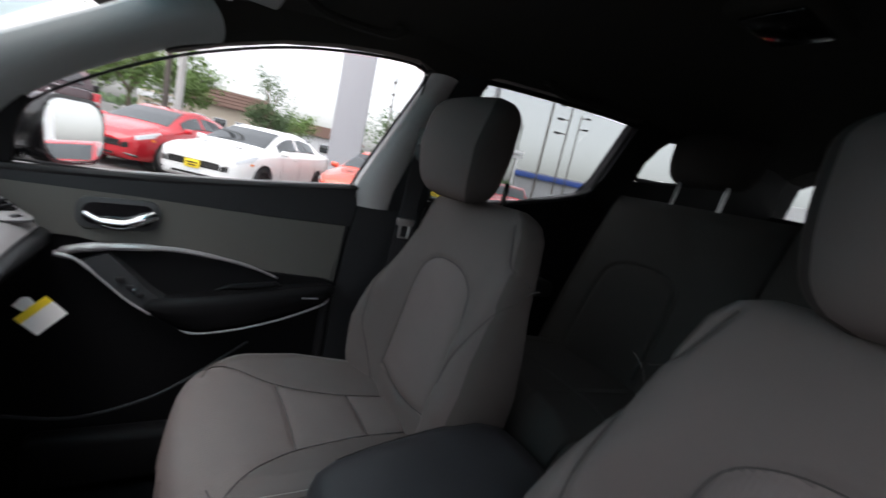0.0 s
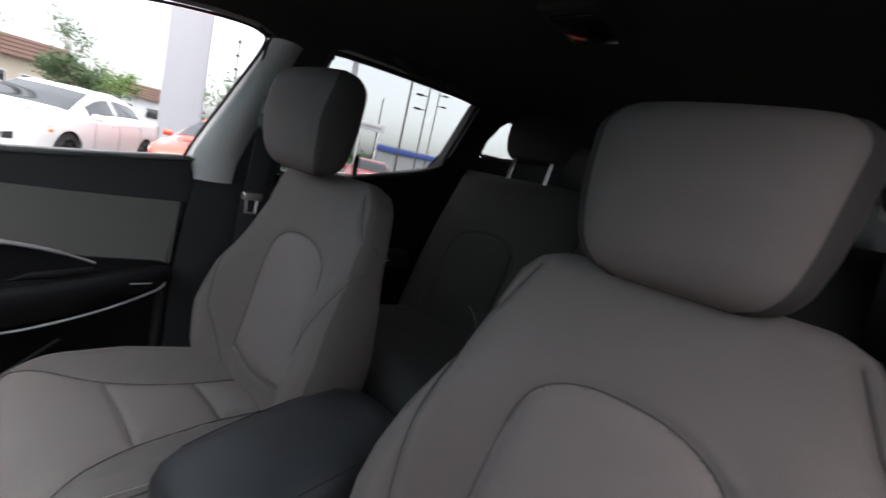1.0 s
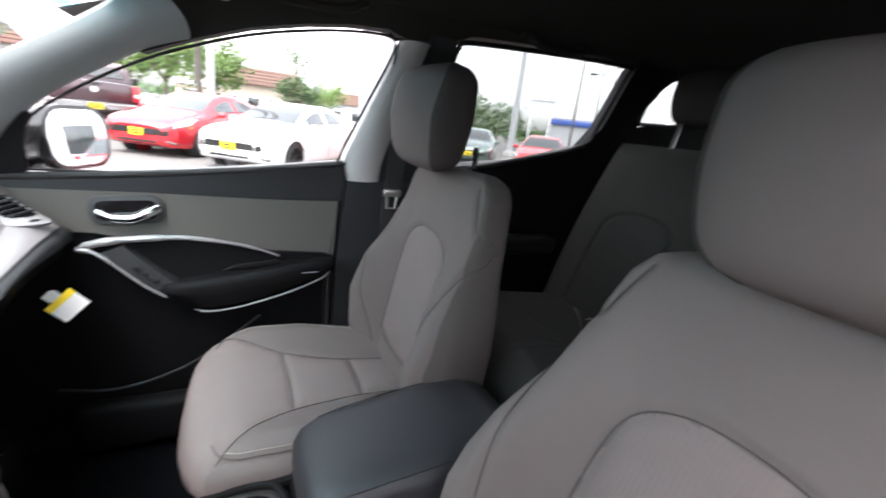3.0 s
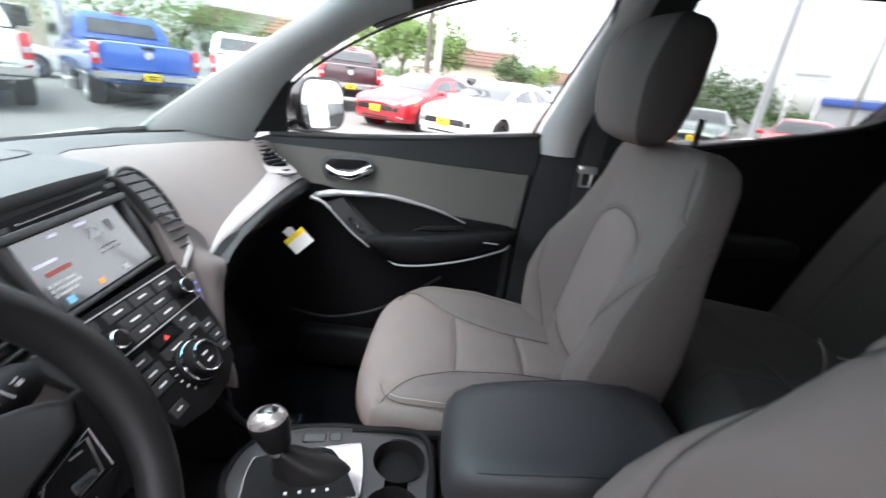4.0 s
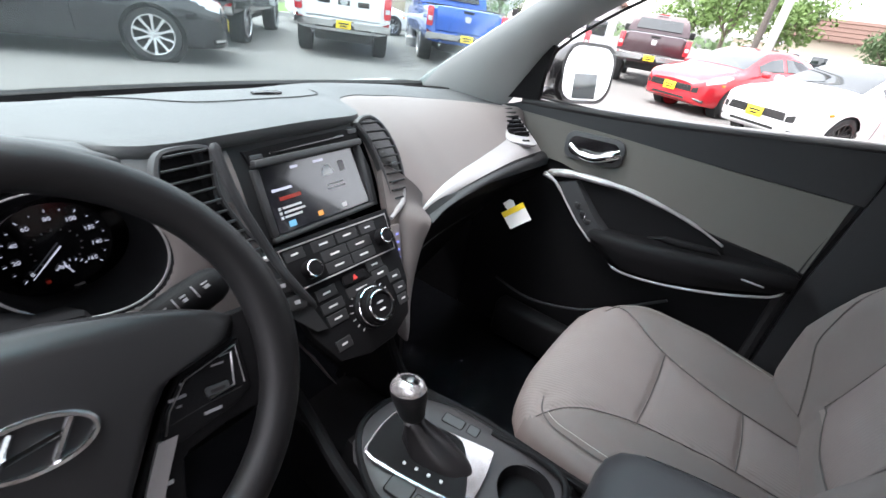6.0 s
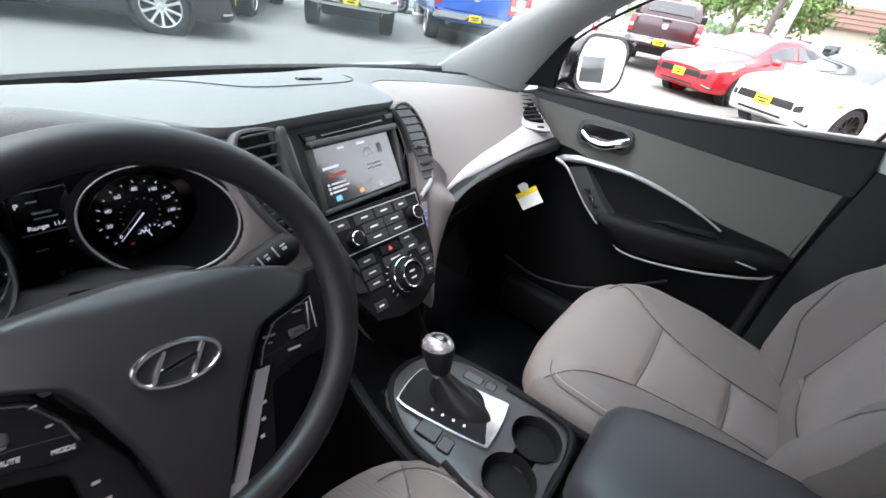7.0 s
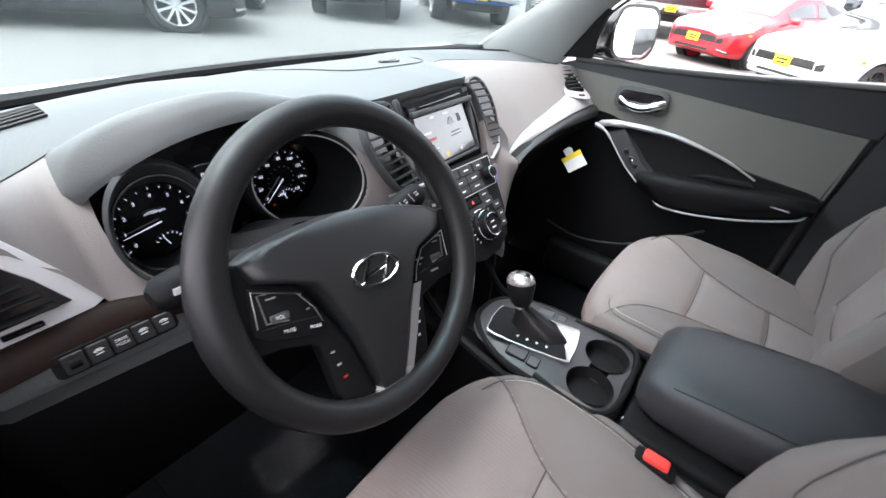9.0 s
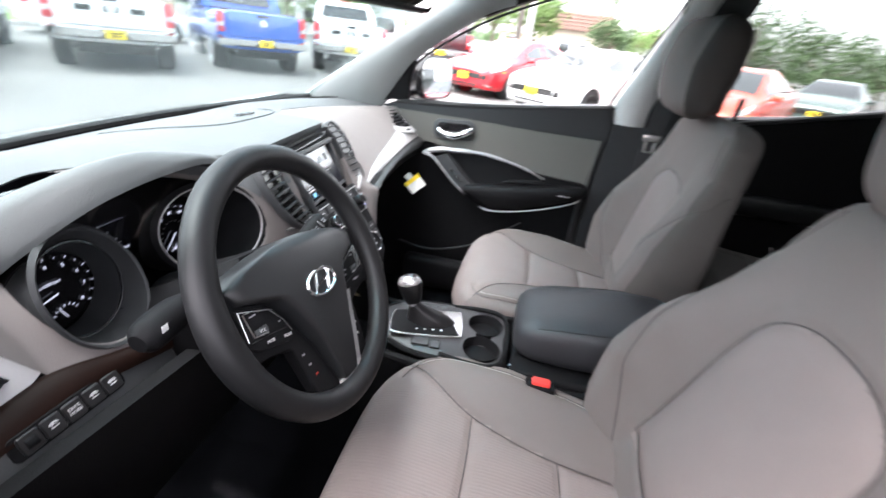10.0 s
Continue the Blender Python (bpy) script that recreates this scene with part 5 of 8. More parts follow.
cp = part("console_plate", trim_to_cups(grid(plate_top, 90, 120, keep=lambda p: not in_cup(p))), "console_satin", con, "satin charcoal plate round the gear selector", 60)
part("plate_edge", tube(smooth_path([plate_top(u, v) + Vector((0, 0, -0.004)) for u, v in ((0.5, 0), (0.9, 0.06), (1, 0.3), (1, 0.6), (1, 0.85), (0.9, 1), (0.5, 1), (0.1, 1), (0, 0.85), (0, 0.6), (0, 0.3), (0.1, 0.06))], 4, True), 0.007, 8, True), "black", cp)
for cx, cy, r in CUPS:
    part("cup_holder", loft([[Vector((cx + k * r * math.cos(a), cy + k * r * math.sin(a), z)) for a in [2 * math.pi * i / 28 for i in range(28)]] for z, k in ((0.768, 1.05), (0.764, 1.0), (0.70, 0.92), (0.69, 0.85))], caps=False), "black", con, "deep black cup holder")
    part("cup_floor", lathe([(r, 0), (0.0005, 0.001)], Matrix.Translation((cx, cy, 0.692)), 20), "black", con)
part("cup_bridge", box((-0.034, -0.214, 0.722), (0.016, 0.034, 0.05), 0.005, 2), "console_satin", con)
part("cup_rim", tube(smooth_path([(0.058, -0.13, 0.766), (0.069, -0.205, 0.767), (0.056, -0.252, 0.766), (-0.015, -0.266, 0.764), (-0.09, -0.262, 0.763), (-0.122, -0.240, 0.763), (-0.130, -0.19, 0.765), (-0.122, -0.13, 0.766)], 5), 0.0055, 8), "black", con)
# gear selector
def rounded(outline):
    return [(p.x, p.y) for p in smooth_path([(x, y, 0) for x, y in outline], 3, True)]


gm = plane_frame((-0.036, -0.092, 0.774), (0.985, 0.17, 0), (-0.17, 0.985, 0))
gate = part("selector_gate", plate(rounded([(-0.052, 0.072), (-0.030, 0.090), (0.022, 0.088), (0.034, 0.070), (0.050, -0.052), (0.040, -0.070), (-0.030, -0.070), (-0.046, -0.052)]), 0.004, 0.0015, 2, gm), "chrome_satin", con, "satin silver selector gate")
part("gate_face", plate(rounded([(-0.0490, 0.070), (-0.0285, 0.0865), (0.0205, 0.0848), (0.0315, 0.068), (0.0425, -0.010), (0.020, -0.038), (-0.032, -0.060), (-0.0435, -0.050)]), 0.002, 0, 1, gm @ pose(0, 0, 0.0035)), "black", gate)
for k in range(4):
    part("gear_letter", box((-0.034 + 0.001 * k, 0.030 - 0.018 * k, 0.006), (0.004, 0.004, 0.0008), 0, 1, gm), "ink", gate)
part("shift_boot", loft([[gm @ Vector((cx + w * math.cos(a) * (1 + 0.07 * math.sin(5 * a + z * 90)), cy + l * math.sin(a) * (1 + 0.05 * math.cos(4 * a)), z)) for a in [2 * math.pi * i / 28 for i in range(28)]] for z, cx, cy, w, l in ((0.004, 0.002, 0.0, 0.028, 0.052), (0.016, 0.002, 0.006, 0.025, 0.046), (0.030, 0.002, 0.022, 0.019, 0.030), (0.044, 0.002, 0.038, 0.013, 0.016), (0.052, 0.002, 0.042, 0.011, 0.012))]), "boot_leather", con, "pleated black leather boot", 60)
K = gm @ pose(0.002, 0.043, 0.045, -14, 0, 0)
part("shift_collar", lathe([(0.013, 0), (0.013, 0.006)], K, 20), "silver", con)
kn = part("shift_knob", lathe([(0.012, 0.004), (0.0155, 0.012), (0.018, 0.028), (0.0205, 0.042), (0.021, 0.052), (0.0185, 0.062), (0.012, 0.069), (0.0005, 0.072)], K @ Matrix.Diagonal((1, 1.25, 1, 1)), 28), "black_soft", con, "black gear knob with chrome cap")
part("knob_cap", loft([[K @ Vector((r * math.cos(a), 1.25 * r * math.sin(a) - d, z)) for a in [2 * math.pi * i / 24 for i in range(24)]] for r, z, d in ((0.0208, 0.0560, 0.0), (0.0202, 0.0595, 0.0), (0.0175, 0.0655, 0.0), (0.0125, 0.0700, 0.0), (0.0065, 0.0728, 0.0), (0.0008, 0.0735, 0.0))]), "chrome_satin", kn, "chrome cap")
part("knob_inlay", loft([[K @ Vector((r * math.cos(a) * 0.7, 1.25 * r * math.sin(a) - 0.004, z)) for a in [2 * math.pi * i / 20 for i in range(20)]] for r, z in ((0.0120, 0.0702), (0.0100, 0.0732), (0.0050, 0.0752), (0.0008, 0.0756))]), "gloss", kn)
for x, y, w, l in ((-0.100, -0.084, 0.028, 0.038), (-0.101, -0.117, 0.026, 0.022), (0.032, -0.076, 0.020, 0.036), (0.038, -0.108, 0.020, 0.020)):
    part("blank_switch", plate(rrect(w, l, 0.004), 0.0025, 0.0008, 1, Matrix.Translation((x, y, 0.7690)) @ pose(0, 0, 0, 0, 0, 6 if x < 0 else 8)), "black", con)
    part("blank_face", plate(rrect(w - 0.003, l - 0.003, 0.003), 0.0025, 0.0008, 1, Matrix.Translation((x, y, 0.7694)) @ pose(0, 0, 0, 0, 0, 6 if x < 0 else 8)), "charcoal", con)
part("open_bin", box((0.0, 0.11, 0.655), (0.13, 0.12, 0.012), 0.004), "black", con)
part("seat_latch_slot", box((0, 0, 0), (0.010, 0.028, 0.030), 0.004, 2, pose(-0.085, -0.290, 0.735)), "steel", con)

arm = thing("armrest_box", (0.02, -0.45, 0.70), "black leatherette console armrest with stitched sides", "armrest")


def arm_loop(y, w, z0, z1, k=0.55, n=36):
    out = []
    for i in range(n):
        a = 2 * math.pi * i / n
        cx, sz = math.cos(a), math.sin(a)
        out.append(Vector((0.025 + w * math.copysign(abs(cx) ** k, cx), y, (z0 + z1) / 2 + (z1 - z0) / 2 * math.copysign(abs(sz) ** k, sz))))
    return out


part("cushion", loft([arm_loop(*r) for r in ((-0.276, 0.056, 0.775, 0.808), (-0.280, 0.076, 0.762, 0.824), (-0.293, 0.092, 0.752, 0.838), (-0.32, 0.102, 0.746, 0.850), (-0.38, 0.108, 0.746, 0.862), (-0.50, 0.112, 0.750, 0.878), (-0.58, 0.110, 0.752, 0.880), (-0.625, 0.100, 0.760, 0.868), (-0.640, 0.078, 0.775, 0.850), (-0.645, 0.05, 0.79, 0.83))]), "arm_vinyl", arm, "", 70)
for sx in (-1, 1):
    rows = [[arm_loop(y, w, z0, z1)[4 if sx > 0 else 14] for y, w, z0, z1 in ((-0.32, 0.102, 0.746, 0.850), (-0.38, 0.108, 0.746, 0.862), (-0.50, 0.112, 0.750, 0.878), (-0.58, 0.110, 0.752, 0.880))]]
    part("stitching", tube(smooth_path(rows[0], 5), 0.0012, 5), "seal", arm)
part("bin_body", box((0.0, -0.46, 0.715), (0.215, 0.37, 0.075), 0.012, 3), "black", arm)


# ---------------------------------------------------------------- seats
def dist_seg(px, py, pts):
    best = 9.0
    for (ax, ay), (bx, by) in zip(pts, pts[1:]):
        dx, dy = bx - ax, by - ay
        t = max(0, min(1, ((px - ax) * dx + (py - ay) * dy) / (dx * dx + dy * dy)))
        best = min(best, math.hypot(px - ax - t * dx, py - ay - t * dy))
    return best


def flat_path(pts, k=5):
    return [(p.x, p.y) for p in smooth_path([(x, y, 0) for x, y in pts], k)]


BW = [(0, 0.205), (0.10, 0.238), (0.25, 0.258), (0.40, 0.258), (0.55, 0.240), (0.68, 0.218), (0.82, 0.205), (0.92, 0.192), (0.97, 0.172), (1, 0.140)]
BACK_SEAMS = [
    flat_path([(-0.128, 0.11), (-0.125, 0.20), (-0.119, 0.32), (-0.104, 0.385), (-0.06, 0.418), (0, 0.427), (0.06, 0.418), (0.104, 0.385), (0.119, 0.32), (0.125, 0.20), (0.128, 0.11)]),
    flat_path([(-0.128, 0.11), (-0.06, 0.098), (0, 0.096), (0.06, 0.098), (0.128, 0.11)]),
    flat_path([(0.258, 0.450), (0.236, 0.435), (0.216, 0.395), (0.206, 0.30), (0.186, 0.18), (0.150, 0.09), (0.12, 0.02)]),
    flat_path([(-0.258, 0.450), (-0.236, 0.435), (-0.216, 0.395), (-0.206, 0.30), (-0.186, 0.18), (-0.150, 0.09), (-0.12, 0.02)]),
    flat_path([(0.232, 0.445), (0.194, 0.470), (0.180, 0.50), (0.160, 0.55)]),
    flat_path([(-0.232, 0.445), (-0.194, 0.470), (-0.180, 0.50), (-0.160, 0.55)]),
]
BACK_BOLSTER = [(0, 0.045), (0.15, 0.075), (0.32, 0.088), (0.5, 0.070), (0.65, 0.034), (0.8, 0.010), (1, 0.0)]


def back_face(x, h, H=0.58, T=0.105):
    """How far the front of the backrest stands out at a place on it, without its seams."""
    s = h / H
    w = lerp_table(BW, min(1, max(0, s)))
    q = min(1, abs(x) / w)
    end = min(1, min(s, 1 - s) / 0.055)
    t = T * (0.35 + 0.65 * math.sqrt(max(0, 1 - (1 - end) ** 2))) * (1 - 0.25 * s)
    y = t / 2 * math.sqrt(max(0, 1 - (q ** (1 / 0.75)) ** 2)) ** 0.42
    r = max(0, min(1, (q - 0.46) / 0.38))
    y += lerp_table(BACK_BOLSTER, s) * r * r * (3 - 2 * r) * (1 if q < 0.88 else 1 - ((q - 0.88) / 0.12) ** 2 * 0.45)
    y += 0.012 * math.exp(-((s - 0.28) / 0.16) ** 2) * max(0, 1 - q / 0.45)
    return y


def back_mesh(H=0.58, T=0.105):
    loops = []
    nh, nf, nb = 100, 96, 20
    for i in range(nh + 1):
        s = i / nh
        h = H * s
        w = lerp_table(BW, s)
        end = min(1, min(s, 1 - s) / 0.055)
        t = T * (0.35 + 0.65 * math.sqrt(max(0, 1 - (1 - end) ** 2))) * (1 - 0.25 * s)
        lp = []
        for k in range(nf):
            c = math.cos(math.pi * k / (nf - 1))
            x = -w * math.copysign(abs(c) ** 0.75, c)
            y = back_face(x, h)
            d = min(dist_seg(x, h, sm) for sm in BACK_SEAMS)
            y -= 0.006 * math.exp(-(d / 0.0055) ** 2)
            inside = abs(x) < 0.115 and 0.11 < h < 0.41
            y += 0.005 * (1 - math.exp(-(d / 0.02) ** 2)) if inside else 0
            lp.append((x, y, h))
        for k in range(1, nb - 1):
            a = math.pi * k / (nb - 1)
            c = math.cos(a)
            lp.append((w * math.copysign(abs(c) ** 0.6, c), -t * 0.75 * math.sin(a) ** 0.5, h))
        loops.append([Vector(p) for p in lp])
    bm = loft(loops)
    bm.faces.ensure_lookup_table()
    cols = nf + nb - 2
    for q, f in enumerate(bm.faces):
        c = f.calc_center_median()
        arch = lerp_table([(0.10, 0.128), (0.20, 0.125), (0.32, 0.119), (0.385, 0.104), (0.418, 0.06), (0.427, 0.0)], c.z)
        # slot 1: ribbed insert; slot 2: flanks and rear, shade baked into the cloth colour
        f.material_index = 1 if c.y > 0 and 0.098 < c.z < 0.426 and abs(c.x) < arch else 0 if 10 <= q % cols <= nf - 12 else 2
    return bm


CUSH_SEAMS = [
    flat_path([(-0.215, 0.462), (-0.185, 0.43), (-0.15, 0.385), (-0.115, 0.325), (-0.090, 0.24), (-0.078, 0.17), (-0.07, 0.03)]),
    flat_path([(0.215, 0.462), (0.185, 0.43), (0.15, 0.385), (0.115, 0.325), (0.090, 0.24), (0.078, 0.17), (0.07, 0.03)]),
    flat_path([(-0.115, 0.325), (-0.06, 0.322), (0, 0.321), (0.06, 0.322), (0.115, 0.325)]),
    flat_path([(-0.078, 0.170), (-0.04, 0.168), (0, 0.167), (0.04, 0.168), (0.078, 0.170)]),
    flat_path([(-0.172, 0.470), (-0.208, 0.455), (-0.234, 0.415), (-0.240, 0.34), (-0.228, 0.22), (-0.195, 0.07)]),
    flat_path([(0.172, 0.470), (0.208, 0.455), (0.234, 0.415), (0.240, 0.34), (0.228, 0.22), (0.195, 0.07)]),
]
CUSH_W = [(0, 0.215), (0.2, 0.245), (0.5, 0.266), (0.70, 0.270), (0.79, 0.260), (0.85, 0.246), (0.90, 0.226), (0.94, 0.195), (0.97, 0.150), (0.99, 0.092), (1, 0.05)]


def cushion_face(x, l, L=0.53, T=0.17):
    s = min(1, max(0, l / L))
    w = lerp_table(CUSH_W, s)
    q = min(1, abs(x) / w)
    end, end2 = min(1, (1 - s) / 0.22), min(1, (1 - s) / 0.03)
    drop = 0.075 * (1 - math.sqrt(max(0, 1 - (1 - end) ** 2)))
    z = T * 0.45 * math.sqrt(max(0, 1 - (q ** (1 / 0.7)) ** 2)) ** 0.38 * (0.6 + 0.4 * end2)
    z += 0.036 * max(0, min(1, (q - 0.34) / 0.40)) ** 1.3 * lerp_table([(0, 0.8), (0.5, 1), (0.75, 0.7), (0.88, 0.1), (1, 0.0)], s)
    return z + 0.012 * s - drop


def cushion_mesh(L=0.53, T=0.17):
    loops = []
    nl, nt, nb = 90, 96, 16
    for i in range(nl + 1):
        s = i / nl
        l = L * s
        w = lerp_table(CUSH_W, s)
        lp = []
        for k in range(nt):
            c = math.cos(math.pi * k / (nt - 1))
            x = -w * math.copysign(abs(c) ** 0.7, c)
            z = cushion_face(x, l)
            d = min(dist_seg(x, l, sm) for sm in CUSH_SEAMS)
            z -= 0.007 * math.exp(-(d / 0.006) ** 2)
            z += 0.005 * (1 - math.exp(-(d / 0.03) ** 2)) if abs(x) < lerp_table([(0, 0.07), (0.17, 0.078), (0.325, 0.115), (0.462, 0.215), (0.53, 0.25)], l) else 0
            lp.append((x, l, z))
        for k in range(1, nb - 1):
            a = math.pi * k / (nb - 1)
            c = math.cos(a)
            lp.append((w * 0.97 * math.copysign(abs(c) ** 0.6, c), l - 0.03 * s, -T * 0.55 * math.sin(a) ** 0.45))
        loops.append([Vector(p) for p in lp])
    bm = loft(loops)
    for f in bm.faces:
        c = f.calc_center_median()
        side = lerp_table([(0, 0.07), (0.17, 0.078), (0.24, 0.09), (0.325, 0.115), (0.385, 0.15), (0.43, 0.185), (0.462, 0.215), (0.53, 0.25)], c.y)
        f.material_index = 1 if c.z > 0 and abs(c.x) < side else 0
    return bm


def headrest_mesh(w=0.132, d=0.125, h=0.215):
    loops = []
    n = 44
    for i in range(25):
        s = i / 24
        e = min(1, min(s / 0.22, (1 - s) / 0.20))
        k = math.sqrt(max(0.0, 1 - (1 - e) ** 2.2)) * 0.8 + 0.2
        ww = w * lerp_table([(0, 0.80), (0.35, 0.92), (0.8, 1.0), (1, 0.97)], s) * (0.55 + 0.45 * k)
        dd = d * k * lerp_table([(0, 0.8), (0.5, 1.0), (1, 0.85)], s)
        lp = []
        for j in range(n):
            a = 2 * math.pi * j / n
            c, sn = math.cos(a), math.sin(a)
            x = ww * math.copysign(abs(c) ** 0.55, c)
            y = dd / 2 * math.copysign(abs(sn) ** 0.7, sn)
            if sn > 0:
                y += 0.012 * math.sin(math.pi * s) - 0.012 * (x / w) ** 2
            y -= 0.004 if j in (5, n // 2 - 5) else 0
            lp.append(Vector((x, y, h * s)))
        loops.append(lp)
    bm = loft(loops)
    bm.faces.ensure_lookup_table()
    # slot 1, all but the front panel: on front seats its dark colour paints shade
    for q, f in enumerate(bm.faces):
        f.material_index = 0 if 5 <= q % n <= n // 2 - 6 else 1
    return bm


def front_seat(x, y, z, lean, head, label, back_y=0.0, wide=1.0):
    """y, z: where back and cushion meet."""
    t = thing("front_seat", (x, y, 0.46), label, "car seat", "front seats")
    bm = cushion_mesh()
    bm.transform(Matrix.Translation((x, y - 0.03, z - 0.040)) @ pose(0, 0, 0, 4.0, 0, 0))
    cu = part("seat_cushion", bm, "cloth", t, "grey cloth cushion with stitched cross seams", 70)
    cu.data.materials.append(M["cloth_rib"])
    C = Matrix.Translation((x, y - 0.03, z - 0.040)) @ pose(0, 0, 0, 4.0, 0, 0)
    for sm in CUSH_SEAMS:
        pts = [(a, b) for a, b in sm if b > 0.06]
        part("seam", tube([C @ Vector((a, b, cushion_face(a, b) - 0.0034)) for a, b in pts], 0.0011, 5), "seam", cu)
    for sx in (-1, 1):
        pts = [(a - sx * 0.008, b) for a, b in CUSH_SEAMS[4 if sx < 0 else 5] if 0.06 < b < 0.45]
        part("stitching", tube([C @ Vector((a, b, cushion_face(a, b) - 0.0006)) for a, b in pts], 0.0007, 4), "thread", cu)
    B = Matrix.Translation((x, y + back_y, z - 0.01)) @ pose(0, 0, 0, lean, 0, 0)
    B = B @ Matrix.Diagonal((wide, 1, 1, 1))
    bm = back_mesh()
    bm.transform(B)
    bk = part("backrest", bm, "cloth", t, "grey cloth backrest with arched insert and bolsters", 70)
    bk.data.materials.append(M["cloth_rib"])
    bk.data.materials.append(M["cloth_half_shade"])
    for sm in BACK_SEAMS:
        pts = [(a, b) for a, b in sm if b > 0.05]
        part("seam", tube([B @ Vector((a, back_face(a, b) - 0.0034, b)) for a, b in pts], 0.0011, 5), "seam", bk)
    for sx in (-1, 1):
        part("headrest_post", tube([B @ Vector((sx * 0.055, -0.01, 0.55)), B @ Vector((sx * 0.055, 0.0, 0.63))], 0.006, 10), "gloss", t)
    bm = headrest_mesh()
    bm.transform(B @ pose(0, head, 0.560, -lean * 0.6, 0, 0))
    hr = part("headrest", bm, "cloth", t, "grey cloth headrest with shade painted on its sides", 70)
    hr.data.materials.append(M["cloth_dark_shade"])
    part("seat_base", box((x, y + 0.20, z - 0.17), (0.40, 0.42, 0.10), 0.02, 2), "black", t)
    part("seat_side_cover", box((x - math.copysign(0.245, x) * -1, y + 0.14, z - 0.115), (0.035, 0.44, 0.09), 0.015, 3), "black", t)
    part("recliner_cover", box((x + math.copysign(0.245, x), y + 0.14, z - 0.115), (0.035, 0.44, 0.09), 0.015, 3), "black", t)
    for dx in (-0.17, 0.17):
        part("seat_rail", box((x + dx, y + 0.18, 0.475), (0.04, 0.50, 0.05), 0.006), "black", t)
    return t


front_seat(0.370, -0.590, 0.690, 8.0, 0.090, "grey cloth passenger seat with headrest")
front_seat(-0.370, -0.510, 0.690, 17.0, 0.050, "grey cloth driver seat with headrest", 0.0, 1.06)

# seat belt buckles and belts
def buckle(x, y, z):
    t = thing("belt_buckle", (x, y, z - 0.10), "black belt buckle with a red release button", "belt buckle", "belt buckles")
    part("buckle_body", box((x, y, z - 0.035), (0.030, 0.058, 0.085), 0.006, 2, None), "black", t)
    part("release_button", box((x, y, z + 0.008), (0.019, 0.036, 0.014), 0.004, 2), "red_button", t, "red release button")
    part("buckle_strap", box((x, y - 0.01, z - 0.14), (0.012, 0.045, 0.14), 0.003), "webbing", t)


buckle(-0.150, -0.340, 0.768)
for sx in (1, -1):
    t = thing("seat_belt", (sx * 0.60, -0.60, 1.0), "black seat belt with steel tongue hanging at the pillar", "seat belt", "seat belts")
    gz = 1.335 if sx > 0 else 1.395
    part("belt_guide", box((sx * 0.605, -0.610, gz), (0.030, 0.055, 0.045), 0.012, 3), "charcoal", t)
    part("guide_cover", box((sx * 0.622, -0.615, gz + 0.03), (0.016, 0.045, 0.07), 0.008, 3), "pillar", t)
    out, low = (0.0, 0.0) if sx > 0 else (0.055, 0.10)
    path = [(sx * 0.597, -0.605, gz - 0.01), (sx * (0.592 + out * 0.6), -0.595, 1.20), (sx * (0.590 + out), -0.588, 1.10), (sx * (0.600 + out), -0.59, 0.90), (sx * (0.63 + out), -0.60, 0.52)]
    loops = [[Vector(p) + Vector(o) for o in ((0, -0.024, 0), (0, 0.024, 0), (sx * 0.003, 0.024, 0), (sx * 0.003, -0.024, 0))] for p in smooth_path(path, 5)]
    part("webbing", loft(loops), "webbing", t)
    part("belt_tongue", join(box((sx * (0.586 + out), -0.588, 1.150 - low), (0.012, 0.050, 0.020), 0.004, 2), tube([(sx * (0.585 + out), y, z - low) for y, z in ((-0.602, 1.140), (-0.600, 1.108), (-0.576, 1.108), (-0.574, 1.140))], 0.004, 6)), "steel", t, "steel belt tongue")

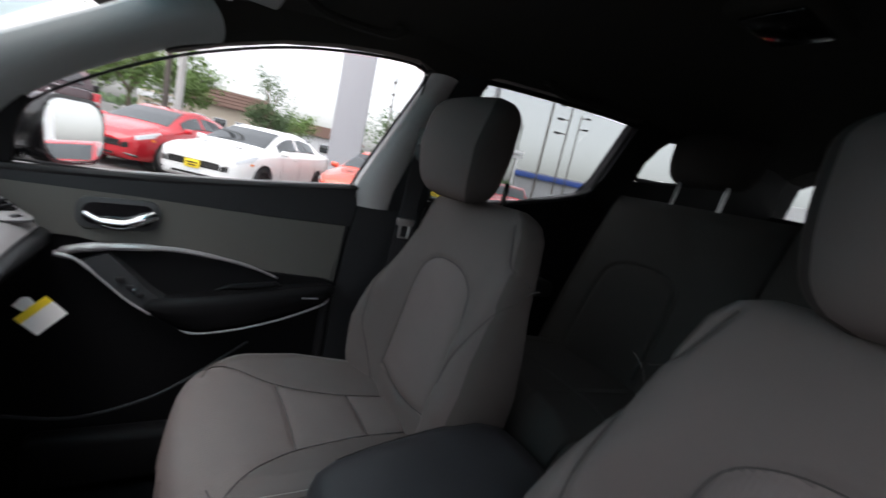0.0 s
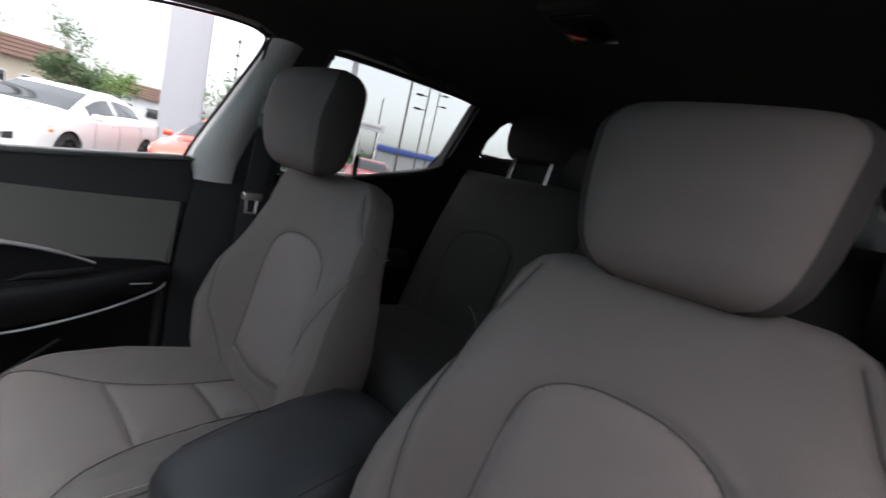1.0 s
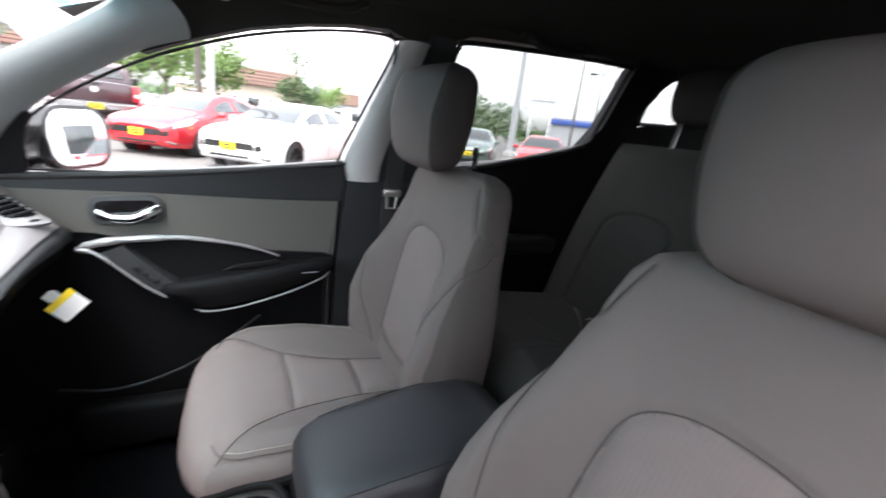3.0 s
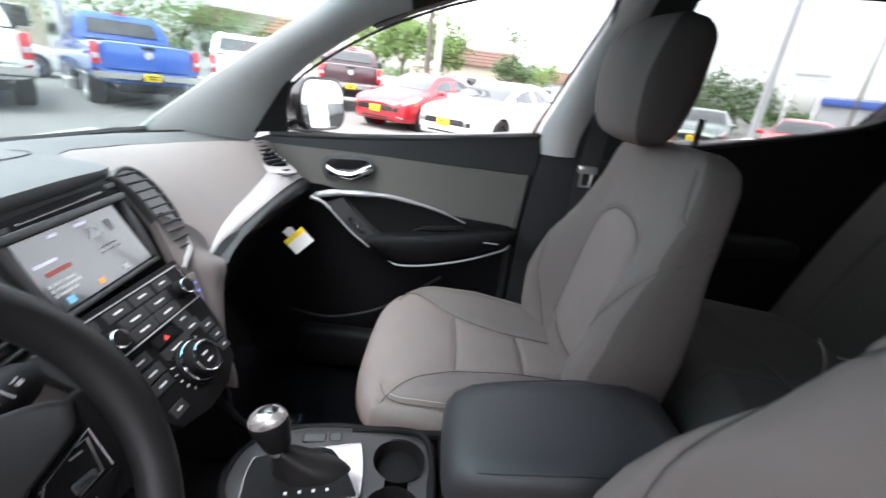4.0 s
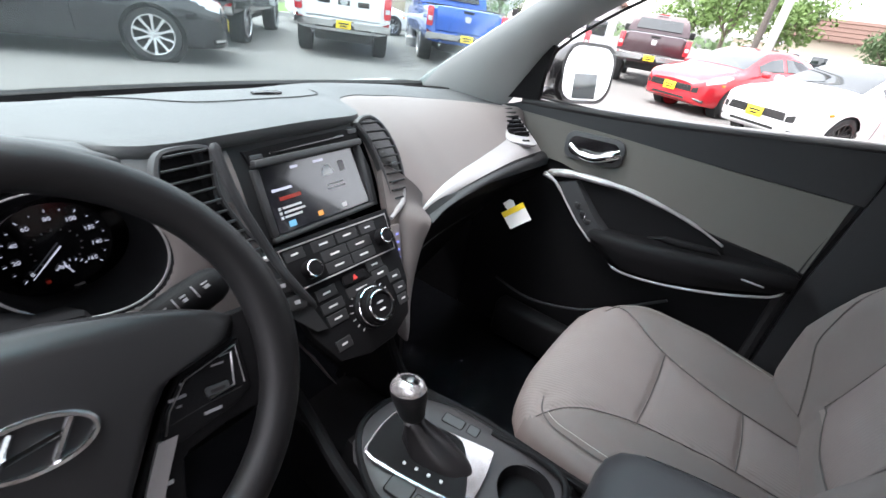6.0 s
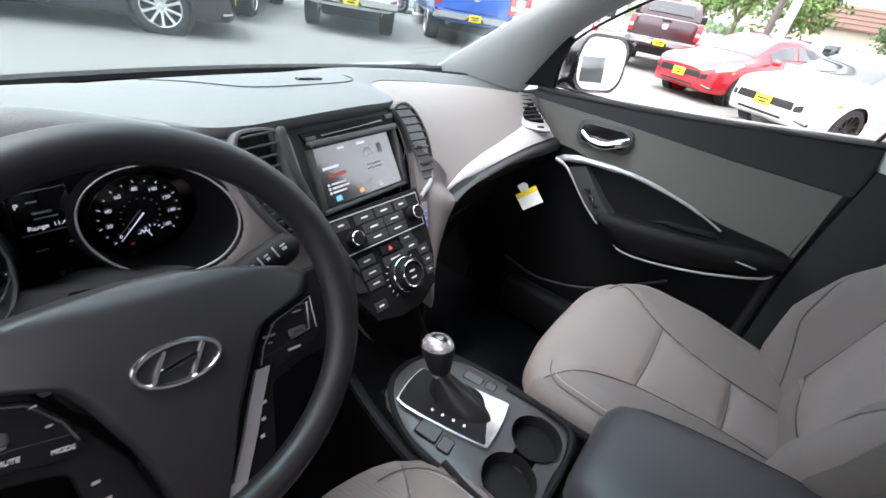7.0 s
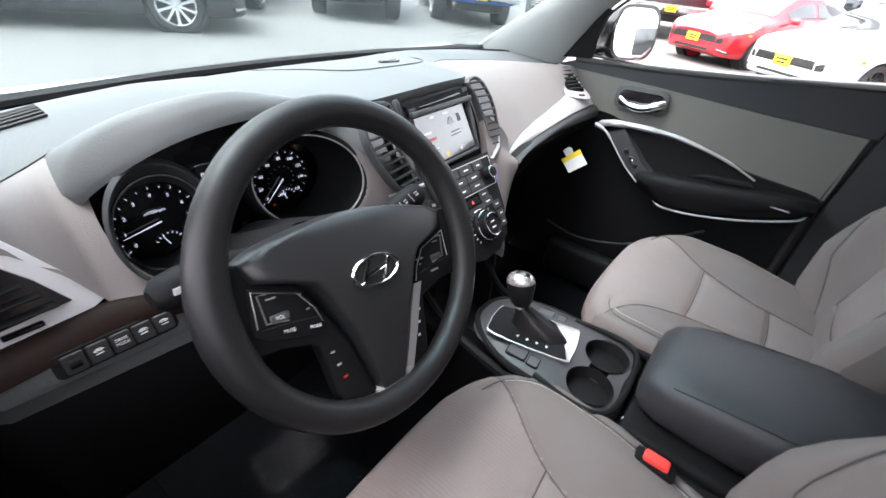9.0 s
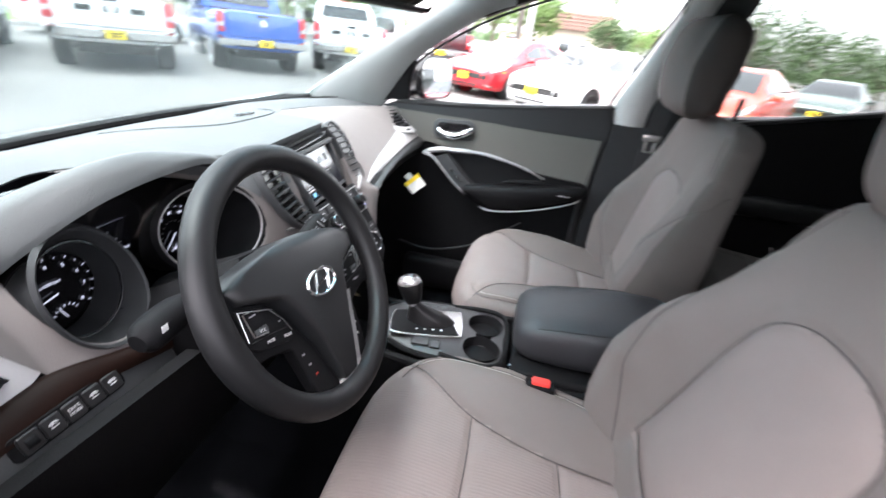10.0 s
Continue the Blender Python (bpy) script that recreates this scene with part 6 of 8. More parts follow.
# rear bench: two backs, one cushion each
def rear_seat(x, w, label, heads):
    t = thing("rear_bench", (x, -1.2, 0.60), label, "car seat", "rear seats")

    def bench_back(u, v):
        xx = (2 * u - 1)
        ex = 1 - abs(xx) ** 8
        h = 0.56 * v
        arch = min((abs(dist_seg(xx * w - hx, h, flat_path([(-0.13, 0.06), (-0.125, 0.26), (-0.10, 0.33), (0, 0.352), (0.10, 0.33), (0.125, 0.26), (0.13, 0.06)]))) for hx in heads), default=1)
        d = 0.055 * ex + 0.018 * math.sin(math.pi * v) - 0.009 * math.exp(-(arch / 0.006) ** 2)
        d *= 1 - max(0, (v - 0.93) / 0.07) ** 2
        return Vector((x + xx * w, -1.205 - 0.40 * h * 1.0 + d, 0.80 + h))

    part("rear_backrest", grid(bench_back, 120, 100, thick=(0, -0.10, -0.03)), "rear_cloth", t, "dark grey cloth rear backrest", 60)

    def bench_cushion(u, v):
        xx = (2 * u - 1)
        y = -1.18 + 0.48 * v
        z = 0.80 + 0.05 * v + 0.04 * (1 - abs(xx) ** 6) - 0.12 * max(0, (v - 0.82) / 0.18) ** 2
        z -= 0.006 * math.exp(-((abs(xx) - 0.55) * w / 0.005) ** 2) + 0.006 * math.exp(-((v - 0.55) * 0.48 / 0.005) ** 2)
        return Vector((x + xx * w, y, z))

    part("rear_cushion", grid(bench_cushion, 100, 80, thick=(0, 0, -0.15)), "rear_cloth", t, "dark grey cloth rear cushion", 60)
    for hx in heads:
        bm = headrest_mesh(0.145, 0.09, 0.17)
        bm.transform(Matrix.Translation((x + hx, -1.45, 1.425)) @ pose(0, 0, 0, 10, 0, 0))
        hr = part("headrest", bm, "cloth_dark_shade", t, "dark cloth headrest", 70)
        hr.data.materials.append(M["cloth_dark_shade"])
        for sx in (-1, 1):
            part("headrest_post", tube([(x + hx + sx * 0.075, -1.42, 1.34), (x + hx + sx * 0.075, -1.445, 1.46)], 0.006, 8), "steel", t)


rear_seat(0.335, 0.275, "dark grey cloth rear seat with headrest", (0.0,))
rear_seat(-0.27, 0.325, "wide dark grey cloth rear seat", (-0.05,))

# ---------------------------------------------------------------- front passenger door
def front_door(sx, name, label):
    def flip(bm):
        if sx < 0:
            bm.transform(Matrix.Diagonal((-1, 1, 1, 1)))
        return bm

    door = struct(name, flip(side_slab([(0.33, 0.40), (0.33, 1.095), (0.25, 1.126), (0.03, 1.142), (-0.22, 1.168), (-0.478, 1.203), (-0.492, 1.165), (-0.470, 0.90), (-0.470, 0.40)], 1, 0.07)), "black", label, "door")


    def on_door(bm, name, material, parent=None, label="", angle=45):
        ob = new(name, to_mesh(name, flip(bm), material, angle))
        ob.parent = parent or door
        return tagged(ob, label) if label else ob


    on_door(side_slab([(0.325, 1.03), (0.30, 1.104), (0.0, 1.104), (-0.25, 1.098), (-0.468, 1.098), (-0.462, 0.94), (-0.30, 0.945), (-0.20, 0.975), (-0.10, 0.994), (0.04, 0.991), (0.10, 1.004), (0.18, 1.008)], 1, 0.02, 0.010), "door_insert", "door_cloth", None, "grey cloth door insert")
    on_door(side_slab([(0.325, 1.10), (0.25, 1.124), (0.03, 1.140), (-0.22, 1.166), (-0.476, 1.200), (-0.488, 1.165), (-0.484, 1.100), (0.30, 1.099)], 1, 0.02, 0.009), "door_top", "graphite", None, "charcoal door top roll")
    on_door(tube(smooth_path([(0.711, 0.25, 1.128), (0.711, 0.03, 1.144), (0.708, -0.22, 1.170), (0.700, -0.478, 1.206)], 5), 0.009, 8), "belt_seal", "seal")
    on_door(tube(smooth_path([(0.722, 0.22, 1.134), (0.722, 0.03, 1.150), (0.718, -0.22, 1.176), (0.712, -0.478, 1.212)], 5), 0.006, 8), "belt_moulding", "silver")
    # inner handle in its cup
    D = plane_frame((0.7025, 0.030, 1.062), (0, -1, 0.05), (0, 0.05, 1))
    cup = on_door(plate(rrect(0.148, 0.068, 0.024, 6), 0.006, 0.002, 2, D), "handle_bezel", "charcoal", None, "charcoal oval handle recess")
    on_door(plate(rrect(0.124, 0.046, 0.018, 6), 0.001, 0, 1, D @ pose(0, 0, 0.0064)), "handle_well", "gloss", cup)
    on_door(tube(smooth_path([(0.701 - d, y, z) for d, y, z in ((0.004, 0.088, 1.058), (0.014, 0.060, 1.046), (0.018, 0.020, 1.044), (0.016, -0.012, 1.058), (0.006, -0.034, 1.068))], 5), [0.007] * 6 + [0.011] * 8 + [0.012] * 7, 10), "door_handle", "chrome", cup, "chrome inner door handle")
    # armrest with chrome edge
    ARM = [(0.124, 0.972), (0.09, 0.985), (0.04, 0.992), (-0.03, 0.996), (-0.10, 0.995), (-0.20, 0.978), (-0.27, 0.958), (-0.36, 0.950), (-0.44, 0.944), (-0.462, 0.925), (-0.455, 0.900), (-0.40, 0.880), (-0.30, 0.842), (-0.20, 0.816), (-0.12, 0.808), (-0.06, 0.842), (0.0, 0.890), (0.06, 0.940)]
    rest = on_door(slab([(0.694, y, z) for y, z in [(p.x, p.y) for p in smooth_path([(y, z, 0) for y, z in ARM], 3, True)]], (0.03, 0, 0)), "armrest_panel", "black", None, "black moulded armrest panel")
    shelf = [[(x, y, z) for x, z in ((0.70, zt - 0.004), (0.668 - b, zt - 0.002), (0.650 - b, zt + 0.003), (0.638 - b, zt - 0.004), (0.634 - b, zt - 0.016), (0.638 - b, (zt + zb) / 2), (0.650 - b, zb + 0.006), (0.665, zb), (0.70, zb))] for y, zt, zb, b in ((-0.030, 0.874, 0.862, -0.022), (-0.045, 0.884, 0.846, -0.006), (-0.09, 0.892, 0.822, 0.004), (-0.15, 0.900, 0.814, 0.010), (-0.25, 0.916, 0.832, 0.012), (-0.36, 0.934, 0.868, 0.008), (-0.43, 0.941, 0.892, 0.0), (-0.455, 0.936, 0.904, -0.02))]
    rest2 = on_door(loft([[Vector(p) for p in lp] for lp in shelf]), "armrest", "black", None, "padded black door armrest", 50)
    on_door(plate([(-0.165, 0.918), (-0.20, 0.934), (-0.30, 0.946), (-0.315, 0.936), (-0.24, 0.922)], 0.010, 0.003, 1, Matrix(((0, 0, -1, 0.652), (1, 0, 0, 0), (0, 1, 0, 0), (0, 0, 0, 1)))), "pull_cup", "black", rest2, "raised rim of the pull handle")
    # sloping switch strip between the trim and the armrest
    on_door(loft([[Vector((x, y + dy, z + dz)) for x, dy, dz in ((0.700, 0.006, -0.006), (0.664 + k, 0.010, -0.008), (0.662 + k, -0.036, 0.014), (0.700, -0.040, 0.016))] for y, z, k in ((0.078, 0.966, 0.016), (0.040, 0.930, 0.006), (0.0, 0.892, 0.0), (-0.042, 0.862, -0.004))]), "switch_strip", "graphite", rest, "dark sloping strip for the window switches", 60)
    on_door(tube(smooth_path([(0.684, 0.130, 0.972), (0.682, 0.090, 0.985), (0.681, 0.045, 0.993), (0.680, -0.03, 0.998), (0.681, -0.10, 0.997), (0.684, -0.20, 0.980), (0.688, -0.26, 0.962), (0.692, -0.31, 0.942)], 4), [0.004] * 2 + [0.0095] * 3 + [0.0105] * 3 + [0.0085] * 5 + [0.006] * 6 + [0.0045] * 5 + [0.003] * 5, 8), "armrest_trim", "silver", rest, "satin silver trim above the armrest")
    on_door(tube(smooth_path([(0.678, 0.128, 0.971), (0.670, 0.090, 0.962), (0.664, 0.045, 0.922), (0.658, 0.0, 0.882), (0.652, -0.045, 0.852)], 5), [0.006] * 4 + [0.004] * 4 + [0.0025] * 13, 8), "armrest_edge", "silver", rest, "thin silver front edge")
    on_door(tube(smooth_path([(0.652, -0.105, 0.815), (0.647, -0.135, 0.808), (0.642, -0.21, 0.818), (0.640, -0.32, 0.848), (0.648, -0.42, 0.886), (0.660, -0.445, 0.905)], 5), [0.001] * 3 + [0.0032] * 21 + [0.001] * 2, 8), "armrest_lip", "silver", rest, "thin silver lower edge")
    for k in range(3):
        on_door(box((0.661, 0.016 - 0.019 * k, 0.928 - 0.017 * k), (0.007, 0.014, 0.012), 0.003, 2), "window_switch", "key", rest)
    on_door(box((0.657, -0.012, 0.903), (0.005, 0.004, 0.014), 0.001, 1), "switch_edge", "chrome", rest)
    on_door(box((0.628, -0.385, 0.912), (0.003, 0.042, 0.004), 0.001, 1, None), "armrest_badge", "ink_dim", rest)
    on_door(tube(smooth_path([(0.694, 0.20, 0.60), (0.690, 0.08, 0.585), (0.688, -0.05, 0.62), (0.688, -0.14, 0.672), (0.690, -0.26, 0.765)], 5), 0.004, 6), "pocket_edge", "graphite")
    on_door(box((0.665, -0.06, 0.50), (0.06, 0.44, 0.13), 0.02, 3), "door_pocket", "black")


    on_door(slab([(0.785, 0.335, 0.36), (0.785, -0.485, 0.36), (0.785, -0.485, 1.12), (0.785, 0.335, 1.06)], (0.10, 0, 0)), "door_skin", "car_shell", None, "silver-grey painted outer door skin")
    return door


front_door(1, "door_1", "closed passenger door, black with grey cloth insert")
# the driver door stands a hand ajar, its window wound down
hinge = Matrix.Translation((-0.80, 0.345, 0))
front_door(-1, "door_2", "driver door ajar, black with grey insert, window wound down").matrix_world = hinge @ pose(0, 0, 0, 0, 0, -7) @ hinge.inverted()

# mirror outside the passenger door
mir = thing("door_mirror", (0.83, 0.20, 1.16), "black door mirror reflecting the car lot", "mirror")
MM = plane_frame((0.803, 0.133, 1.213), (0.905, -0.425, 0.0), (0.0, 0.10, 1))
part("mirror_housing", loft([[MM @ Vector((x * k + dx, y * k, z)) for x, y in rrect(0.186, 0.146, 0.050, 6)] for k, z, dx in ((0.99, 0.004, 0), (1.0, -0.01, 0.002), (0.98, -0.05, 0.010), (0.85, -0.085, 0.016), (0.5, -0.11, 0.02))]), "gloss", mir, "glossy black mirror housing", 60)
part("mirror_glass", plate(rrect(0.168, 0.128, 0.046, 6), 0.003, 0.001, 1, MM @ pose(-0.003, 0, 0.004)), "mirror", mir, "mirror glass")
part("mirror_arm", tube([(0.86, 0.21, 1.155), (0.81, 0.235, 1.140), (0.76, 0.235, 1.125)], [0.03, 0.022, 0.024], 10), "gloss", mir)

# interior mirror, visor, grab handle, roof lamp
im = thing("rear_view_mirror", (0.0, 0.10, 1.46), "black interior mirror on the windscreen", "mirror")
IM = plane_frame((-0.112, 0.012, 1.420), (0.97, -0.22, 0), (0, 0.12, 0.99))
part("mirror_case", loft([[IM @ Vector((x * k, y * k, z)) for x, y in rrect(0.25, 0.072, 0.028, 6)] for k, z in ((0.98, 0.004), (1, -0.008), (0.9, -0.03), (0.5, -0.045))]), "black", im, "", 60)
part("mirror_glass", plate(rrect(0.236, 0.058, 0.024, 6), 0.002, 0.0006, 1, IM @ pose(0, 0, 0.004)), "mirror", im)
part("mirror_stem", tube([(-0.10, 0.035, 1.425), (-0.08, 0.06, 1.47), (-0.06, 0.05, 1.555)], 0.011, 8), "black", im)
for sx in (1, -1):
    v = thing("sun_visor", (sx * 0.36, -0.05, 1.53), "folded grey cloth sun visor", "sun visor", "sun visors")
    part("visor_panel", box((sx * 0.34, -0.125, 1.530), (0.32, 0.15, 0.022), 0.010, 3, None), "pillar", v)
    part("visor_mirror_cover", box((sx * 0.34, -0.125, 1.5180), (0.14, 0.09, 0.006), 0.003, 2), "headliner", v)
    part("visor_arm", tube([(sx * 0.47, -0.07, 1.530), (sx * 0.515, -0.065, 1.535), (sx * 0.53, -0.065, 1.555)], 0.008, 8), "pillar", v)
    for yy in ((-0.36, -1.02) if sx > 0 else (-1.02,)):
        g = thing("grab_handle", (sx * 0.53, yy, 1.57), "dark folding grab handle on the roof edge", "handle", "grab handles")
        dz = 0.0 if yy > -0.5 else 0.025
        part("grip", tube(smooth_path([(sx * 0.535, yy + 0.10, 1.572 + dz), (sx * 0.515, yy + 0.07, 1.553 + dz), (sx * 0.512, yy, 1.552 + dz), (sx * 0.515, yy - 0.07, 1.560 + dz), (sx * 0.535, yy - 0.10, 1.582 + dz)], 5), 0.010, 8), "headliner", g)
        for e in (0.10, -0.10):
            part("handle_mount", box((sx * 0.54, yy + e, 1.577 + dz + (0.004 if e < 0 else 0)), (0.03, 0.035, 0.016), 0.006, 2), "headliner", g)
lamp = thing("roof_lamp", (0.0, -0.95, 1.66), "small unlit roof lamp in the headliner", "lamp")
part("lamp_bezel", box((0.0, -0.95, 1.684), (0.14, 0.20, 0.03), 0.012, 3), "headliner", lamp)
part("lamp_lens", box((0.0, -0.95, 1.668), (0.10, 0.14, 0.010), 0.004, 2), "gloss", lamp)

# floor mats with film, pedals
for x, nm in ((0.40, "passenger"), (-0.38, "driver")):
    t = thing("floor_mat", (x, 0.12, 0.44), "black ribbed floor mat under crinkled clear film", "floor mat", "floor mats")
    mat_z = lambda y: 0.436 + 0.35 * max(0, y - 0.58)
    part("mat_base", grid(lambda u, v, x=x: Vector((x - 0.20 + 0.40 * u, -0.10 + 0.52 * v, 0.440 + 0.002 * math.sin(30 * v))), 10, 40, thick=(0, 0, -0.012)), "carpet", t)
    random.seed(5 if x > 0 else 9)
    part("clear_film", grid(lambda u, v, x=x: Vector((x - 0.07 + 0.14 * u, 0.02 + 0.26 * v, 0.449 + 0.0035 * noise.noise(Vector((u * 9, v * 15, x * 3))) + 0.0025 * noise.noise(Vector((u * 21, v * 32, x))))), 56, 80), "plastic_wrap", t, "crinkled clear protective film", 20)
for x, w, z in ((-0.33, 0.09, 0.585), (-0.22, 0.055, 0.56)):
    t = thing("pedal", (x, 0.42, z), "black ribbed rubber foot pedal", "pedal", "pedals")
    part("pedal_pad", box((x, 0.42, z), (w, 0.02, 0.07 if w > 0.06 else 0.14), 0.006, 2, None), "seal", t)
    part("pedal_arm", tube([(x, 0.43, z), (x, 0.52, z + 0.06), (x, 0.56, z + 0.25)], 0.009, 6), "black", t)


# ---------------------------------------------------------------- the car lot outside
M["asphalt"] = mat("asphalt", (0.135, 0.13, 0.125), 0.85, var=0.25, scale=0.6, bump=0.5, grain=60, spec=0.3)
M["grass"] = mat("grass", (0.10, 0.17, 0.04), 0.9, var=0.4, scale=1.5, bump=0.6, grain=30)
M["tyre"] = mat("tyre", (0.016, 0.016, 0.017), 0.75, var=0.2, bump=0.3)
M["car_glass"] = mat("car_glass", (0.02, 0.025, 0.028), 0.05, var=0.05, bump=0, spec=0.8, coat=0.5)
M["lamp_glass"] = mat("lamp_glass", (0.62, 0.64, 0.66), 0.12, metal=0.4, var=0.1, scale=30, bump=0.1)
M["tail_red"] = mat("tail_red", (0.50, 0.02, 0.03), 0.2, var=0.15, scale=20, bump=0.05, coat=0.5)
M["amber"] = mat("amber_lens", (0.85, 0.22, 0.02), 0.25, bump=0)
M["alloy"] = mat("alloy", (0.66, 0.67, 0.68), 0.25, metal=0.8, var=0.06, bump=0)
M["dark_alloy"] = mat("dark_alloy", (0.035, 0.033, 0.034), 0.35, metal=0.6, var=0.1, bump=0)
M["under"] = mat("underbody", (0.012, 0.012, 0.012), 0.8, var=0.2)
M["leaf"] = mat("leaf", (0.085, 0.15, 0.03), 0.7, var=0.5, scale=3.0, bump=0, grain=12)
M["leaf_dark"] = mat("leaf_dark", (0.05, 0.09, 0.03), 0.7, var=0.5, scale=3.0, bump=0, grain=12)
M["bark"] = mat("bark", (0.13, 0.10, 0.08), 0.9, var=0.3, scale=6, bump=0.5, grain=40)
M["concrete"] = mat("concrete", (0.42, 0.41, 0.40), 0.8, var=0.12, scale=1.5, bump=0.3, grain=60)
M["wood_pole"] = mat("dark_pole", (0.10, 0.085, 0.075), 0.85, var=0.25, scale=4, bump=0.3)
M["brown_roof"] = mat("brown_shingle", (0.10, 0.055, 0.042), 0.85, var=0.25, scale=3, bump=0.4, grain=30)
M["stucco"] = mat("stucco", (0.55, 0.47, 0.38), 0.85, var=0.1, scale=1.5, bump=0.3, grain=50)
M["panel_white"] = mat("panel_white", (0.68, 0.68, 0.70), 0.5, var=0.05, scale=0.8, bump=0.05)
M["pylon_grey"] = mat("pylon_grey", (0.42, 0.42, 0.45), 0.55, var=0.05, scale=0.8, bump=0.05)
M["panel_grey"] = mat("panel_grey", (0.36, 0.36, 0.38), 0.6, var=0.08, scale=0.8, bump=0.1)
M["panel_blue"] = mat("panel_blue", (0.04, 0.09, 0.34), 0.45, var=0.08, scale=1, bump=0.05)
M["orange_wall"] = mat("orange_wall", (0.55, 0.22, 0.09), 0.8, var=0.12, scale=1, bump=0.2)


def car_paint(name, color, metal=0.2):
    return mat(name, color, 0.22, metal=metal, var=0.03, scale=2, bump=0, coat=0.8)


PAINT = {
    "white": car_paint("paint_white", (0.78, 0.78, 0.78), 0.0), "red": car_paint("paint_red", (0.55, 0.025, 0.035)),
    "black": car_paint("paint_black", (0.014, 0.015, 0.018)), "blue": car_paint("paint_blue", (0.03, 0.12, 0.50)),
    "maroon": car_paint("paint_maroon", (0.055, 0.028, 0.034)), "orange": car_paint("paint_orange", (0.72, 0.09, 0.045)),
    "silver": car_paint("paint_silver", (0.46, 0.48, 0.50), 0.6), "green": car_paint("paint_greygreen", (0.10, 0.14, 0.13)),
}

far = 420.0


def ground_sheet(u, v):
    a, r = 2 * math.pi * u, far * v ** 3
    return Vector((r * math.sin(a), r * math.cos(a), 0.0))


bm = grid(ground_sheet, 64, 40)
bmesh.ops.remove_doubles(bm, verts=bm.verts, dist=1e-4)
struct("ground", bm, "asphalt", "worn grey asphalt of the car lot", "ground")
struct("verge", slab([(9, 19, 0.012), (20, 12.5, 0.012), (26, 20, 0.012), (14, 27, 0.012)], (0, 0, 0.05)), "grass", "strip of mown grass behind the lot", "grass")
struct("kerb", slab([(8.6, 18.6, 0.0), (8.75, 18.85, 0.0), (20.2, 12.2, 0.0), (20.05, 11.95, 0.0)], (0, 0, 0.14)), "concrete", "pale concrete kerb", "kerb")


def local_part(name, bm, material, parent, label="", angle=40):
    ob = new(name, to_mesh(name, bm, material, angle))
    ob.parent = parent
    return tagged(ob, label) if label else ob


def body_section(y, hw, zb, zt, n=20, k=0.42):
    out = []
    for i in range(n):
        a = 2 * math.pi * (i + 0.5) / n
        c, s = math.cos(a), math.sin(a)
        flare = 1.0 - 0.05 * max(0, s)
        out.append(Vector((hw * flare * math.copysign(abs(c) ** k, c), y, (zb + zt) / 2 + (zt - zb) / 2 * math.copysign(abs(s) ** k, s))))
    return out


def add_wheel(car, x, y, r, rim_material, spokes=10, width=0.23):
    sx = 1 if x > 0 else -1
    m = pose(x, y, r, 0, 90 * sx, 0)
    arch = local_part("wheel_arch", lathe([(r * 1.20, -0.16), (r * 1.20, width / 2 - 0.045), (r * 1.02, width / 2 - 0.055)], m, 28), "under", car)
    w = local_part("wheel", lathe([(r * 0.70, -width / 2), (r * 0.96, -width / 2), (r, -width / 2 + 0.03), (r, width / 2 - 0.03), (r * 0.96, width / 2), (r * 0.74, width / 2 - 0.004), (r * 0.72, width / 2 - 0.05)], m, 32, caps=False), "tyre", car)
    local_part("rim", lathe([(r * 0.74, width / 2 - 0.012), (r * 0.70, width / 2 - 0.012), (r * 0.68, width / 2 - 0.07), (0.02, width / 2 - 0.085)], m, 32, caps=False), "dark_alloy" if rim_material == "dark_alloy" else "under", w)
    local_part("rim_lip", tube([m @ Vector((r * 0.72 * math.cos(2 * math.pi * i / 28), r * 0.72 * math.sin(2 * math.pi * i / 28), width / 2 - 0.008)) for i in range(28)], 0.012, 6, True), rim_material, w)
    for k in range(spokes):
        a = 2 * math.pi * k / spokes
        e = m @ pose(0, 0, 0, 0, 0, math.degrees(a))
        local_part("spoke", loft([[e @ Vector((rr, h * ww, z)) for h, z in ((-1, z0), (1, z0), (1, z0 - 0.02), (-1, z0 - 0.02))] for rr, ww, z0 in ((r * 0.10, 0.020, width / 2 - 0.03), (r * 0.45, 0.016, width / 2 - 0.02), (r * 0.72, 0.024, width / 2 - 0.012))]), rim_material, w)
    local_part("hub", lathe([(0.05, width / 2 - 0.04), (0.045, width / 2 - 0.018), (0.001, width / 2 - 0.016)], m, 16), rim_material, w)


def plate_marker(car, x, y, z, rz=0, front=True):
    p = local_part("dealer_plate", box((0, 0, 0), (0.305, 0.012, 0.155), 0.006, 2, pose(x, y, z, 0, 0, rz)), "yellow", car, "plain yellow dealer plate")
    s = 1 if front else -1
    for k, w in ((0.02, 0.22), (-0.03, 0.16)):
        local_part("plate_bar", box((0, s * 0.0075, k), (w, 0.002, 0.028), 0, 1, pose(x, y, z, 0, 0, rz)), "under", p)


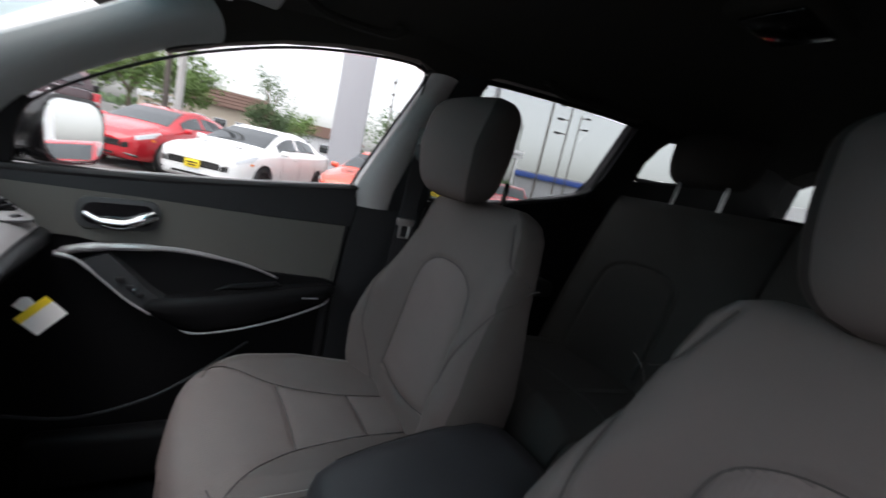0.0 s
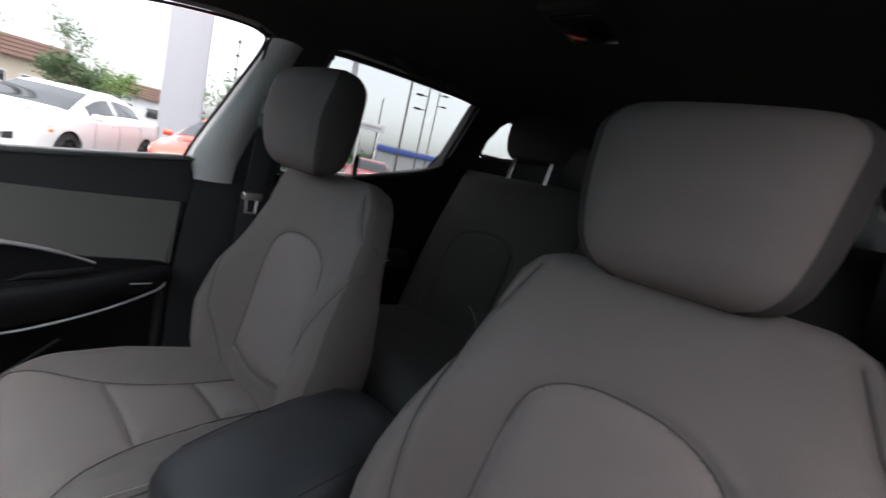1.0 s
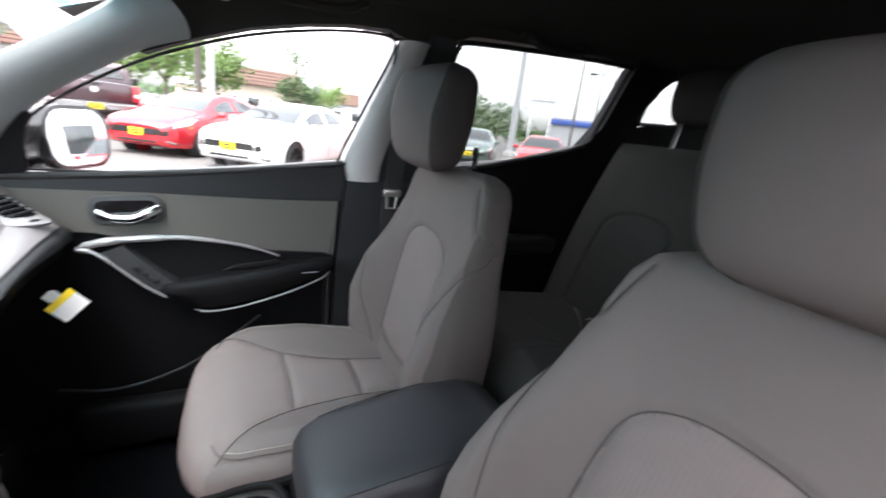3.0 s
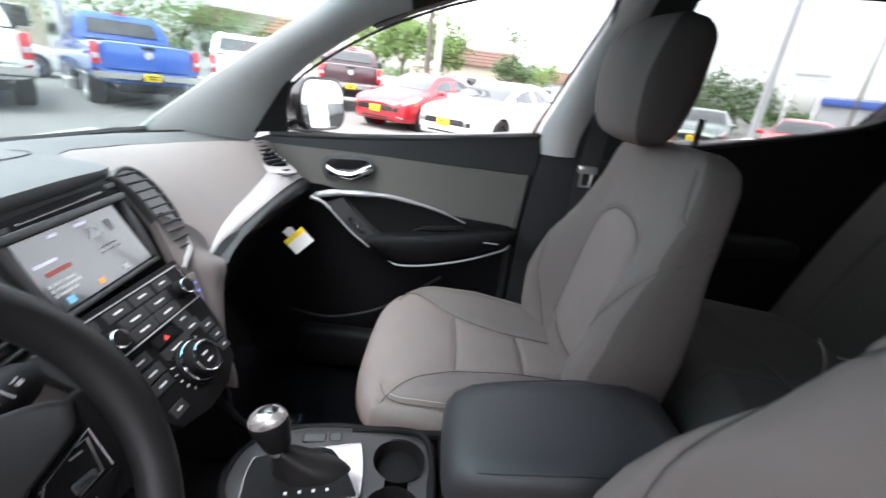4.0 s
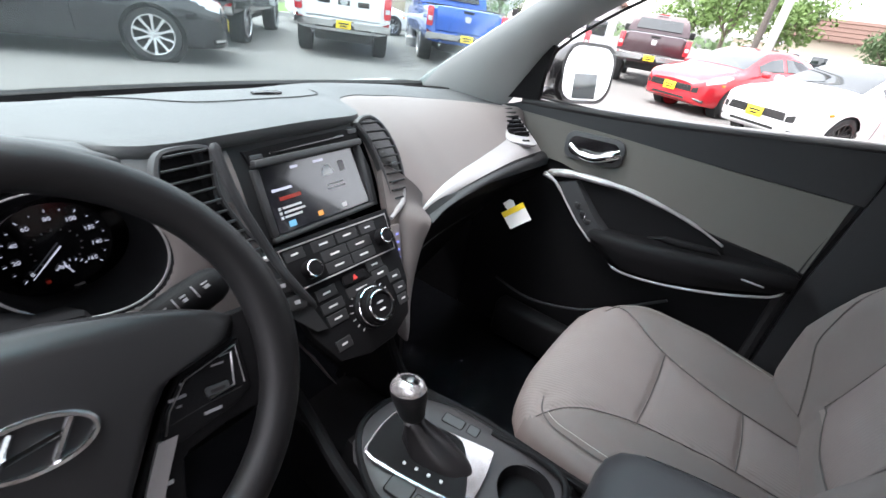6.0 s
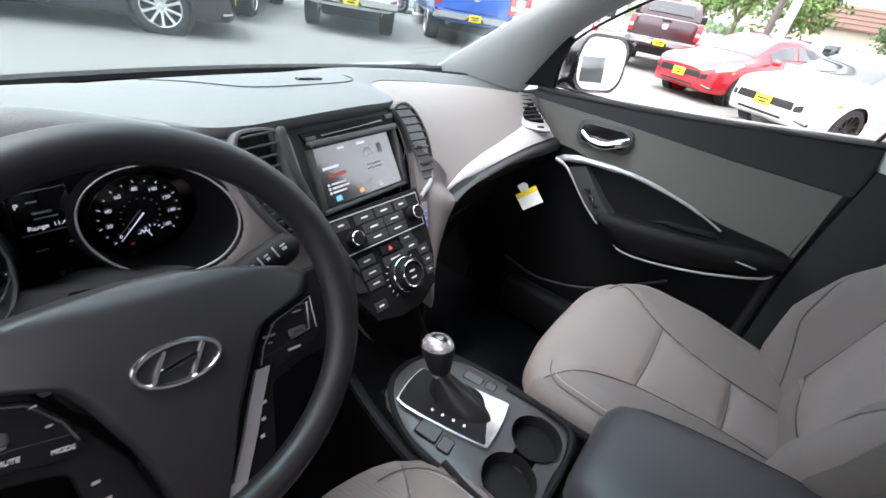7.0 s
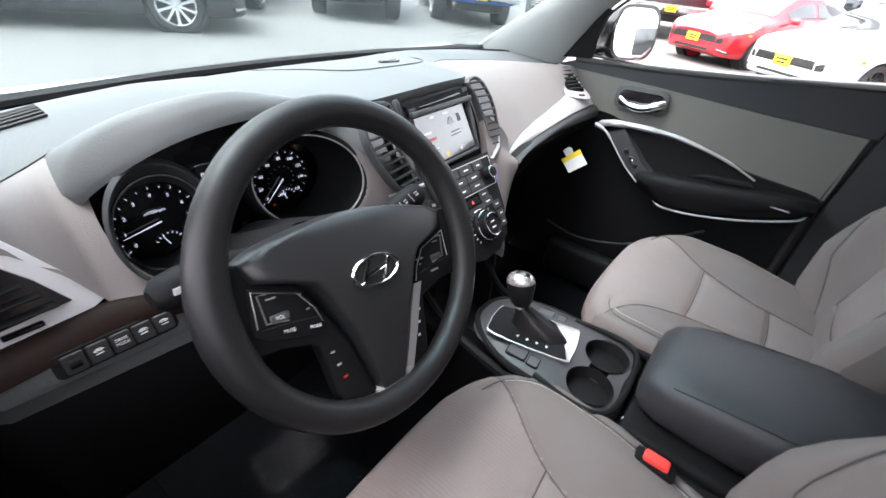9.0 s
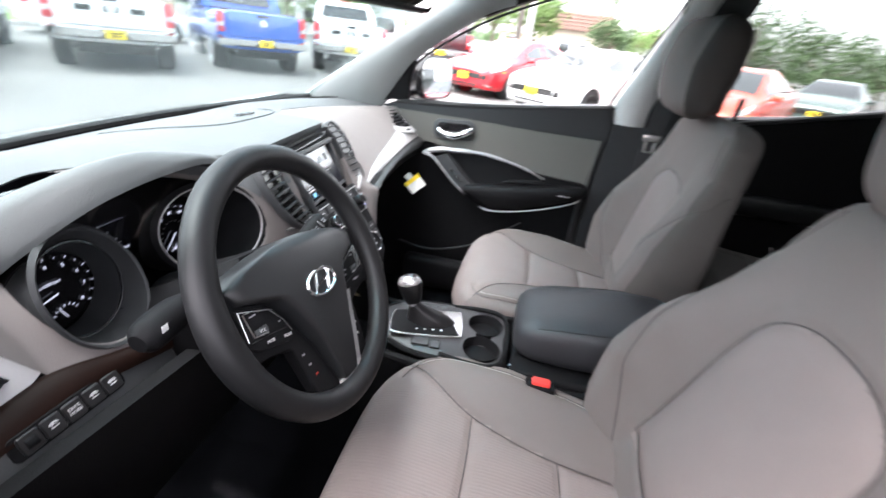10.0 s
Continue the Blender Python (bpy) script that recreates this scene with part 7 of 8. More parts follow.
def pickup(paint, label, at, heading, lifted=0.0, rims="alloy"):
    """Origin under the middle of the rear bumper; the cab lies towards +y."""
    c = thing("pickup_truck", (0, 0, 0), label, "pickup truck", "pickup trucks")
    P, z0 = PAINT[paint], lifted
    S = [(0.12, 0.90, 0.62), (0.20, 0.985, 0.50), (1.0, 1.0, 0.48), (2.2, 1.0, 0.48), (4.6, 1.0, 0.48), (5.3, 0.98, 0.48), (5.62, 0.90, 0.50), (5.75, 0.80, 0.60)]
    T = [(0.12, 1.26), (0.20, 1.30), (1.0, 1.31), (2.2, 1.31), (3.9, 1.26), (5.3, 1.20), (5.62, 1.10), (5.75, 0.95)]
    local_part("body", loft([body_section(y, hw, zb + z0, lerp_table(T, y) + z0, 20, 0.30) for y, hw, zb in S]), P, c)
    local_part("bed_opening", box((0, 1.15, 1.305 + z0), (1.62, 1.75, 0.03), 0.01), "under", c)
    cab = [[Vector((s * w * (1 if k else 1), y, z + z0)) for s, y, w, k in ((-1, yb, wb, 1), (1, yb, wb, 1), (1, yf, wf, 1), (-1, yf, wf, 1))] for z, yb, yf, wb, wf in ((1.24, 2.12, 4.35, 0.95, 0.93), (1.45, 2.15, 4.15, 0.93, 0.90), (1.75, 2.30, 3.75, 0.82, 0.78), (1.88, 2.42, 3.45, 0.76, 0.72))]
    bmc = loft(cab)
    bmesh.ops.bevel(bmc, geom=bmc.edges[:], offset=0.06, segments=2, affect="EDGES")
    cb = local_part("cab", bmc, P, c)
    local_part("rear_window", slab([(-0.70, 2.135, 1.44 + z0), (0.70, 2.135, 1.44 + z0), (0.64, 2.265, 1.74 + z0), (-0.64, 2.265, 1.74 + z0)], (0, -0.02, 0)), "car_glass", cb)
    for sx in (-1, 1):
        for y0, y1 in ((2.45, 3.05), (3.12, 3.85)):
            local_part("side_window", slab([(sx * 0.945, y0 + 0.02, 1.40 + z0), (sx * 0.925, y1 + 0.10, 1.40 + z0), (sx * 0.83, y1 - 0.12, 1.73 + z0), (sx * 0.845, y0 + 0.08, 1.73 + z0)], (sx * 0.012, 0, 0)), "car_glass", cb)
        local_part("mirror", box((sx * 1.10, 3.95, 1.42 + z0), (0.18, 0.10, 0.22), 0.03, 2), "under", cb)
        tl = local_part("tail_light", box((sx * 0.905, 0.13, 1.05 + z0), (0.15, 0.10, 0.42), 0.03, 2), "tail_red", c, "tall red tail light")
        local_part("reverse_lens", box((sx * 0.905, 0.076, 1.00 + z0), (0.10, 0.012, 0.09), 0.01, 1), "lamp_glass", tl)
        local_part("exhaust_tip", lathe([(0.045, 0), (0.045, -0.14), (0.034, -0.14), (0.034, -0.02)], pose(sx * 0.62, 0.02, 0.50 + z0, -90, 0, 0) @ Matrix.Diagonal((1, 1, -1, 1)), 16, caps=False), "chrome", c)
    local_part("windscreen", slab([(-0.86, 4.31, 1.30 + z0), (0.86, 4.31, 1.30 + z0), (0.72, 3.66, 1.80 + z0), (-0.72, 3.66, 1.80 + z0)], (0, 0.03, 0.02)), "car_glass", cb)
    local_part("brake_lamp", box((0, 2.36, 1.88 + z0), (0.32, 0.06, 0.035), 0.01), "tail_red", cb)
    tg = local_part("tailgate", box((0, 0.10, 1.03 + z0), (1.52, 0.05, 0.50), 0.02, 2), P, c)
    local_part("tailgate_emblem", plate([(-0.06, -0.06), (0.06, -0.06), (0.085, 0.03), (0.05, 0.075), (-0.05, 0.075), (-0.085, 0.03)], 0.012, 0.003, 1, pose(0, 0.074, 1.07 + z0, 90, 0, 0)), "alloy", tg)
    local_part("tailgate_handle", box((0, 0.07, 1.22 + z0), (0.26, 0.03, 0.06), 0.01), "under", tg)
    if paint == "white":
        for k in range(3):
            local_part("tailgate_mark", box((-0.40 + 0.40 * k, 0.072, 1.06 + z0), (0.24, 0.012, 0.10), 0.01), "under", tg)
    bp = local_part("rear_bumper", loft([[Vector((x, y, z + z0)) for y, z in ((0.10, 0.56), (d, 0.60), (d - 0.02, 0.72), (0.10, 0.77))] for x, d in ((-0.98, 0.06), (-0.80, -0.02), (-0.40, -0.05), (0.40, -0.05), (0.80, -0.02), (0.98, 0.06))]), "chrome" if paint != "maroon" else "alloy", c, "chrome step bumper")
    local_part("bumper_well", box((0, -0.035, 0.66 + z0), (0.44, 0.05, 0.16), 0.02), "under", bp)
    plate_marker(c, 0, -0.07, 0.66 + z0, 0, False)
    local_part("chassis", box((0, 2.9, 0.42 + z0), (1.2, 5.2, 0.22), 0.03), "under", c)
    for x in (-0.86, 0.86):
        for y in (1.25, 4.75):
            add_wheel(c, x, y, 0.40 + z0 * 0.6, rims, 6, 0.27)
    c.matrix_basis = pose(at[0], at[1], 0, 0, 0, -heading)
    return c


HATCH = dict(
    hw=[(-4.67, 0.58), (-4.62, 0.70), (-4.45, 0.82), (-4.1, 0.89), (-3.5, 0.915), (-1.3, 0.915), (-0.8, 0.905), (-0.35, 0.865), (-0.15, 0.79), (-0.05, 0.68), (0.0, 0.55)],
    zb=[(-4.67, 0.40), (-4.5, 0.28), (-4.0, 0.20), (-0.5, 0.18), (-0.12, 0.21), (0.0, 0.28)],
    zs=[(-4.67, 0.90), (-4.5, 1.02), (-4.2, 1.05), (-3.6, 1.02), (-1.6, 0.94), (-1.1, 0.90), (-0.6, 0.83), (-0.25, 0.75), (-0.07, 0.68), (0.0, 0.60)],
    zt=[(-4.67, 0.95), (-4.6, 1.05), (-4.4, 1.095), (-4.2, 1.11), (-4.0, 1.18), (-3.6, 1.335), (-3.2, 1.425), (-2.75, 1.465), (-2.35, 1.455), (-2.0, 1.395), (-1.6, 1.235), (-1.2, 1.04), (-1.05, 0.985), (-0.6, 0.90), (-0.25, 0.81), (-0.07, 0.73), (0.0, 0.64)],
    wt=[(-4.67, 0.80), (-4.3, 0.84), (-3.9, 0.72), (-3.3, 0.64), (-2.4, 0.63), (-1.9, 0.67), (-1.25, 0.80), (-0.9, 0.83), (0.0, 0.80)],
    screen=(-1.96, -1.16), rear=(-4.02, -3.34), side=((-2.42, -1.52), (-3.40, -2.50)), lamp=(-0.74, -0.10), tail=(-4.62, -4.38), axles=(-0.93, -3.62), r=0.325)
LONG = dict(
    hw=[(-5.04, 0.72), (-4.98, 0.82), (-4.75, 0.90), (-4.2, 0.95), (-0.8, 0.95), (-0.35, 0.92), (-0.12, 0.87), (-0.04, 0.80), (0.0, 0.68)],
    zb=[(-5.04, 0.42), (-4.8, 0.28), (-4.2, 0.20), (-0.5, 0.20), (-0.1, 0.22), (0.0, 0.26)],
    zs=[(-5.04, 0.94), (-4.8, 1.04), (-4.0, 1.04), (-1.8, 0.99), (-1.2, 0.96), (-0.35, 0.88), (-0.08, 0.81), (0.0, 0.73)],
    zt=[(-5.04, 1.0), (-4.9, 1.10), (-4.4, 1.13), (-4.2, 1.18), (-3.9, 1.32), (-3.5, 1.44), (-3.0, 1.485), (-2.5, 1.475), (-2.15, 1.41), (-1.75, 1.24), (-1.42, 1.075), (-1.25, 1.04), (-0.35, 0.95), (-0.08, 0.87), (0.0, 0.78)],
    wt=[(-5.04, 0.82), (-4.5, 0.84), (-4.1, 0.74), (-3.5, 0.65), (-2.5, 0.65), (-2.1, 0.69), (-1.45, 0.80), (-1.1, 0.84), (0.0, 0.82)],
    screen=(-2.12, -1.36), rear=(-4.22, -3.62), side=((-2.62, -1.74), (-3.70, -2.70)), lamp=(-0.46, -0.06), tail=(-5.0, -4.8), axles=(-0.95, -4.00), r=0.36)


def soft_table(tab, y, w=0.07):
    return sum(lerp_table(tab, y + d * w) for d in (-1, -0.5, 0, 0.5, 1)) / 5


def car_station(T, y, tall):
    """Half of a car's cross-section, from the keel over the flank and shoulder to the roof's middle."""
    w = 0.012 + 0.06 * min(1, -y / 0.3) * min(1, (y - T["hw"][0][0]) / 0.3) if y < 0 else 0.01
    hw, zb, zs, zt, wt = (soft_table(T[k], y, w) for k in ("hw", "zb", "zs", "zt", "wt"))
    zt = zt if zt < 1.0 else 1.0 + (zt - 1.0) * tall
    wt *= hw
    d = zs - zb
    ctrl = [(0, zb), (hw * 0.80, zb), (hw * 0.95, zb + 0.05), (hw * 0.985, zb + 0.30 * d), (hw, zb + 0.60 * d), (hw * 0.985, zb + 0.86 * d), (hw * 0.945, zs), (wt, max(zs + 0.012, zt - 0.05)), (wt * 0.72, zt - 0.012), (0, zt)]
    return [(p.x, p.y) for p in smooth_path([(x, z, 0) for x, z in ctrl], 4)]


def saloon(paint, label, at, heading, H=1.46, rims="alloy", kind="hatch", name="parked_car"):
    """Origin under the middle of the front bumper; the front looks towards +y."""
    c = thing(name, (0, 0, 0), label, "car", "parked cars")
    P, big = PAINT[paint], kind == "long"
    T = LONG if big else HATCH
    L, tall, r, h = -T["hw"][0][0], (H - 1.0) / 0.46, T["r"], max(w for _, w in T["hw"])
    ys = sorted({round(-0.3 * (k / 12) ** 1.6, 4) for k in range(13)} | {round(-0.3 - (L - 0.5) * k / 100, 4) for k in range(101)} | {round(-L + 0.2 * (k / 6) ** 1.6, 4) for k in range(7)}, reverse=True)
    half = [car_station(T, y, tall) for y in ys]
    n = len(half[0])

    def point(i, k, sx=1, out=0.0):
        """A place on the skin, moved outwards along its normal."""
        x, z = half[i][k]
        p = Vector((sx * x, ys[i], z))
        if out:
            i0, i1, k0, k1 = max(0, i - 1), min(len(ys) - 1, i + 1), max(0, k - 1), min(n - 1, k + 1)
            a = Vector((half[i1][k][0] - half[i0][k][0], ys[i1] - ys[i0], half[i1][k][1] - half[i0][k][1]))
            b = Vector((half[i][k1][0] - half[i][k0][0], 0, half[i][k1][1] - half[i][k0][1]))
            nn = b.cross(a).normalized()
            nn = nn if nn.dot(Vector((x, 0, z - 0.6))) > 0 else -nn
            p += Vector((sx * nn.x, nn.y, nn.z)) * out
        return p

    bm = loft([[point(i, k) for k in range(n)] + [point(i, k, -1) for k in range(n - 2, 0, -1)] for i in range(len(ys))])
    hit = lambda p, grow: next(((ay, r) for ay in T["axles"] if abs(p.x) > h * 0.55 and math.hypot(p.y - ay, p.z - r) < r * 1.13 + grow), None)
    bmesh.ops.delete(bm, geom=[f for f in bm.faces if hit(f.calc_center_median(), 0)], context="FACES")
    for v in {v for e in bm.edges if len(e.link_faces) == 1 for v in e.verts}:
        q = hit(v.co, 0.06)
        if q:
            d = math.hypot(v.co.y - q[0], v.co.z - q[1])
            v.co.y, v.co.z = q[0] + (v.co.y - q[0]) * r * 1.13 / d, q[1] + (v.co.z - q[1]) * r * 1.13 / d
    local_part("body", bm, P, c, "", 40)

    def skin(name, span, k0, k1, sides, material, out=0.006, keep=None, parent=None, label=""):
        """A piece let into the skin between two stations and two lines of the section."""
        idx = [i for i, y in enumerate(ys) if span[0] <= y <= span[1]]
        b = bmesh.new()
        rows = []
        for i in idx:
            line = [(k, sx) for sx in sides for k in (range(k0, k1 + 1) if sx > 0 else range(k1 - (1 if len(sides) > 1 else 0), k0 - 1, -1))]
            rows.append([b.verts.new(point(i, k, sx, out)) for k, sx in line])
        for a, d in zip(rows, rows[1:]):
            for q in range(len(a) - 1):
                m = (a[q].co + a[q + 1].co + d[q].co + d[q + 1].co) / 4
                if keep is None or keep(m):
                    b.faces.new((a[q], a[q + 1], d[q + 1], d[q]))
        bmesh.ops.delete(b, geom=[v for v in b.verts if not v.link_faces], context="VERTS")
        return local_part(name, b, material, parent or c, label, 60)

    skin("windscreen", T["screen"], 29, n - 1, (1, -1), "car_glass")
    skin("rear_window", T["rear"], 29, n - 1, (1, -1), "car_glass")
    for sx in (1, -1):
        for span in T["side"]:
            skin("side_window", span, 25, 27, (sx,), "car_glass")
        skin("headlight", T["lamp"], 20, 24, (sx,), "lamp_glass", 0.008, lambda m: m.z > lerp_table(T["zs"], m.y) - 0.02 - 0.10 * min(1, (m.y - T["lamp"][0]) / 0.4), None, "clear swept headlight")
        skin("tail_light", T["tail"], 18, 24, (sx,), "tail_red", 0.008)
        skin("grille_wing", (-0.06, 0.0), 15, 19, (sx,), "under", 0.006)
        fog = skin("fog_light", (-0.20, -0.02), 9, 11, (sx,), "under", 0.006)
        skin("fog_trim", (-0.18, -0.03), 10, 10 + 1, (sx,), "alloy" if not big else "chrome", 0.012, lambda m: m.z < 0.42, fog)
        for y0 in (T["side"][0][1] - 0.10, T["side"][0][0] - 0.04, T["side"][1][0] + 0.10):
            i = min(range(len(ys)), key=lambda q: abs(ys[q] - y0))
            local_part("door_seam", tube([point(i, k, sx, 0.001) for k in range(10, 24)], 0.004, 4), "under", c)
        for y0 in (T["side"][0][0] + 0.16, T["side"][1][0] + 0.16):
            i = min(range(len(ys)), key=lambda q: abs(ys[q] - y0))
            p = point(i, 20, sx)
            local_part("door_pull", box((p.x + sx * 0.008, p.y, p.z), (0.03, 0.20, 0.032), 0.012, 2), P if not big else "chrome", c)
        local_part("belt_strip", tube([point(i, 25, sx, 0.006) for i, y in enumerate(ys) if T["side"][1][0] - 0.1 < y < T["side"][0][1] + 0.05], 0.007, 5), "chrome" if big else "under", c)
        i = min(range(len(ys)), key=lambda q: abs(ys[q] - T["side"][0][1]))
        p = point(i, 24, sx)
        local_part("wing_mirror", join(box((p.x + sx * 0.13, p.y, p.z + 0.05), (0.19, 0.10, 0.12), 0.045, 3), tube([(p.x - sx * 0.02, p.y, p.z), (p.x + sx * 0.09, p.y, p.z + 0.03)], 0.025, 6)), P if paint != "black" else "under", c)
        local_part("marker_lens", box((sx * h * 0.955, T["axles"][0] + r * 1.3, 0.66), (0.02, 0.10, 0.045), 0.008), "amber", c)
        if not big and paint in ("white", "orange"):
            local_part("bonnet_vent", box((sx * 0.36, -0.80, 0.925), (0.17, 0.09, 0.022), 0.008, 2, None), "under", c)
    up = local_part("upper_grille", slab([(-0.54, -0.016, 0.46), (0.54, -0.016, 0.46), (0.52, -0.020, 0.585), (-0.52, -0.020, 0.585)], (0, 0.024, 0)) if not big else slab([(-0.42, 0.0, 0.46), (0.42, 0.0, 0.46), (0.48, -0.01, 0.72), (-0.48, -0.01, 0.72)], (0, 0.035, 0)), "under", c)
    for k in range(3):
        local_part("grille_bar", box((0, 0.010 if not big else 0.036, 0.495 + (0.035 if not big else 0.075) * k), (1.10 if not big else 0.84, 0.010, 0.008), 0.003, 1), "dark_alloy" if not big else "chrome", up)
    local_part("lower_grille", slab([(-0.44, -0.016, 0.29), (0.44, -0.016, 0.29), (0.42, -0.012, 0.335), (-0.42, -0.012, 0.335)], (0, 0.022, 0)), "under", c)
    plate_marker(c, 0, 0.028 if not big else 0.055, 0.50, 0, True)
    for x in (-(h - 0.13), h - 0.13):
        for y in T["axles"]:
            add_wheel(c, x, y, r, rims, 10)
    c.matrix_basis = pose(at[0], at[1], 0, 0, 0, -heading)
    return c


pickup("white", "white pickup truck seen from its chrome-bumpered tail", (6.5, 7.4), 42)
pickup("blue", "bright blue pickup truck with chrome bumper", (9.2, 6.1), 44)
pickup("black", "black pickup truck with chrome bumper", (3.95, 9.1), 44)
pickup("silver", "silver pickup truck at the end of the row", (1.3, 10.9), 44)
pickup("maroon", "dark maroon pickup truck on tall tyres", (14.2, 3.0), 78, 0.14, "dark_alloy")
pickup("white", "white pickup truck half hidden by the mirror", (11.4, 4.9), 62)
saloon("black", "long black saloon with chrome trim and silver wheels", (3.95, 7.45), 118, 1.48, "alloy", "long")
saloon("red", "red hatchback with yellow dealer plate", (10.75, 1.60), -60)
saloon("white", "white hatchback with black wheels and bonnet vents", (9.00, -0.15), -53, rims="dark_alloy")
saloon("orange", "orange-red hatchback beside the white one", (8.05, -2.95), -54, rims="dark_alloy")
saloon("red", "red car parked behind the lot's edge", (11.5, -9.6), -50)
saloon("silver", "silver car in the rear row", (9.4, -10.6), -50)
saloon("red", "red estate car in the rear row", (7.0, -12.2), -45, H=1.60)
saloon("green", "dark grey-green car in the rear row", (14.0, -8.2), -55)
saloon("white", "white car behind the rear window", (-1.0, -13.5), 10)
saloon("silver", "silver car in front of the showroom", (2.2, -14.5), 5)
saloon("white", "white car parked across the lane behind", (5.2, -12.5), 60)
saloon("white", "white car at the far side of the lot", (14.5, 12.5), 120, H=1.75, name="parked_van")
saloon("green", "dark car beyond the pickup row", (7.2, 14.0), 100)


# trees: tapered trunk, limbs, and a crown of many small leaf blades
def tree(at, height, spread, label, material="leaf", leaves=2600, seed=1):
    rnd = random.Random(seed)
    t = thing("tree", (0, 0, 0), label, "tree", "trees")
    trunk_h = height * 0.45
    bmt = tube([(0, 0, 0), (0.04, 0.02, trunk_h * 0.5), (0.0, 0.06, trunk_h)], [0.16, 0.12, 0.09], 8)
    limbs, tips = [], []
    for k in range(7):
        a = 2 * math.pi * k / 7 + rnd.random()
        tip = Vector((math.cos(a) * spread * 0.6, math.sin(a) * spread * 0.6, trunk_h + (height - trunk_h) * rnd.uniform(0.35, 0.8)))
        tips.append(tip)
        limbs.append(tube([(0, 0.05, trunk_h * 0.9), tip * 0.5 + Vector((0, 0, trunk_h * 0.55)), tip], [0.06, 0.04, 0.015], 6))
    tips.append(Vector((0, 0, height * 0.85)))
    local_part("trunk", join(bmt, *limbs), "bark", t)
    verts, faces = [], []
    clumps = [(tip + Vector([rnd.gauss(0, spread * 0.28) for _ in range(3)]), rnd.uniform(0.22, 0.48) * spread) for tip in tips for _ in range(5)]
    for _ in range(leaves):
        c, r = rnd.choice(clumps)
        p = c + Vector([rnd.gauss(0, r * 0.5) for _ in range(3)])
        u = Vector([rnd.uniform(-1, 1) for _ in range(3)]).normalized()
        v = u.orthogonal().normalized()
        s = rnd.uniform(0.07, 0.16)
        i = len(verts)
        verts += [p - u * s, p + v * s * 0.5, p + u * s, p - v * s * 0.5]
        faces.append((i, i + 1, i + 2, i + 3))
    me = bpy.data.meshes.new("crown")
    me.from_pydata(verts, [], faces)
    me.materials.append(M[material])
    cr = new("crown", me)
    cr.parent = t
    t.location = (at[0], at[1], 0)
    return t


def polar(az, d):
    return (-0.43 + d * math.sin(radians(az)), -0.15 + d * math.cos(radians(az)))


tree(polar(84, 27), 4.6, 2.0, "round green street tree", "leaf", 3200, 1)
tree(polar(88.5, 29), 4.4, 1.7, "round green street tree", "leaf", 2600, 2)
tree(polar(80.5, 30), 4.0, 1.5, "bushy green tree behind the cars", "leaf", 2200, 3)
tree(polar(97.3, 34), 3.2, 1.3, "small dense tree beside the roof", "leaf_dark", 1800, 4)
tree(polar(97.5, 52), 8.0, 1.8, "tall thin tree far off", "leaf_dark", 900, 5)
tree(polar(101, 46), 3.4, 1.6, "small green tree far off", "leaf", 1400, 6)
tree(polar(54, 33), 5.2, 3.2, "wide green tree behind the pickups", "leaf", 3000, 7)
tree(polar(60, 36), 4.6, 3.4, "wide green tree behind the pickups", "leaf", 3000, 8)
tree(polar(47, 40), 6.0, 3.0, "tall green tree behind the pickups", "leaf_dark", 2600, 9)
tree(polar(66, 40), 4.0, 3.0, "green tree behind the pickups", "leaf", 2200, 10)
tree(polar(113, 40), 3.6, 3.0, "broad dark green tree behind the rear row", "leaf_dark", 2600, 11)
tree(polar(118, 38), 3.2, 2.8, "broad dark green tree behind the rear row", "leaf_dark", 2600, 13)
tree(polar(122.5, 42), 3.2, 2.6, "dark green hedge tree behind the rear row", "leaf_dark", 2200, 14)
tree(polar(30, 42), 6.5, 3.5, "green tree beyond the lot", "leaf_dark", 2600, 12)

# far woods and rooftops along the horizon
rnd = random.Random(3)
verts, faces = [], []
for k in range(9000):
    az = rnd.uniform(0, 360)
    d = rnd.uniform(95, 130)
    x, y = polar(az, d)
    h = (1.2 + 2.2 * (0.5 + 0.5 * noise.noise(Vector((math.cos(radians(az)) * 6, math.sin(radians(az)) * 6, 0))))) * rnd.random() ** 0.6 + 0.4
    s = rnd.uniform(0.5, 1.0)
    u = Vector([rnd.uniform(-1, 1) for _ in range(3)]).normalized()
    v = u.orthogonal().normalized()
    i = len(verts)
    p = Vector((x, y, h))
    verts += [p - u * s, p + v * s * 0.7, p + u * s, p - v * s * 0.7]
    faces.append((i, i + 1, i + 2, i + 3))
me = bpy.data.meshes.new("far_woods")
me.from_pydata(verts, [], faces)
me.materials.append(M["leaf_dark"])
tagged(new("far_woods", me), "belt of trees along the horizon", "trees", kind="stuff")


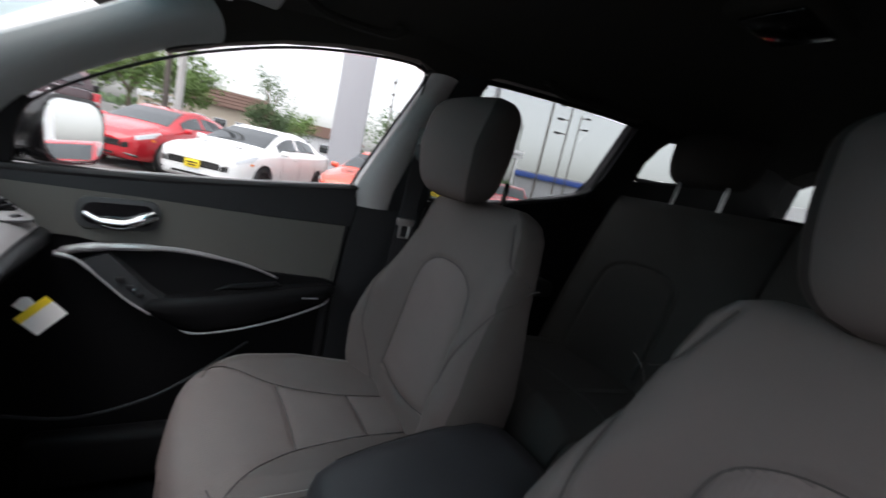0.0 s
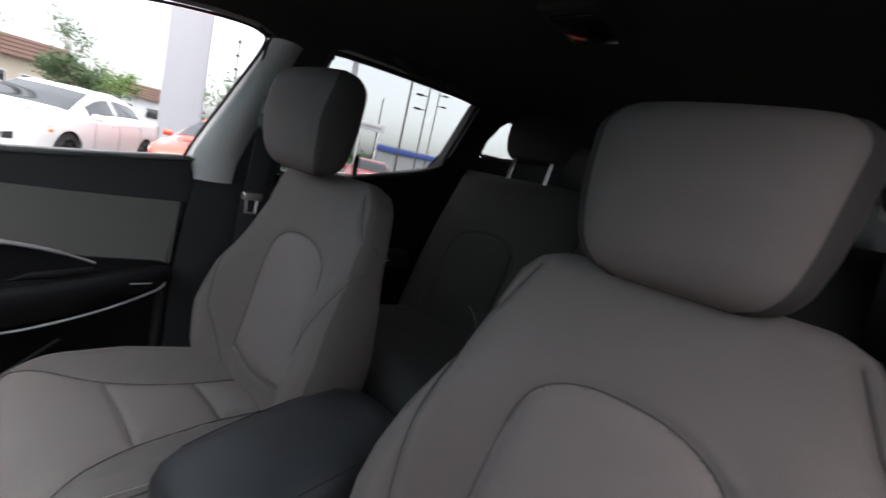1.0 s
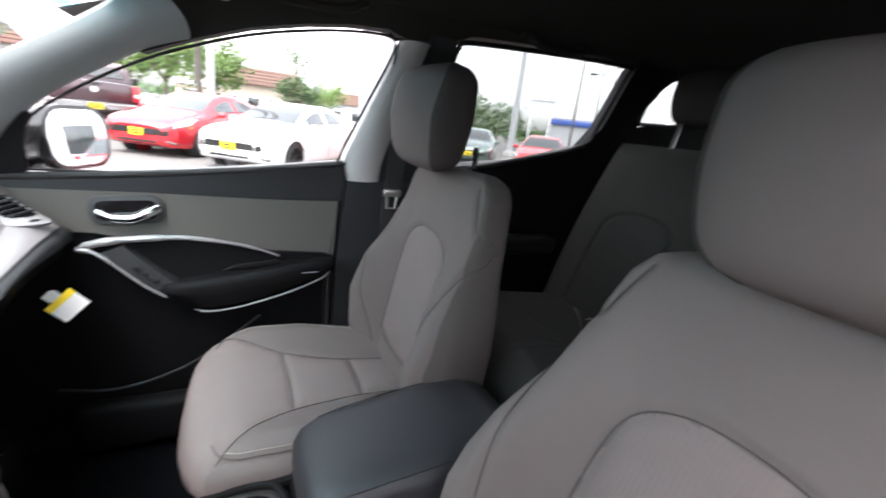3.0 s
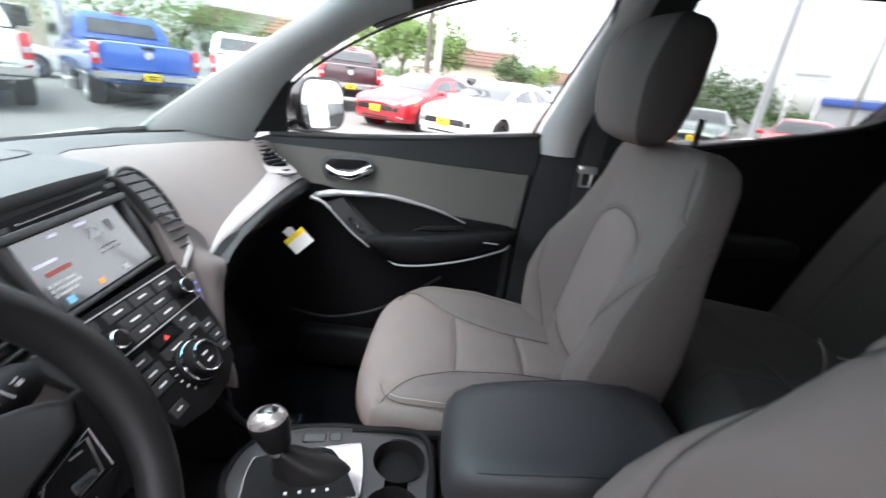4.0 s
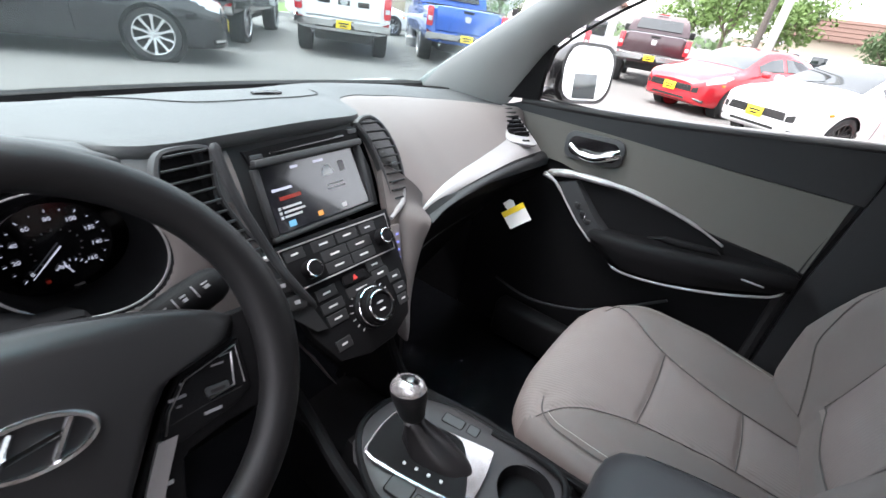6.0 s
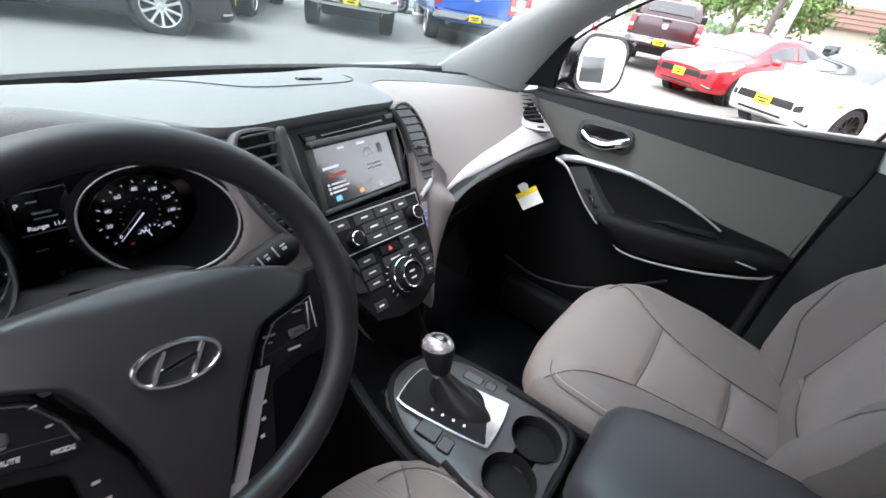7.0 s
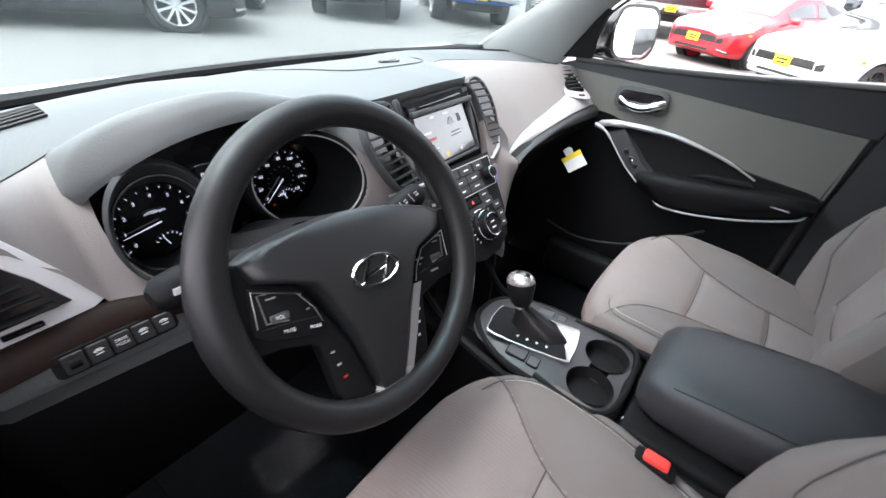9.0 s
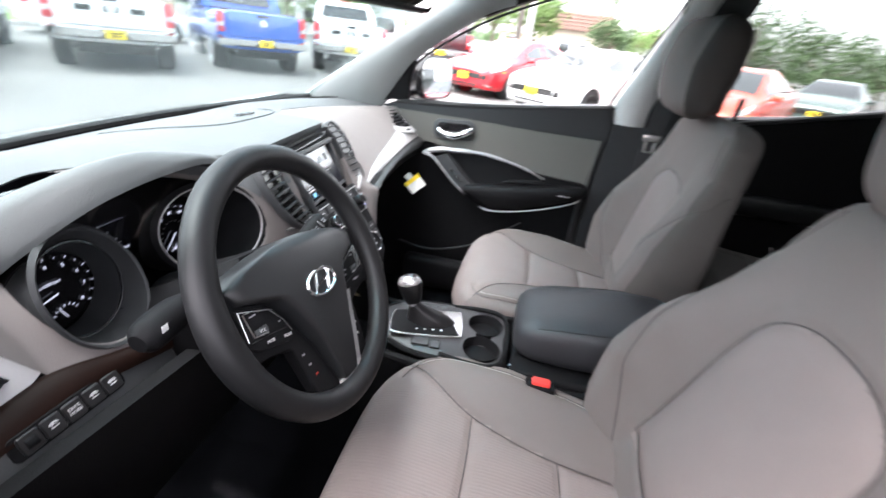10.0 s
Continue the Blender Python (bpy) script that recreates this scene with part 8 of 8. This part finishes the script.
def building(at, heading, w, d, h, wall, label, name="building", roof=None, band=None, windows=4, win_h=1.2):
    """Origin at the middle of the front wall, which looks towards -y."""
    b = thing(name, (0, 0, 0), label, "building", "buildings")
    body = local_part("wall", box((0, d / 2, h / 2), (w, d, h), 0.03, 1), wall, b)
    if roof:
        local_part("roof", loft([[(-w / 2 - 0.5, -0.6, h), (w / 2 + 0.5, -0.6, h), (w / 2 + 0.5, d + 0.6, h), (-w / 2 - 0.5, d + 0.6, h)], [(-w / 2 + 0.8, 1.2, h + 1.5), (w / 2 - 0.8, 1.2, h + 1.5), (w / 2 - 0.8, d - 1.2, h + 1.5), (-w / 2 + 0.8, d - 1.2, h + 1.5)]]), roof, b)
        for k in range(5):
            local_part("roof_course", box((0, -0.55 + 0.36 * k, h + 0.06 + 0.30 * k), (w + 1.0 - 0.5 * k, 0.05, 0.05), 0), roof, b)
    if band:
        local_part("fascia", box((0, -0.12, h - 0.45), (w + 0.1, 0.2, 0.5), 0.02), band, b)
    for k in range(windows):
        x = -w / 2 + w * (k + 0.5) / windows
        wd = local_part("window", box((x, -0.03, h * 0.45), (w / windows * 0.62, 0.08, win_h), 0.02), "panel_white", b)
        local_part("pane", box((x, -0.06, h * 0.45), (w / windows * 0.55, 0.06, win_h - 0.14), 0.01), "car_glass", wd)
    b.matrix_basis = pose(at[0], at[1], 0, 0, 0, -heading)
    return b


building(polar(93.6, 44), 93.6, 7.0, 7, 2.9, "stucco", "low shop with brown mansard roof", roof="brown_roof", windows=4)
building(polar(88.5, 46), 90, 6.0, 6, 3.0, "stucco", "low tan shop behind the trees", windows=3, band="panel_white")
building(polar(38, 36), 38, 14, 8, 4.4, "stucco", "tan building with orange fascia beyond the pickups", band="orange_wall", windows=5)
building(polar(67, 42), 67, 9, 6, 3.2, "panel_white", "white low house behind the blue pickup", roof="brown_roof", windows=3)
building(polar(134.5, 46), 134.5, 9, 8, 3.6, "panel_grey", "grey commercial building with a blue stripe", band="panel_blue", windows=0)
building(polar(170, 36), 170, 26, 9, 4.2, "panel_white", "white car showroom with large windows", band=None, windows=8, win_h=2.0)
building(polar(240, 22), 240, 20, 8, 4.0, "panel_white", "white workshop building beside the lot", windows=5)
building(polar(104.5, 62), 104, 9, 6, 2.6, "panel_white", "low pale house far off", roof="brown_roof", windows=3)

# tall sign pylon
py = thing("sign_pylon", (0, 0, 0), "tall pale grey sign pylon", "sign")
local_part("pylon_front", box((0, 0, 7.0), (1.45, 0.35, 14.0), 0.03, 2), "pylon_grey", py)
local_part("pylon_edge", box((0.765, 0.05, 7.0), (0.10, 0.40, 14.0), 0.02, 2), "panel_grey", py)
local_part("pylon_foot", box((0, 0, 0.15), (2.0, 0.8, 0.3), 0.03), "concrete", py)
x, y = polar(106.6, 22)
py.matrix_basis = pose(x, y, 0, 0, 0, -107.4)


def pole(at, h, r, material, label, heads=0, name="utility_pole", arm_az=0):
    p = thing(name, (0, 0, 0), label, "pole", "poles")
    local_part("mast", tube([(0, 0, 0), (0, 0, h)], [r, r * 0.8], 12), material, p)
    local_part("mast_foot", lathe([(r * 1.8, 0), (r * 1.8, 0.25), (r * 1.2, 0.3)], pose(0, 0, 0), 14), "concrete", p)
    for k in range(heads):
        z = h - 0.25 - 0.9 * k
        arm = local_part("lamp_arm", tube([(0, 0, z), (0.45, 0, z + 0.03)], 0.035, 6), material, p)
        local_part("lamp_head", box((0.62, 0, z), (0.42, 0.26, 0.12), 0.03, 2), "under", arm)
    p.matrix_basis = pose(at[0], at[1], 0, 0, 0, arm_az)
    return p


pole(polar(88.2, 20), 11, 0.15, "concrete", "pale concrete lamp pole")
pole(polar(87.0, 20.5), 10, 0.12, "wood_pole", "dark timber utility pole")
pole(polar(50.3, 15.5), 9, 0.10, "panel_grey", "grey lamp pole between the pickups", 2, "street_lamp")
pole(polar(124.4, 30), 12, 0.22, "panel_grey", "thick grey pole behind the lot", 0)
pole(polar(131.6, 26), 8.2, 0.07, "wood_pole", "dark slim lamp pole", 1, "street_lamp", 40)
pole(polar(134.0, 30), 7.6, 0.06, "wood_pole", "dark slim lamp pole with three heads", 3, "street_lamp", 60)
pole(polar(135.3, 38), 8.4, 0.06, "wood_pole", "dark slim lamp pole with two heads", 2, "street_lamp", 200)
pole(polar(111.5, 34), 7.5, 0.06, "wood_pole", "slim lamp pole beside the pylon", 3, "street_lamp", -20)
pole(polar(128.5, 60), 10, 0.10, "wood_pole", "far timber utility pole", 0)
sg = thing("lot_sign", (0, 0, 0), "white sign board on two posts at the lot's edge", "sign")
local_part("board", box((0, 0, 4.0), (2.2, 0.15, 0.6), 0.02), "panel_white", sg)
local_part("board_bar", box((0, -0.085, 4.0), (1.7, 0.01, 0.16), 0), "panel_grey", sg)
for dx in (-0.7, 0.7):
    local_part("post", box((dx, 0, 1.9), (0.14, 0.14, 3.8), 0.01), "panel_white", sg)
x, y = polar(127.5, 34)
sg.matrix_basis = pose(x, y, 0, 0, 0, -127.5)
